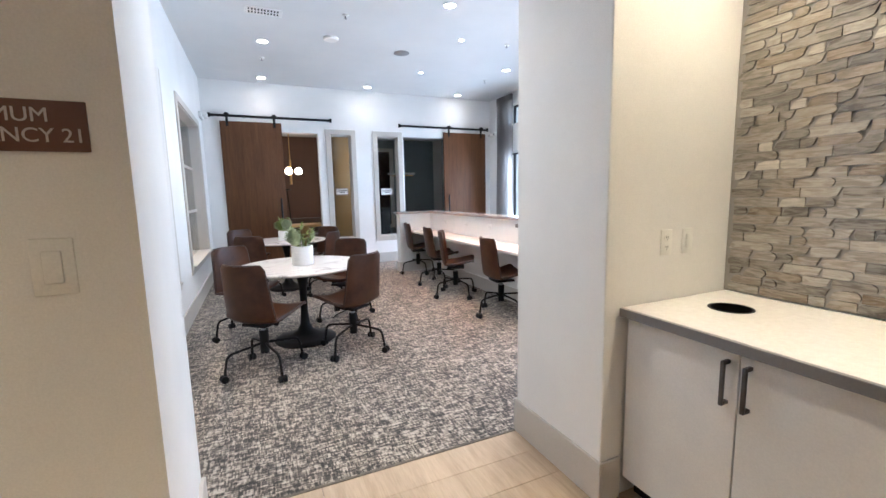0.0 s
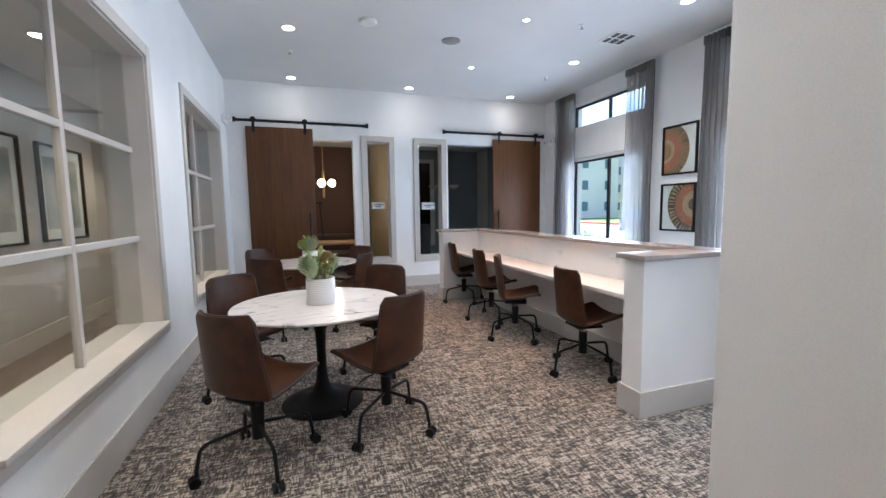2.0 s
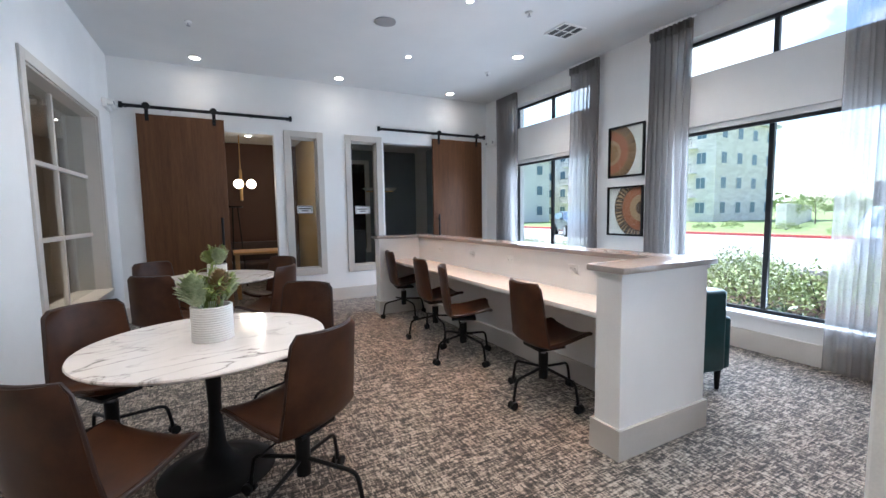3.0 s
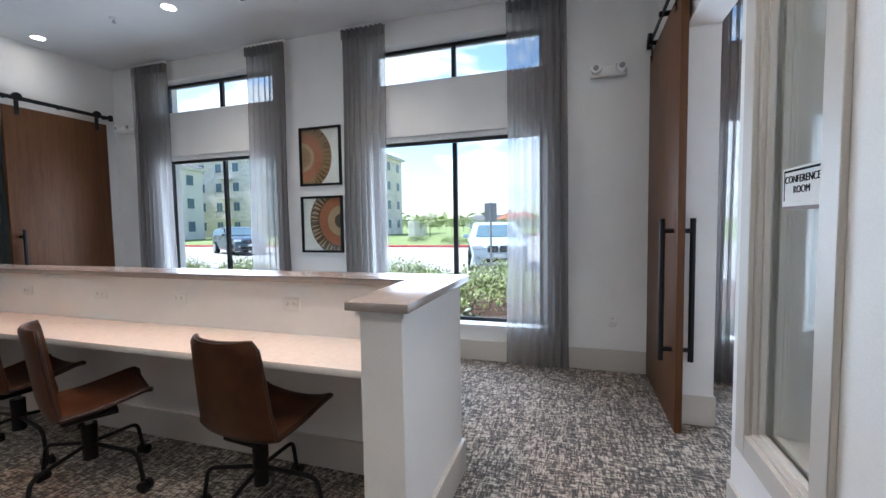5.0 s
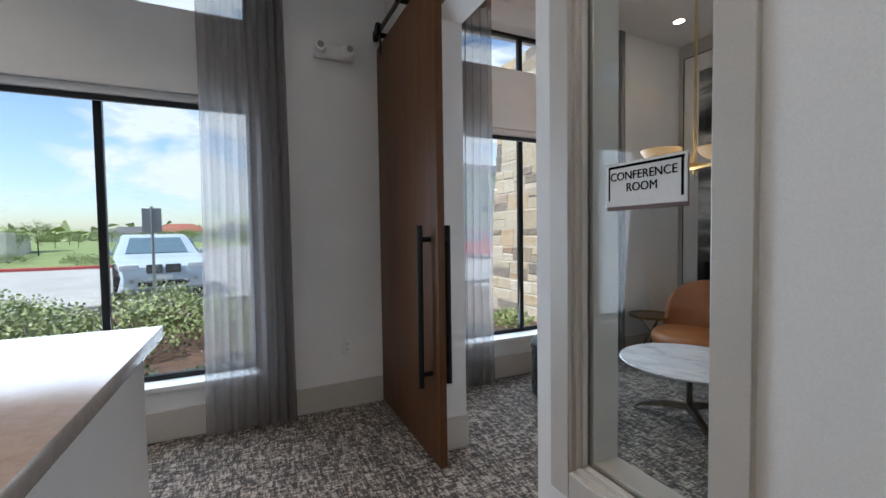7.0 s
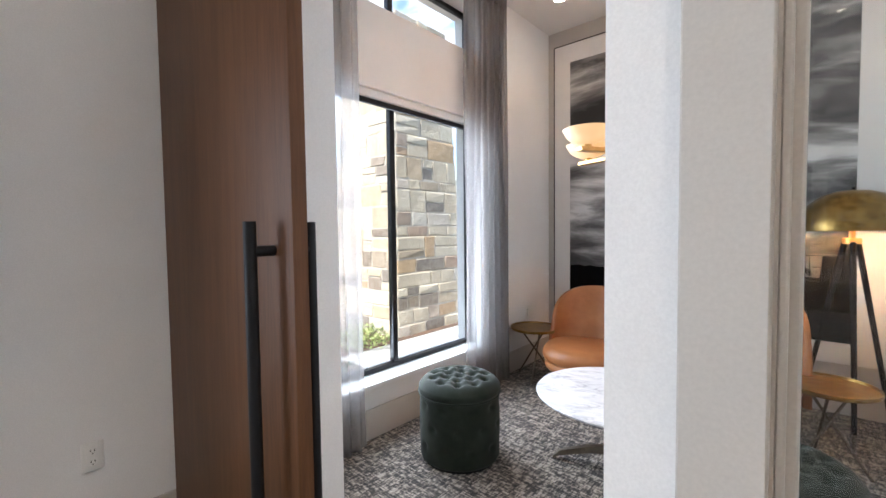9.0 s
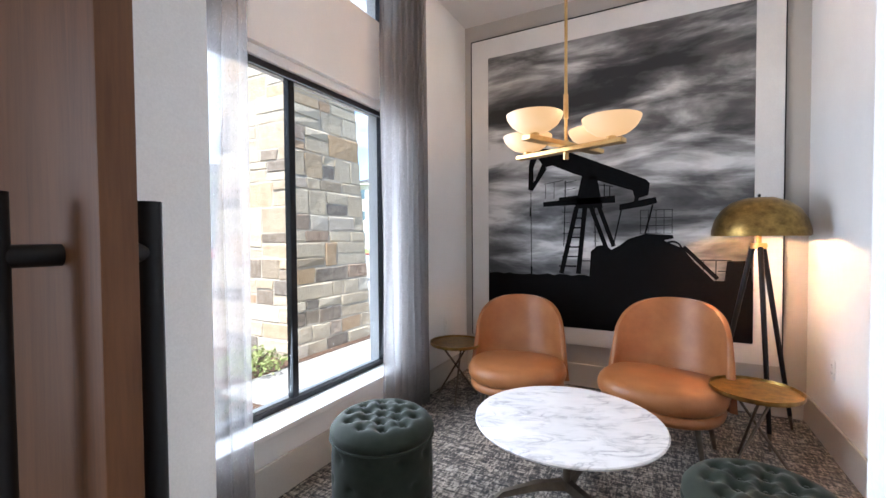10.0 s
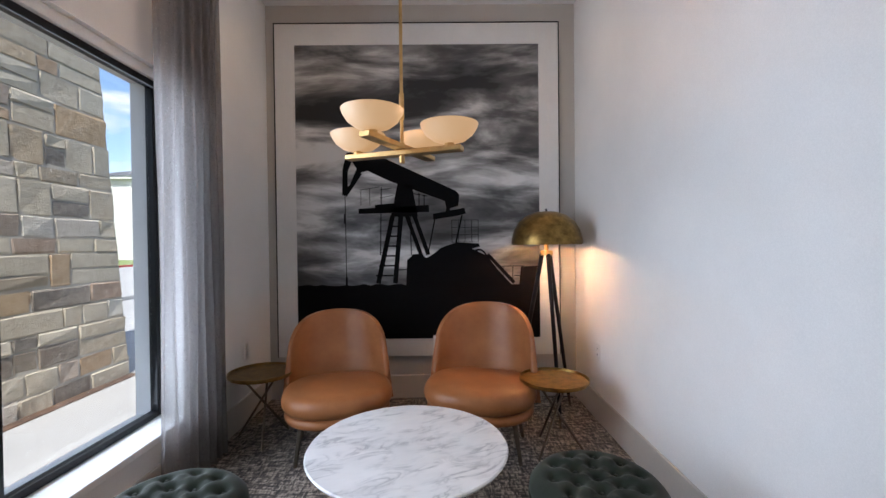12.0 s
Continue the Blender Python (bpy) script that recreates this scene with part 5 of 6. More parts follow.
for k in range(3):
    a = radians(-145 + 120 * k)
    d = Vector((math.cos(a), math.sin(a), 0))
    lg = part("leg", cyl(B(), d * 0.035 + Vector((0, 0, 1.255)), d * 0.255 + Vector((0, 0, 0.10)), 0.017, 0.013, 14), BLACK, fl)
    part("brass_tip", cyl(B(), d * 0.255 + Vector((0, 0, 0.10)), d * 0.274 + Vector((0, 0, 0.0)), 0.013, 0.008, 12), PEWTER, lg, "bronze tip")
bulb("floor_lamp_bulb", 2.732, -1.195, 1.385, 24, (1.0, 0.50, 0.20))
downlight(4.65, -1.0, 3.42, 5, 0.06)
downlight(2.80, -1.0, 3.42, 5, 0.06)

# ================= entry with counter =================
sign = thing("occupancy_sign", "brown occupancy sign with pale raised letters", "sign", at(-0.382, 1.06, 1.549, FACE_S))
part("plate", box(B(), -0.125, 0.125, -0.049, 0.049, 0.0005, 0.006, 0.002, 2), PLAQUE, sign)
lettering("lettering", "MAXIMUM\nOCCUPANCY 21", 0.0385, LETTER, sign, pose(-0.024, 0.0, 0.0065))
sw = thing("light_switch", "white rocker light switch plate", "switch", at(-0.342, 1.06, 1.272, FACE_S))
outlet(sw, Matrix(), "switch")
for x, k in ((1.712, "outlet"), (1.852, "switch")):
    o = thing("wall_outlet" if k == "outlet" else "light_switch", "white duplex outlet above the counter" if k == "outlet" else "white switch plate above the counter", k, at(x, 1.27, 1.165, FACE_S))
    outlet(o, Matrix(), k)

# counter runs along the tile wall
worktop = thing("worktop", "pale quartz worktop with a dark grey edge", "worktop", pose(0, 0, 0))
bm = B()
hole = (1.83, 1.04, 0.075)
ring_in = circle(hole[0], hole[1], hole[2], 32)
xs0, xs1, ys0, ys1 = 1.455, 2.135, -0.9, 1.262
outer = [bm.verts.new((x, y, 0.9)) for x, y in ((xs0, ys0), (xs1, ys0), (xs1, 0.86), (xs1, ys1), (xs0, ys1), (xs0, 0.86))]
inner = [bm.verts.new((x, y, 0.9)) for x, y in ring_in]
sq = [bm.verts.new((x, y, 0.9)) for x, y in ((1.655, 0.865), (2.005, 0.865), (2.005, 1.215), (1.655, 1.215))]
order = [2, 3, 0, 1]
for i in range(32):
    c0, c1 = order[i // 8], order[((i + 1) % 32) // 8]
    f0 = sq[c0]
    if c0 == c1:
        bm.faces.new((inner[i], inner[(i + 1) % 32], f0))
    else:
        bm.faces.new((inner[i], inner[(i + 1) % 32], sq[c1], f0))
bm.faces.new((outer[0], outer[1], outer[2], sq[1], sq[0], outer[5]))
bm.faces.new((outer[2], outer[3], sq[2], sq[1]))
bm.faces.new((outer[3], outer[4], sq[3], sq[2]))
bm.faces.new((outer[4], outer[5], sq[0], sq[3]))
low = [bm.verts.new((v.co.x, v.co.y, 0.862)) for v in inner]
for i in range(32):
    bm.faces.new((inner[(i + 1) % 32], inner[i], low[i], low[(i + 1) % 32]))
part("top", bm, QUARTZ, worktop, "pale quartz surface", 20)
bm = B()
box(bm, 1.435, 1.455, -0.9, 1.262, 0.862, 0.9003, 0.002, 1)
part("front_edge", bm, COUNTER_EDGE, worktop, "dark grey front edge")
part("grommet_ring", lathe(B(), [(0.074, 0.85), (0.075, 0.902), (0.084, 0.903), (0.084, 0.9005), (0.0755, 0.9003)], 32, (hole[0], hole[1], 0), closed=False), BLACK, worktop, "black waste chute ring")
part("chute_sleeve", lathe(B(), [(0.0735, 0.90), (0.072, 0.70), (0.0001, 0.70)], 32, (hole[0], hole[1], 0), closed=False), BLACK, worktop)


def base_cabinet(y0, y1):
    c = thing("base_cabinet", "white laminate base cabinet with two doors and bar pulls", "cabinet", pose(0, 0, 0), "white base cabinets")
    bm = B()
    box(bm, 1.50, 2.13, y0, y0 + 0.018, 0.10, 0.86)
    box(bm, 1.50, 2.13, y1 - 0.018, y1, 0.10, 0.86)
    box(bm, 1.50, 2.13, y0 + 0.018, y1 - 0.018, 0.10, 0.118)
    box(bm, 2.11, 2.13, y0 + 0.018, y1 - 0.018, 0.118, 0.86)
    part("body", bm, LAMINATE, c)
    part("toe_kick", box(B(), 1.56, 1.575, y0, y1, 0.0, 0.10), BLACK, c, "dark recessed toe kick")
    ym = (y0 + y1) / 2
    for a, b, hy in ((y0 + 0.002, ym - 0.0025, ym - 0.035), (ym + 0.0025, y1 - 0.002, ym + 0.035)):
        d = part("door", box(B(), 1.478, 1.498, a, b, 0.105, 0.852, 0.002, 1), LAMINATE, c)
        h = part("handle", box(B(), 1.440, 1.452, hy - 0.007, hy + 0.007, 0.662, 0.822, 0.003, 2), NICKEL, d, "gunmetal bar pull")
        for z in (0.669, 0.815):
            part("handle_post", box(B(), 1.452, 1.478, hy - 0.007, hy + 0.007, z - 0.007, z + 0.007, 0.002, 1), NICKEL, d)
    return c


base_cabinet(0.325, 1.255)
base_cabinet(-0.61, 0.32)
# downlights out of view, added for the warm light on the entry walls
for x, y in ((1.72, 0.75), (1.72, -0.6), (0.4, -1.2), (-1.3, -0.2)):
    downlight(x, y, 3.0, 33, color=(1.0, 0.765, 0.45))

# ================= corridor behind the glazed openings =================
for y0, y1, z0, z1 in ((6.86, 7.84, 1.11, 2.21), (5.60, 6.54, 1.11, 2.21), (4.3, 5.25, 1.11, 2.21)):
    f = thing("framed_artwork", "large framed abstract artwork with white mat on corridor wall", "picture", at(-2.4, (y0 + y1) / 2, (z0 + z1) / 2, FACE_E), "corridor artworks")
    w, h, fr = y1 - y0, z1 - z0, 0.025
    for a, b, c, d in ((-w / 2, -w / 2 + fr, -h / 2, h / 2), (w / 2 - fr, w / 2, -h / 2, h / 2), (-w / 2 + fr, w / 2 - fr, h / 2 - fr, h / 2), (-w / 2 + fr, w / 2 - fr, -h / 2, -h / 2 + fr)):
        part("frame_side", box(B(), a, b, c, d, 0.001, 0.045, 0.003, 1), BLACK, f)
    part("mat", box(B(), -w / 2 + fr, w / 2 - fr, -h / 2 + fr, h / 2 - fr, 0.004, 0.012), PAPER, f, "white mat")
    art = surf("muted_abstract_print", (0.10, 0.14, 0.16), (0.45, 0.42, 0.38), (1.6, 1.6, 2.4), 0.6, contrast=(0.4, 0.6)) if "muted_abstract_print" not in bpy.data.materials else bpy.data.materials["muted_abstract_print"]
    part("print_sheet", box(B(), -w / 2 + 0.12, w / 2 - 0.12, -h / 2 + 0.14, h / 2 - 0.14, 0.0125, 0.014), art, f, "blue-grey abstract print")
    g = part("glazing", box(B(), -w / 2 + fr, w / 2 - fr, -h / 2 + fr, h / 2 - fr, 0.02, 0.0215), GLASS, f)
    g.visible_shadow = False
for y in (3.4, 5.6, 7.8, 10.0):
    downlight(-1.7, y, 2.9, 55)

# ================= rooms behind the north wall =================
pn = thing("pendant_lamp", "brass pendant with two glowing white globes", "lamp", pose(0.80, 10.2, 0))
part("rod", cyl(B(), (0, 0, 1.72), (0, 0, 2.99), 0.009, n=10), BRASS, pn)
part("body", cyl(B(), (0, 0, 1.70), (0, 0, 2.25), 0.026, n=14), BRASS, pn)
part("cross_arm", cyl(B(), (-0.14, 0, 2.0), (0.24, 0, 2.0), 0.012, n=10), BRASS, pn)
for x in (-0.04, 0.17):
    part("globe", lathe(B(), [(0.0001, -0.08)] + [(0.08 * math.cos(t), 0.08 * math.sin(t)) for t in np.linspace(-1.3, 1.3, 12)] + [(0.0001, 0.08)], 24, (x, 0, 2.0)), GLOBE, pn, "glowing white globe", 80)
bulb("pendant_bulb", 1.02, 10.05, 2.0, 5)
downlight(1.0, 10.9, 3.0, 5)
tb = thing("console_table", "honey oak table in the brown room", "table", pose(0.95, 9.75, 0))
part("tabletop", box(B(), -0.35, 0.55, -0.4, 0.4, 0.76, 0.80, 0.006), OAKTABLE, tb)
for sx in (-0.29, 0.49):
    for sy in (-0.33, 0.33):
        part("leg", box(B(), sx - 0.03, sx + 0.03, sy - 0.03, sy + 0.03, 0, 0.76, 0.004), OAKTABLE, tb)
sf = thing("sofa", "dark upholstered sofa against the brown wall", "sofa", pose(0.75, 11.4, 0))
part("seat", box(B(), -0.9, 0.9, -0.45, 0.2, 0.12, 0.45, 0.05, 3), SEAM, sf)
part("backrest", box(B(), -0.9, 0.9, 0.2, 0.42, 0.12, 0.85, 0.05, 3), SEAM, sf)
for s in (-0.97, 0.97):
    part("armrest", box(B(), s - 0.07, s + 0.07, -0.45, 0.42, 0.0, 0.62, 0.04, 3), SEAM, sf)
ts = thing("plant_stand", "tall dark tripod stand in the brown room", "stand", pose(0.68, 10.9, 0))
part("top", lathe(B(), [(0.0001, 1.58), (0.15, 1.58), (0.15, 1.61), (0.0001, 1.61)], 20), BLACK, ts)
for k in range(3):
    a = 2.1 * k
    part("leg", cyl(B(), (0.06 * math.cos(a), 0.06 * math.sin(a), 1.58), (0.16 * math.cos(a), 0.16 * math.sin(a), 0), 0.012, n=8), BLACK, ts)
chandelier(pose(3.50, 10.3, 1.866) @ Matrix.Diagonal((1, 1, 0.67, 1)), OPALOFF, "brass chandelier with four unlit opal glass bowls")
ar = thing("dark_artwork", "tall framed dark photograph in the slate room", "picture", at(3.0, NY + 3.4, 1.6, FACE_S))
part("frame_panel", box(B(), -0.78, 0.78, -1.15, 1.15, 0.002, 0.03), PAPER, ar, "pale border")
part("print_sheet", box(B(), -0.66, 0.66, -1.05, 1.05, 0.0305, 0.034), PRINTBLACK, ar, "almost black print")
dc = thing("task_chair", "black high-backed chair in the slate room", "chair", pose(2.62, 9.35, 0, 0, 0, 160))
part("seat", box(B(), -0.24, 0.24, -0.24, 0.24, 0.42, 0.49, 0.03, 3), BLACK, dc)
part("backrest", shell(B(), lambda u, v: Vector(((u - 0.5) * 0.46, 0.22 + 0.06 * v - 0.05 * (2 * u - 1) ** 2, 0.50 + 0.62 * v)), 10, 10, 0.045), BLACK, dc, "", 70)
part("pedestal", cyl(B(), (0, 0, 0.06), (0, 0, 0.42), 0.03, n=12), BLACK, dc)
for k in range(5):
    a = k * 1.2566
    part("foot", tube(B(), [(0, 0, 0.10), (0.28 * math.cos(a), 0.28 * math.sin(a), 0.03)], 0.018, 8), BLACK, dc)
for y in (9.6, 10.6):
    c = thing("drape", "slate grey full-length drape", "curtain", pose(0, 0, 0), "slate drapes")
    part("cloth", sheet(B(), lambda u, v: Vector((EX - 0.14 + 0.04 * math.sin(u * 40), y - 0.3 + 0.6 * u, 0.02 + 2.9 * v)), 60, 6), BLUEWALL, c, smooth=180)
downlight(3.2, 9.9, 3.0, 9)

# ================= outside =================
G = -0.15
GRASS = surf("mown_grass", (0.12, 0.17, 0.05), (0.24, 0.29, 0.10), (0.5, 0.5, 0.5), 0.9, grain=(30, 30, 30), relief=0.6, depth=0.03)
CONCRETE = surf("pale_concrete", (0.30, 0.29, 0.275), (0.40, 0.385, 0.365), (0.7, 0.7, 0.7), 0.85, grain=(50, 50, 50), relief=0.2)
SOIL = surf("bark_mulch", (0.05, 0.03, 0.02), (0.16, 0.09, 0.055), (6, 6, 6), 0.95, grain=(60, 60, 60), relief=0.8, depth=0.02)
REDKERB = plain("red_kerb_paint", (0.42, 0.05, 0.045), 0.7)
SHRUB = surf("shrub_leaf", (0.15, 0.21, 0.06), (0.36, 0.40, 0.16), (5, 5, 5), 0.55, relief=0)
SHRUBDARK = surf("dark_shrub_leaf", (0.02, 0.045, 0.02), (0.06, 0.095, 0.04), (8, 8, 8), 0.45, relief=0)
FLOWER = plain("white_flower", (0.7, 0.7, 0.62), 0.7)
BARK = plain("bark", (0.10, 0.075, 0.055), 0.9)
STUCCO = surf("white_stucco", (0.60, 0.58, 0.54), (0.70, 0.68, 0.64), (0.6, 0.6, 0.6), 0.85)
STONEFAR = surf("limestone_facade", (0.58, 0.53, 0.45), (0.74, 0.69, 0.61), (0.9, 0.9, 2.4), 0.85, contrast=(0.4, 0.6))
ROOF = plain("grey_shingle", (0.10, 0.10, 0.105), 0.85)
REDROOF = plain("clay_tile_roof", (0.30, 0.10, 0.06), 0.8)
FARGLASS = plain("far_window_glass", (0.12, 0.18, 0.22), 0.2)
FARGLASS.node_tree.nodes["Principled BSDF"].inputs["Specular IOR Level"].default_value = 0.25

solid("ground", box(B(), EX + 0.3, 1800, -1500, 1500, G - 0.4, G - 0.02), GRASS, "wide green lawn reaching the horizon", "ground")
solid("ground_around", box(B(), -1500, -2.8, -1500, 1500, G - 0.4, G - 0.02), GRASS, "green lawn behind the building", "ground")
solid("road", box(B(), 12.4, 27.0, -60, 120, G - 0.15, G), CONCRETE, "pale concrete drive", "road")
solid("road_branch", box(B(), 27.0, 70.0, -8, 7.5, G - 0.15, G - 0.001), CONCRETE, "pale concrete side drive", "road")
for name, r in (("kerb_near", (12.2, 12.4, -60, 120)), ("kerb_far", (27.0, 27.25, 7.5, 120)), ("kerb_branch", (27.25, 70, 7.5, 7.75)), ("kerb_south", (27.0, 27.25, -60, -8))):
    solid(name, box(B(), *r, G - 0.15, G + 0.15, 0.03, 2), REDKERB if name != "kerb_near" else CONCRETE, "red painted concrete kerb" if name != "kerb_near" else "concrete kerb", "kerb")
solid("planting_bed", box(B(), EX + 0.32, 12.2, -0.2, 40, G - 0.15, G + 0.02), SOIL, "brown mulch planting bed", "bed")
solid("pavement_walk", box(B(), EX + 0.32, 7.05, -14, -0.2, G - 0.15, G + 0.03), CONCRETE, "pale concrete walk beside the windows", "pavement")
solid("pavement_plaza", box(B(), 7.05, 12.2, -14, -2.75, G - 0.15, G + 0.025), CONCRETE, "concrete paved plaza", "pavement")
solid("planting_bed_pillar", box(B(), 7.05, 12.2, -2.75, -0.2, G - 0.15, G + 0.04), SOIL, "mulch bed round the stone pillar", "bed")


def bush(x, y, z, r, h, seed, mat_leaf, n, ln, name="shrub", label="leafy green shrub in the mulch bed", group="bed shrubs", flowers=0):
    rng = random.Random(seed)
    b = thing(name, label, "shrub", pose(x, y, z), group)
    bm = B()
    for _ in range(n):
        a, q, t = rng.uniform(0, 6.283), r * math.sqrt(rng.random()), rng.random()
        top = h * (1 - 0.55 * (q / r) ** 2) * rng.uniform(0.5, 1.08)
        p = Vector((q * math.cos(a), q * math.sin(a), top * (0.25 + 0.75 * t ** 0.5)))
        d = Vector((rng.gauss(0, 1), rng.gauss(0, 1), rng.gauss(0.5, 0.8))).normalized() * ln * rng.uniform(0.6, 1.3)
        s = d.cross(Vector((rng.gauss(0, 1), rng.gauss(0, 1), rng.gauss(0, 1)))).normalized() * ln * 0.28
        v = [bm.verts.new(c) for c in (p, p + d * 0.5 + s, p + d, p + d * 0.5 - s)]
        bm.faces.new(v)
    part("foliage", bm, mat_leaf, b, smooth=0)
    bm = B()
    for k in range(6):
        a = k * 1.05
        tube(bm, [(0, 0, 0), (0.3 * r * math.cos(a), 0.3 * r * math.sin(a), h * 0.4), (0.55 * r * math.cos(a), 0.55 * r * math.sin(a), h * 0.7)], 0.008, 5)
    part("stems", bm, BARK, b)
    if flowers:
        bm = B()
        for _ in range(flowers):
            a, q = rng.uniform(0, 6.283), r * math.sqrt(rng.random())
            c = Vector((q * math.cos(a), q * math.sin(a), h * (1.02 - 0.5 * (q / r) ** 2) + rng.uniform(-0.05, 0.12)))
            for k in range(4):
                t = k * 1.57
                bm.faces.new([bm.verts.new(c + Vector(o)) for o in ((0, 0, 0), (0.02 * math.cos(t), 0.02 * math.sin(t), 0.008), (0.02 * math.cos(t + 0.9), 0.02 * math.sin(t + 0.9), 0.008))])
        part("flowers", bm, FLOWER, b, "small white flowers", 0)
    return b


low = [bush(6.2, 3.0, G, 0.55, 0.42, 1, SHRUBDARK, 900, 0.075, label="low dark green shrub under the window"),
       bush(6.1, 4.2, G, 0.6, 0.45, 2, SHRUBDARK, 900, 0.075, label="low dark green shrub under the window")]
for k, y in enumerate((1.9, 5.3, 6.4, 7.4, 8.4, 0.7)):
    copy_thing(low[k % 2], pose(6.1 + 0.15 * (k % 3), y, G, 0, 0, 70 * k))
tall = [bush(8.2, 4.4, G, 0.75, 0.75, 5, SHRUB, 1200, 0.07, label="flowering green shrub in the mulch bed", group="flowering shrubs", flowers=60),
        bush(9.1, 5.6, G, 0.8, 0.70, 6, SHRUB, 1200, 0.07, label="flowering green shrub in the mulch bed", group="flowering shrubs", flowers=70)]
rng = random.Random(31)
for k in range(20):
    copy_thing(tall[k % 2], pose(7.6 + 1.1 * (k % 4) + rng.uniform(-0.2, 0.2), 2.6 + 0.62 * k + rng.uniform(-0.3, 0.3), G, 0, 0, rng.uniform(0, 360)))
bush(7.25, -0.72, G + 0.04, 0.35, 0.28, 9, SHRUB, 500, 0.06, label="small green plant at the foot of the stone pillar")
for y in (-11.5, -12.6):
    copy_thing(tall[0], pose(11.4, y, G))


# ---- trees ----
def tree(x, y, h, seed, spread=0.34, leafn=1500):
    rng = random.Random(seed)
    t = thing("tree", "young broadleaf tree with an open green crown", "tree", pose(x, y, G), "trees across the drive")
    bm = B()
    tube(bm, [(0, 0, 0), (0.04, 0.02, h * 0.3), (0.0, 0.06, h * 0.6), (0.02, 0, h * 0.9)], h * 0.02, 8, 0.25)
    tips = []
    for k in range(9):
        a, z0 = k * 2.4, h * (0.28 + 0.06 * k)
        L = h * spread * rng.uniform(0.6, 1.1) * (1 - 0.05 * k)
        e = Vector((L * math.cos(a), L * math.sin(a), z0 + L * 0.8))
        tube(bm, [(0, 0.03, z0), tuple(e * 0.5 + Vector((0, 0, z0 * 0.45))), tuple(e)], h * 0.008, 6, 0.3)
        tips.append(e)
    part("trunk", bm, BARK, t)
    bm = B()
    for _ in range(leafn):
        c = rng.choice(tips) * rng.uniform(0.75, 1.0)
        p = c + Vector((rng.gauss(0, 1), rng.gauss(0, 1), rng.gauss(0, 0.8))) * h * 0.085
        d = Vector((rng.gauss(0, 1), rng.gauss(0, 1), rng.gauss(0, 1))).normalized() * h * 0.028
        s = d.cross(Vector((rng.gauss(0, 1), rng.gauss(0, 1), 0.3))).normalized() * h * 0.012
        bm.faces.new([bm.verts.new(q) for q in (p, p + d * 0.5 + s, p + d, p + d * 0.5 - s)])
    part("crown", bm, SHRUB, t, smooth=0)
    return t


tr = [tree(44, 19.5, 2.6, 1), tree(50, 20, 3.2, 2, 0.4)]
rng = random.Random(77)
for k in range(26):
    copy_thing(tr[k % 2], Matrix.Translation((rng.uniform(52, 120), rng.uniform(-14, 42), G)) @ Matrix.Rotation(rng.uniform(0, 6), 4, "Z"))
for k in range(10):
    copy_thing(tall[k % 2], Matrix.Translation((rng.uniform(29, 45), rng.uniform(9, 24), G)))
wood = B()
for k in range(2600):
    a = rng.uniform(-60, 260)
    c = Vector((rng.uniform(230, 300), a, G + abs(rng.gauss(0, 2.6))))
    d = Vector((rng.gauss(0, 1), rng.gauss(0, 1), rng.gauss(0.4, 0.6))) * 2.4
    s = Vector((0, 1, rng.gauss(0, 0.4))) * 2.0
    wood.faces.new([wood.verts.new(q) for q in (c - s, c + d, c + s)])
solid("far_woods", wood, SHRUB, "distant line of green trees", "trees", "stuff")


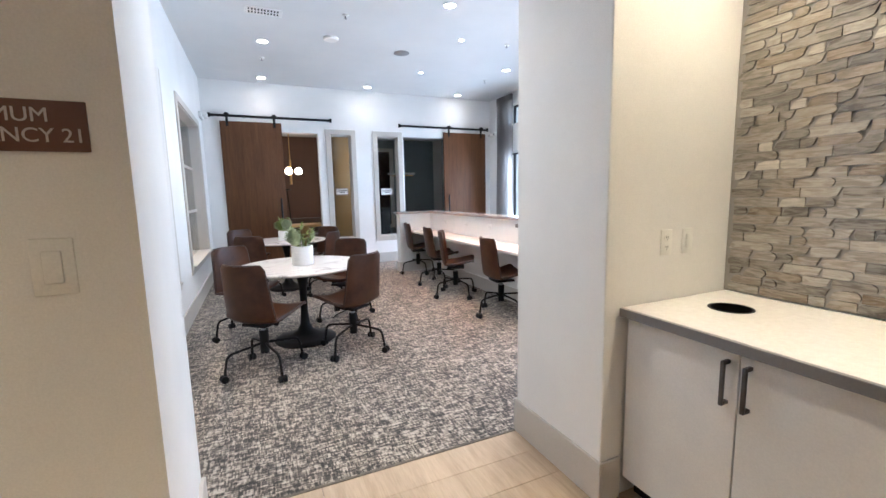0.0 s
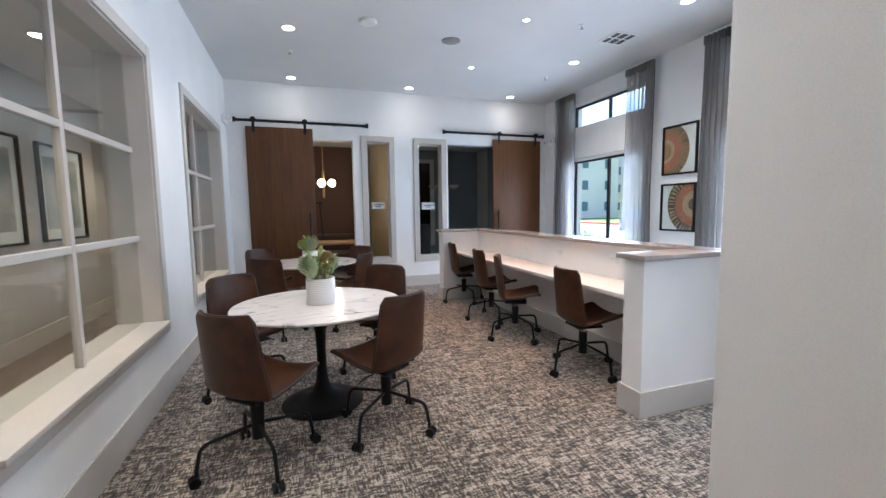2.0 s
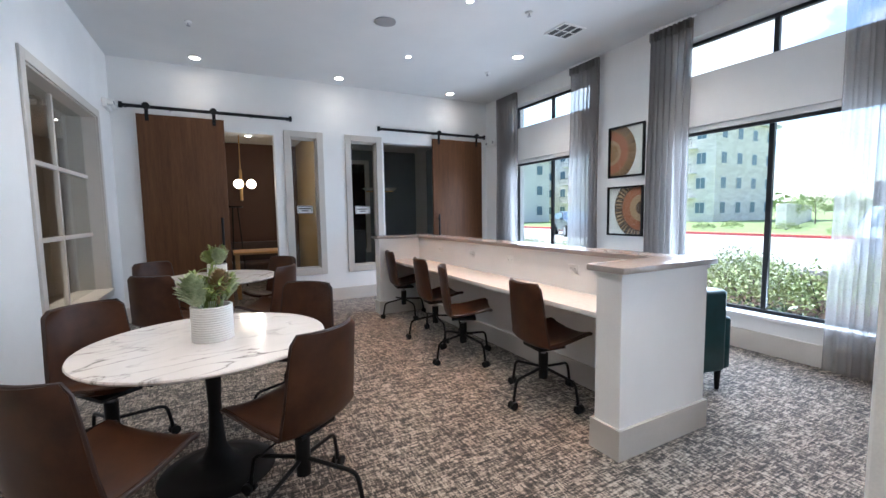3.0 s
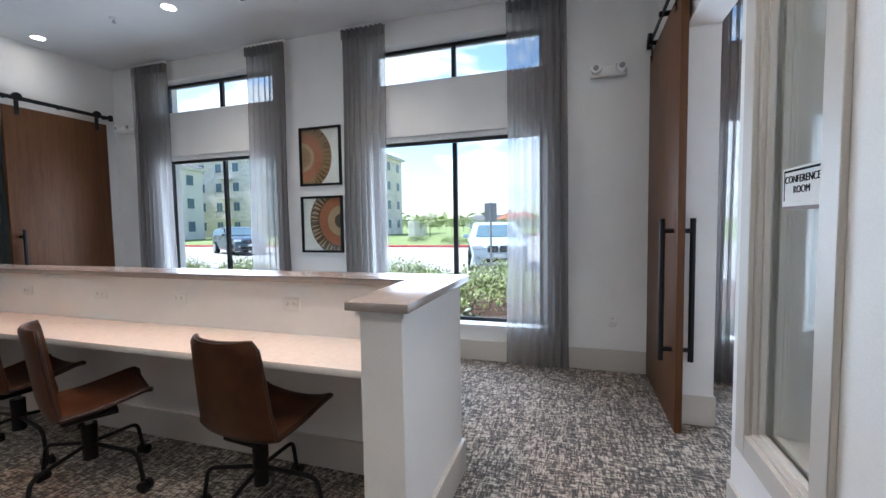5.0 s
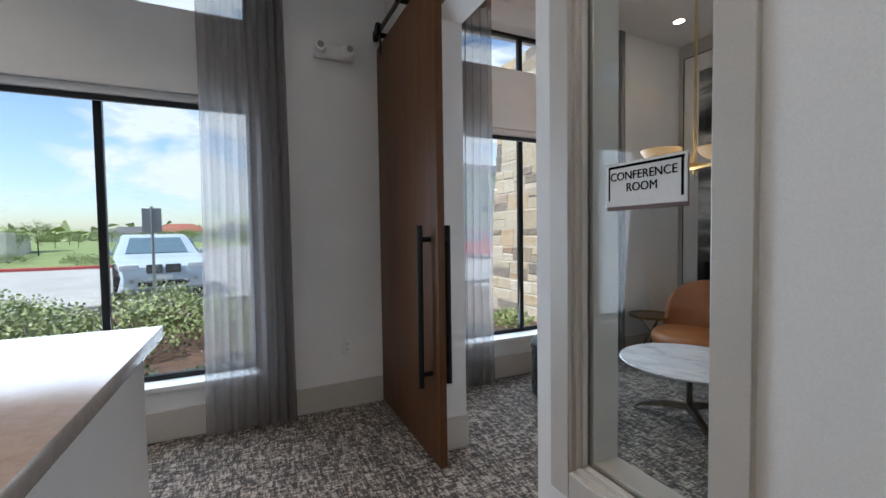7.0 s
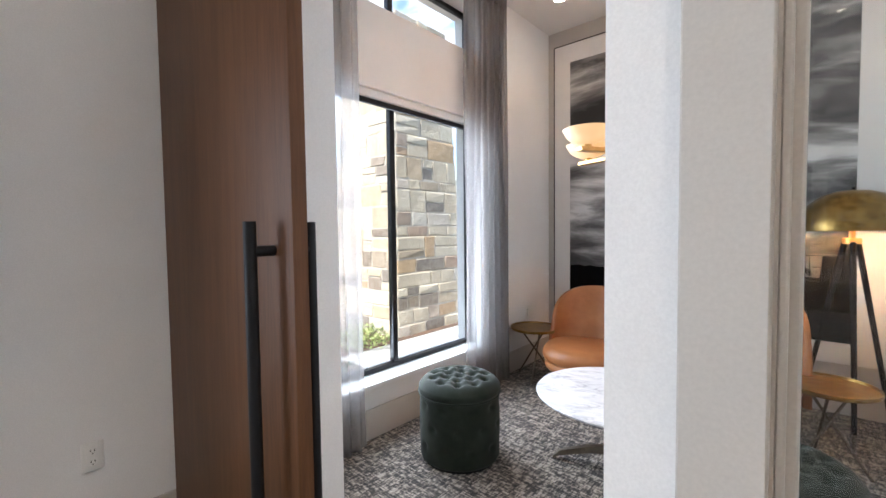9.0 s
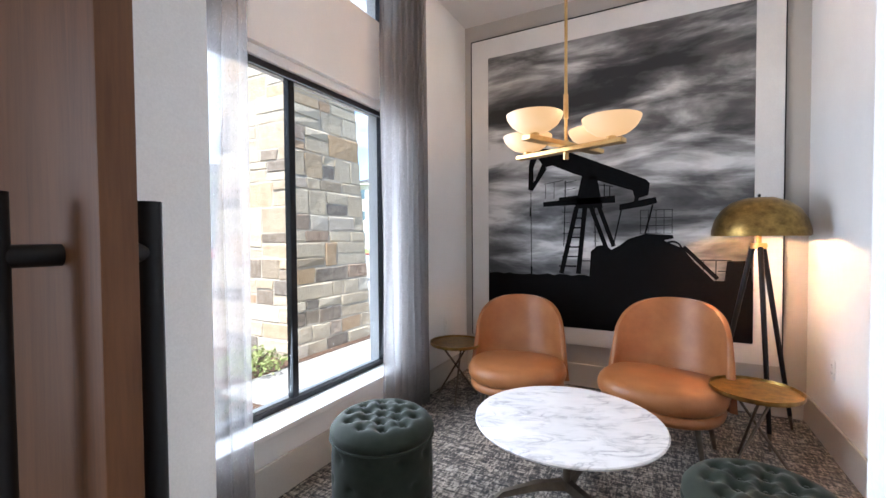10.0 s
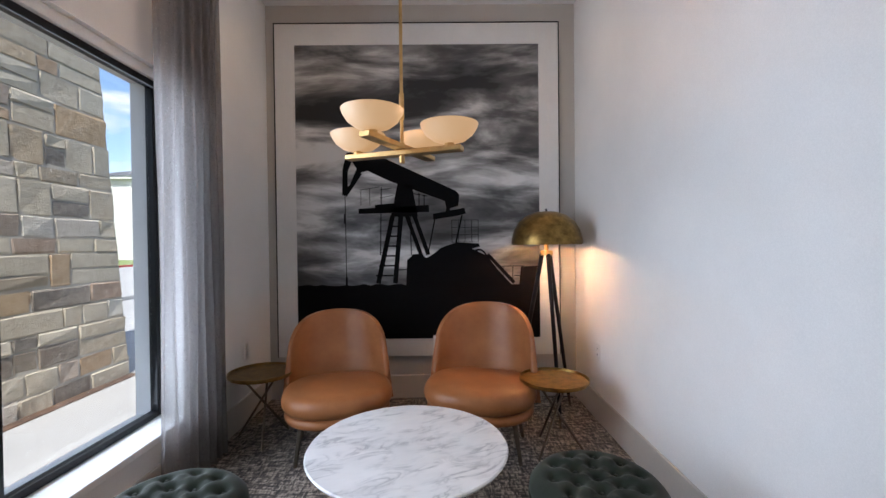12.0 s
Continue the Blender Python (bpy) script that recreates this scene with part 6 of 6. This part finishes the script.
# ---- buildings ----
def apartment(x0, x1, y0, y1, storeys, wall_mat, label, seed, face_x=True):
    b = thing("apartment_building", label, "building", pose(0, 0, G), "apartment buildings")
    hgt = storeys * 3.1
    part("wall_block", box(B(), x0, x1, y0, y1, 0, hgt), wall_mat, b)
    bm = B()
    box(bm, x0 - 0.5, x1 + 0.5, y0 - 0.5, y1 + 0.5, hgt, hgt + 0.35)
    part("eaves", bm, STUCCO, b)
    bm = B()
    lp = [[Vector((x0 - 0.6 + d, y0 - 0.6 + d, hgt + 0.35 + z)), Vector((x1 + 0.6 - d, y0 - 0.6 + d, hgt + 0.35 + z)), Vector((x1 + 0.6 - d, y1 + 0.6 - d, hgt + 0.35 + z)), Vector((x0 - 0.6 + d, y1 + 0.6 - d, hgt + 0.35 + z))] for d, z in ((0, 0), (min(x1 - x0, y1 - y0) * 0.42, 2.2))]
    part("roof", rings(bm, lp), ROOF, b)
    n = max(2, int((y1 - y0) / 3.2))
    for st_ in range(storeys):
        z = st_ * 3.1 + 1.0
        for k in range(n):
            y = y0 + (k + 0.5) * (y1 - y0) / n
            w = part("window", box(B(), x0 - 0.04, x0 + 0.02, y - 0.65, y + 0.65, z, z + 1.5), STUCCO, b)
            part("pane", box(B(), x0 - 0.06, x0 - 0.041, y - 0.56, y - 0.03, z + 0.08, z + 1.42), FARGLASS, w)
            part("pane", box(B(), x0 - 0.06, x0 - 0.041, y + 0.03, y + 0.56, z + 0.08, z + 1.42), FARGLASS, w)
        m_ = max(2, int((x1 - x0) / 3.4))
        for k in range(m_):
            x = x0 + (k + 0.5) * (x1 - x0) / m_
            for yy, s in ((y0, -1), (y1, 1)):
                a, c = sorted((yy - 0.02 * s, yy + 0.04 * s))
                w = part("window", box(B(), x - 0.6, x + 0.6, a, c, z, z + 1.5), STUCCO, b)
                a, c = sorted((yy + 0.041 * s, yy + 0.06 * s))
                part("pane", box(B(), x - 0.52, x + 0.52, a, c, z + 0.08, z + 1.42), FARGLASS, w)
    if seed:
        rng = random.Random(seed)
        for st_ in range(1, storeys):
            for k in range(0, n, 2):
                y = y0 + (k + 1.0) * (y1 - y0) / n
                bc = part("balcony", box(B(), x0 - 1.3, x0 - 0.01, y - 1.2, y + 1.2, st_ * 3.1 - 0.12, st_ * 3.1), STUCCO, b)
                bm = B()
                box(bm, x0 - 1.3, x0 - 1.26, y - 1.2, y + 1.2, st_ * 3.1 + 1.0, st_ * 3.1 + 1.05)
                for q in range(9):
                    yq = y - 1.18 + q * 0.295
                    box(bm, x0 - 1.29, x0 - 1.27, yq - 0.01, yq + 0.01, st_ * 3.1, st_ * 3.1 + 1.0)
                part("railing", bm, BRONZE, bc)
    return b


apartment(54, 68, 31.5, 66, 4, STONEFAR, "four-storey limestone apartment building across the drive", 3)
apartment(34, 46, 52, 100, 3, STUCCO, "three-storey white apartment building beyond the drive", 5)
apartment(24, 44, -62, -46, 3, STUCCO, "three-storey white apartment building past the fence", 7)
apartment(52, 66, -46, -18, 3, STUCCO, "three-storey pale apartment building beyond the side drive", 9)
for x, y, w in ((150, 22, 14), (165, 5, 16), (185, 40, 18), (172, -12, 14)):
    h_ = thing("house", "low distant house with a hipped roof", "house", pose(x, y, G), "distant houses")
    part("wall_block", box(B(), -5, 5, -w / 2, w / 2, 0, 3), STUCCO, h_)
    part("roof", rings(B(), [[Vector((sx * (5.6 - d), sy * (w / 2 + 0.6 - d), z)) for sx, sy in ((-1, -1), (1, -1), (1, 1), (-1, 1))] for d, z in ((0, 3), (4.6, 5.4))]), REDROOF if y == 22 else ROOF, h_)
    part("window", box(B(), -5.05, -4.98, -1, 1, 1, 2.2), FARGLASS, h_)

# fence with stone posts along the far lawn
fn = thing("fence", "stone-posted dark metal fence across the drive", "fence", pose(0, 0, G))
for k in range(9):
    x, y = 38 + 3.2 * k, 17.5 + 1.05 * k
    part("post", box(B(), x - 0.35, x + 0.35, y - 0.35, y + 0.35, 0, 1.9, 0.03, 1), STONEFAR, fn, "stone post")
    if k < 8:
        bm = B()
        for z in (0.3, 1.5):
            tube(bm, [(x, y, z), (x + 3.2, y + 1.05, z)], 0.03, 4)
        for q in range(1, 16):
            cyl(bm, (x + 0.2 * q, y + 0.0656 * q, 0.15), (x + 0.2 * q, y + 0.0656 * q, 1.6), 0.012, n=4)
        part("metal_panel", bm, BRONZE, fn, "dark metal fence panel")
f2 = thing("fence", "dark metal fence with white posts beyond the plaza", "fence", pose(0, 0, G))
for k in range(7):
    x = 8 + 2.4 * k
    part("post", box(B(), x - 0.06, x + 0.06, -24.06, -23.94, 0, 1.6), STUCCO, f2)
    if k < 6:
        bm = B()
        for z in (0.2, 0.75, 1.4):
            box(bm, x + 0.06, x + 2.34, -24.02, -23.98, z, z + 0.05)
        for q in range(1, 20):
            box(bm, x + 0.12 * q - 0.008, x + 0.12 * q + 0.008, -24.01, -23.99, 0.2, 1.4)
        part("metal_panel", bm, BRONZE, f2)

# road sign on a post
rs = thing("road_sign", "grey back of a road sign on a thin post", "sign", pose(10.9, 4.55, G))
part("post", cyl(B(), (0, 0, 0), (0, 0, 2.05), 0.025, n=10), ALU, rs)
part("panel", box(B(), -0.015, 0.0, -0.15, 0.15, 1.58, 2.02, 0.004, 1), ALU, rs, "blank grey panel")


# ---- parked car ----
def car(m, paint, label):
    c = thing("parked_car", label, "car", m, "parked cars")
    side = [(-2.28, 0.32), (-2.33, 0.55), (-2.25, 0.80), (-2.05, 0.93), (-1.5, 1.0), (-1.0, 1.06), (-0.28, 1.50), (0.05, 1.57), (1.3, 1.55), (1.75, 1.48), (2.18, 1.05), (2.28, 0.8), (2.27, 0.4), (2.1, 0.28), (-2.1, 0.24)]
    belt = 1.02
    loops = []
    for f, wd in ((-1, 1.0), (-0.94, 1.0), (-0.5, 1.0), (0, 1.0), (0.5, 1.0), (0.94, 1.0), (1, 1.0)):
        lp = []
        for x, z in side:
            hw_ = 0.92 - (0.19 * max(0, (z - belt)) / 0.54 if z > belt else 0) - 0.10 * max(0, (abs(x) - 1.7) / 0.6) ** 2
            k = 1 - (0.03 if abs(f) == 1 else 0)
            lp.append(Vector((x * k, f * hw_, 0.7 + (z - 0.7) * k)))
        loops.append(lp)
    part("body", rings(B(), loops), paint, c, "painted car body", 35)
    part("windscreen", slab(B(), [(-0.66, 0), (0.68, 0), (0.56, 0.74), (-0.56, 0.74)], 0, 0.012, Matrix.Translation((-0.97, 0, 1.085)) @ Matrix(((0, 0.853, -0.521, 0), (1, 0, 0, 0), (0, 0.521, 0.853, 0), (0, 0, 0, 1)))), FARGLASS, c, "dark windscreen", 0)
    for s in (-1, 1):
        part("side_glass", slab(B(), [(-0.85, 0.0), (1.85, 0.0), (1.55, 0.38), (-0.25, 0.38)], 0, 0.012, Matrix.Translation((0, s * 0.915, 1.08)) @ Matrix(((1, 0, 0, 0), (0, -0.28 * s, s, 0), (0, 1, 0, 0), (0, 0, 0, 1)))), FARGLASS, c, "dark side glass", 0)
        part("headlight", box(B(), -2.27, -2.12, *sorted((s * 0.48, s * 0.84)), 0.74, 0.88, 0.03, 2), OPALOFF, c, "clear headlight")
        part("mirror", box(B(), -0.92, -0.76, *sorted((s * 0.93, s * 1.10)), 1.05, 1.19, 0.03, 2), paint, c)
        part("fog_light", cyl(B(), (-2.335, s * 0.62, 0.50), (-2.28, s * 0.62, 0.50), 0.05, n=14), ALU, c)
        g = part("grille", box(B(), -2.34, -2.25, *sorted((s * 0.03, s * 0.34)), 0.66, 0.86, 0.02, 2), BLACK, c, "kidney-shaped black grille")
        for k in range(7):
            yy = s * (0.06 + 0.042 * k)
            part("grille_bar", box(B(), -2.352, -2.338, yy - 0.006, yy + 0.006, 0.68, 0.84), ALU, g)
        for x in (-1.42, 1.42):
            w = part("wheel", cyl(B(), (x, s * 0.70, 0.36), (x, s * 0.935, 0.36), 0.36, n=28), BLACK, c, "black tyre")
            part("rim", lathe(B(), [(0.0001, 0), (0.24, 0), (0.25, 0.012), (0.22, 0.02), (0.06, 0.008), (0.0001, 0.012)], 20), ALU, w).matrix_basis = Matrix.Translation((x, s * 0.934, 0.36)) @ Matrix.Rotation(radians(-90 * s), 4, "X")
    part("lower_intake", box(B(), -2.345, -2.26, -0.5, 0.5, 0.36, 0.48, 0.02, 2), BLACK, c)
    part("number_plate", box(B(), -2.352, -2.33, -0.16, 0.16, 0.52, 0.62, 0.004, 1), PAPER, c)
    return c


CARPAINT = plain("pale_car_paint", (0.44, 0.51, 0.57), 0.3, coat=0.8, relief=0)
DARKPAINT = plain("dark_car_paint", (0.03, 0.045, 0.06), 0.25, coat=0.8, relief=0)
REDPAINT = plain("red_car_paint", (0.30, 0.02, 0.03), 0.25, coat=0.8, relief=0)
car(pose(15.6, 5.35, G, 0, 0, 14), CARPAINT, "silver-blue sport utility car parked facing the windows")
car(pose(20.5, 21.5, G, 0, 0, 60), DARKPAINT, "dark blue car parked by the drive")
car(pose(23, -9.5, G, 0, 0, 30), REDPAINT, "red car parked on the drive")


# ---- drifting clouds far away ----
def cloud_material():
    m, nt, p = blank("cloud_veil")
    nt.nodes.remove(p)
    e, t, mx = (nt.nodes.new(k) for k in ("ShaderNodeEmission", "ShaderNodeBsdfTransparent", "ShaderNodeMixShader"))
    e.inputs[0].default_value, e.inputs[1].default_value = (0.93, 0.96, 1, 1), 0.8
    n = noise_tex(nt, (0.003, 0.0030, 0.0075), 7, 0.55, "pos", 0.3)
    nt.links.new(ramp(nt, n, [(0.44, (0, 0, 0)), (0.56, (1, 1, 1))]), mx.inputs[0])
    nt.links.new(t.outputs[0], mx.inputs[1])
    nt.links.new(e.outputs[0], mx.inputs[2])
    nt.links.new(mx.outputs[0], nt.nodes["Material Output"].inputs[0])
    return m


solid("backdrop_clouds", sheet(B(), lambda u, v: Vector((1400 * math.cos((u - 0.5) * 3.0), 1400 * math.sin((u - 0.5) * 3.0), 10 + 900 * v)), 60, 12), cloud_material(), "white summer clouds", "sky", smooth=60)


# ================= pieces of walls and floors =================
def shared(name, bm, material, smooth=0):
    return mesh_of(name, bm, material, smooth)


def piece(name, me, parent, m):
    o = new(name, me)
    o.parent = parent
    o.matrix_basis = m
    return o


# mosaic tiles on the wall over the counter
def tile_material():
    m, nt, p = blank("pearl_shell_tile")
    oi = nt.nodes.new("ShaderNodeObjectInfo")
    base = ramp(nt, oi.outputs["Random"], [(0.0, (0.10, 0.09, 0.075)), (0.2, (0.19, 0.165, 0.135)), (0.45, (0.30, 0.265, 0.215)), (0.68, (0.42, 0.38, 0.32)), (0.84, (0.20, 0.145, 0.09)), (1.0, (0.66, 0.62, 0.55))])
    sw_ = noise_tex(nt, (10, 9, 55), 5, 0.6, "pos", 1.4)
    nt.links.new(mixc(nt, 0.30, base, ramp(nt, sw_, [(0.38, (0.07, 0.06, 0.05)), (0.60, (0.60, 0.57, 0.52))])), p.inputs["Base Color"])
    p.inputs["Roughness"].default_value = 0.16
    p.inputs["Coat Weight"].default_value = 0.3
    return m


TILE = tile_material()
backsplash = solid("wall_tile_grout", box(B(), 2.150, 2.160, -1.2, 1.27, 0.9, 3.0), plain("grey_grout", (0.30, 0.285, 0.26), 0.9), "grout bed of the mosaic wall", "wall")
TH = 0.041


def tile_mesh(L, left, right):
    """A long tile with straight or rounded ends, looking to -x."""
    h = TH - 0.003
    pts = []
    if right == "round":
        pts += [(L / 2 - h / 2 + h / 2 * math.cos(a), h / 2 * math.sin(a)) for a in np.linspace(-math.pi / 2, math.pi / 2, 7)]
    elif right == "swoop":
        pts += [(L / 2 - h, -h / 2), (L / 2 - h * 0.35, -h * 0.3), (L / 2, h / 2)]
    else:
        pts += [(L / 2, -h / 2), (L / 2, h / 2)]
    if left == "round":
        pts += [(-L / 2 + h / 2 + h / 2 * math.cos(a), h / 2 * math.sin(a)) for a in np.linspace(math.pi / 2, 3 * math.pi / 2, 7)]
    elif left == "swoop":
        pts += [(-L / 2 + h, h / 2), (-L / 2 + h * 0.35, h * 0.3), (-L / 2, -h / 2)]
    else:
        pts += [(-L / 2, h / 2), (-L / 2, -h / 2)]
    return shared("tile", slab(B(), pts, 0, 0.006), TILE)


kinds = [(L, a, b, tile_mesh(L - 0.003, a, b)) for L in (0.06, 0.10, 0.14, 0.19) for a, b in (("cut", "round"), ("round", "cut"), ("swoop", "cut"), ("cut", "swoop"), ("swoop", "round"))]
rng = random.Random(5)
for row in range(int((3.0 - 0.905) / TH)):
    z = 0.905 + TH * (row + 0.5)
    y = 1.268 - rng.uniform(0, 0.03)
    while y > 0.1:
        L, a, b, me = rng.choice(kinds)
        if y - L < 0.0:
            break
        piece("tile", me, backsplash, at(2.1495, y - L / 2, z, FACE_W) @ pose(0, 0, rng.uniform(0, 0.0012), rng.uniform(-0.5, 0.5), rng.uniform(-0.5, 0.5), 0))
        y -= L

# oak planks of the entry floor, laid along x
plank_bed = bpy.data.objects["floor_subfloor"]
lens = [(L, shared("plank", box(B(), -L / 2 + 0.001, L / 2 - 0.001, -0.0995, 0.0995, -0.012, 0.0, 0.0012, 1), PLANK)) for L in (1.2, 0.9, 1.5)]
rng = random.Random(9)
for row in range(25):
    y = 1.819 - 0.2 * row
    x = -2.4 - rng.uniform(0, 0.8)
    while x < 2.15:
        L, me = rng.choice(lens)
        x0, x1 = max(x, -2.4), min(x + L, 2.16)
        if x1 - x0 > 0.05:
            if x0 == x and x1 == x + L:
                piece("plank", me, plank_bed, pose(x + L / 2, y, 0))
            else:
                piece("plank", shared("plank", box(B(), x0 + 0.001, x1 - 0.001, -0.0995, 0.0995, -0.012, 0.0, 0.0012, 1), PLANK), plank_bed, pose(0, y, 0))
        x += L
solid("trim_carpet_edge", box(B(), -0.245, 1.34, SY - 0.004, SY + 0.012, -0.003, 0.004, 0.001, 1), PEWTER, "thin metal strip between planks and carpet", "trim")

# stone pillar by the walk: battered, with raised blocks in courses


def stone_material():
    m, nt, p = blank("rough_limestone_block")
    oi = nt.nodes.new("ShaderNodeObjectInfo")
    base = ramp(nt, oi.outputs["Random"], [(0.0, (0.10, 0.085, 0.08)), (0.10, (0.17, 0.12, 0.085)), (0.2, (0.42, 0.33, 0.22)), (0.45, (0.56, 0.49, 0.38)), (0.75, (0.47, 0.38, 0.27)), (0.86, (0.46, 0.29, 0.14)), (0.93, (0.28, 0.16, 0.10)), (1.0, (0.60, 0.56, 0.49))])
    n = noise_tex(nt, (14, 14, 14), 6, 0.65)
    f = noise_tex(nt, (70, 70, 70), 4, 0.6)
    nt.links.new(mixc(nt, 0.3, base, ramp(nt, n, [(0.3, (0.2, 0.17, 0.13)), (0.7, (0.6, 0.55, 0.46))])), p.inputs["Base Color"])
    p.inputs["Roughness"].default_value = 0.9
    bump(nt, p, math_node(nt, "ADD", n, math_node(nt, "MULTIPLY", f, 0.4)), 0.7, 0.02)
    return m


STONE = stone_material()
MORTAR = plain("pale_mortar", (0.44, 0.40, 0.34), 0.95, relief=0.4)
pillar = thing("stone_pillar", "tapered pillar of rough tan limestone blocks outside the window", "pillar", pose(0, 0, G))
PX0, PX1, PY0, PY1, PH, TAPER = 7.16, 8.75, -2.74, -1.24, 4.6, 0.045
core = rings(B(), [[Vector((x, y, z)) for x, y in ((PX0 + d, PY0 + d), (PX1 - d, PY0 + d), (PX1 - d, PY1 - d), (PX0 + d, PY1 - d))] for z, d in ((0.0, 0.0), (PH, TAPER * PH))])
part("mortar_core", core, MORTAR, pillar, "pale mortar core")


def block_mesh(w, h, seed):
    rng = random.Random(seed)
    bm = B()
    box(bm, -w / 2 + 0.010, w / 2 - 0.010, -h / 2 + 0.010, h / 2 - 0.010, -0.03, 0.012, 0.008, 1)
    for v in bm.verts:
        v.co += Vector((rng.uniform(-0.011, 0.011), rng.uniform(-0.011, 0.011), rng.uniform(-0.008, 0.006)))
    return shared("stone_block", bm, STONE)


def lay_block(face, d, c, zc, me):
    if face != 1:
        m = (at(PX0 + d, c, zc, FACE_W), None, at(c, PY1 - d, zc, FACE_N), at(c, PY0 + d, zc, FACE_S))[face]
        piece("stone_block", me, pillar, m)


blocks = {}
rng = random.Random(21)
for face in range(4):
    z = 0.0
    while z < PH - 0.1:
        h = rng.choice((0.15, 0.20, 0.26, 0.32))
        d = TAPER * (z + h / 2)
        lo, hi = (PY0 + d, PY1 - d) if face in (0, 1) else (PX0 + d, PX1 - d)
        a = lo
        while a < hi - 0.05:
            w = rng.choice((0.22, 0.32, 0.42, 0.52, 0.62))
            if hi - a - w < 0.17:
                w = round(hi - a, 2)
            c = a + w / 2
            split = rng.choice((0.4, 0.5, 0.6)) if h > 0.25 and rng.random() < 0.5 else 0
            for z0_, h_ in (((z, h),) if not split else ((z, h * split), (z + h * split, h * (1 - split)))):
                key = (w, round(h_, 3))
                if key not in blocks:
                    blocks[key] = [block_mesh(w, h_, len(blocks) * 3 + s) for s in range(2)]
                lay_block(face, d, c, z0_ + h_ / 2, rng.choice(blocks[key]))
            a += w
        z += h
solid("wall_outer_stone", box(B(), EX + 0.302, EX + 0.36, LY - 0.9, -0.47, G, 3.6), STONEFAR, "limestone clad outer wall beside the window", "wall")

# joints of the paved walk
slab_bed = bpy.data.objects["pavement_plaza"]
flag = shared("paving_slab", box(B(), -0.294, 0.294, -0.294, 0.294, 0.0, 0.012, 0.004, 1), CONCRETE)
for i in range(8):
    for j in range(16):
        piece("paving_slab", flag, slab_bed, pose(7.36 + 0.6 * i, -3.06 - 0.6 * j, G + 0.0255))
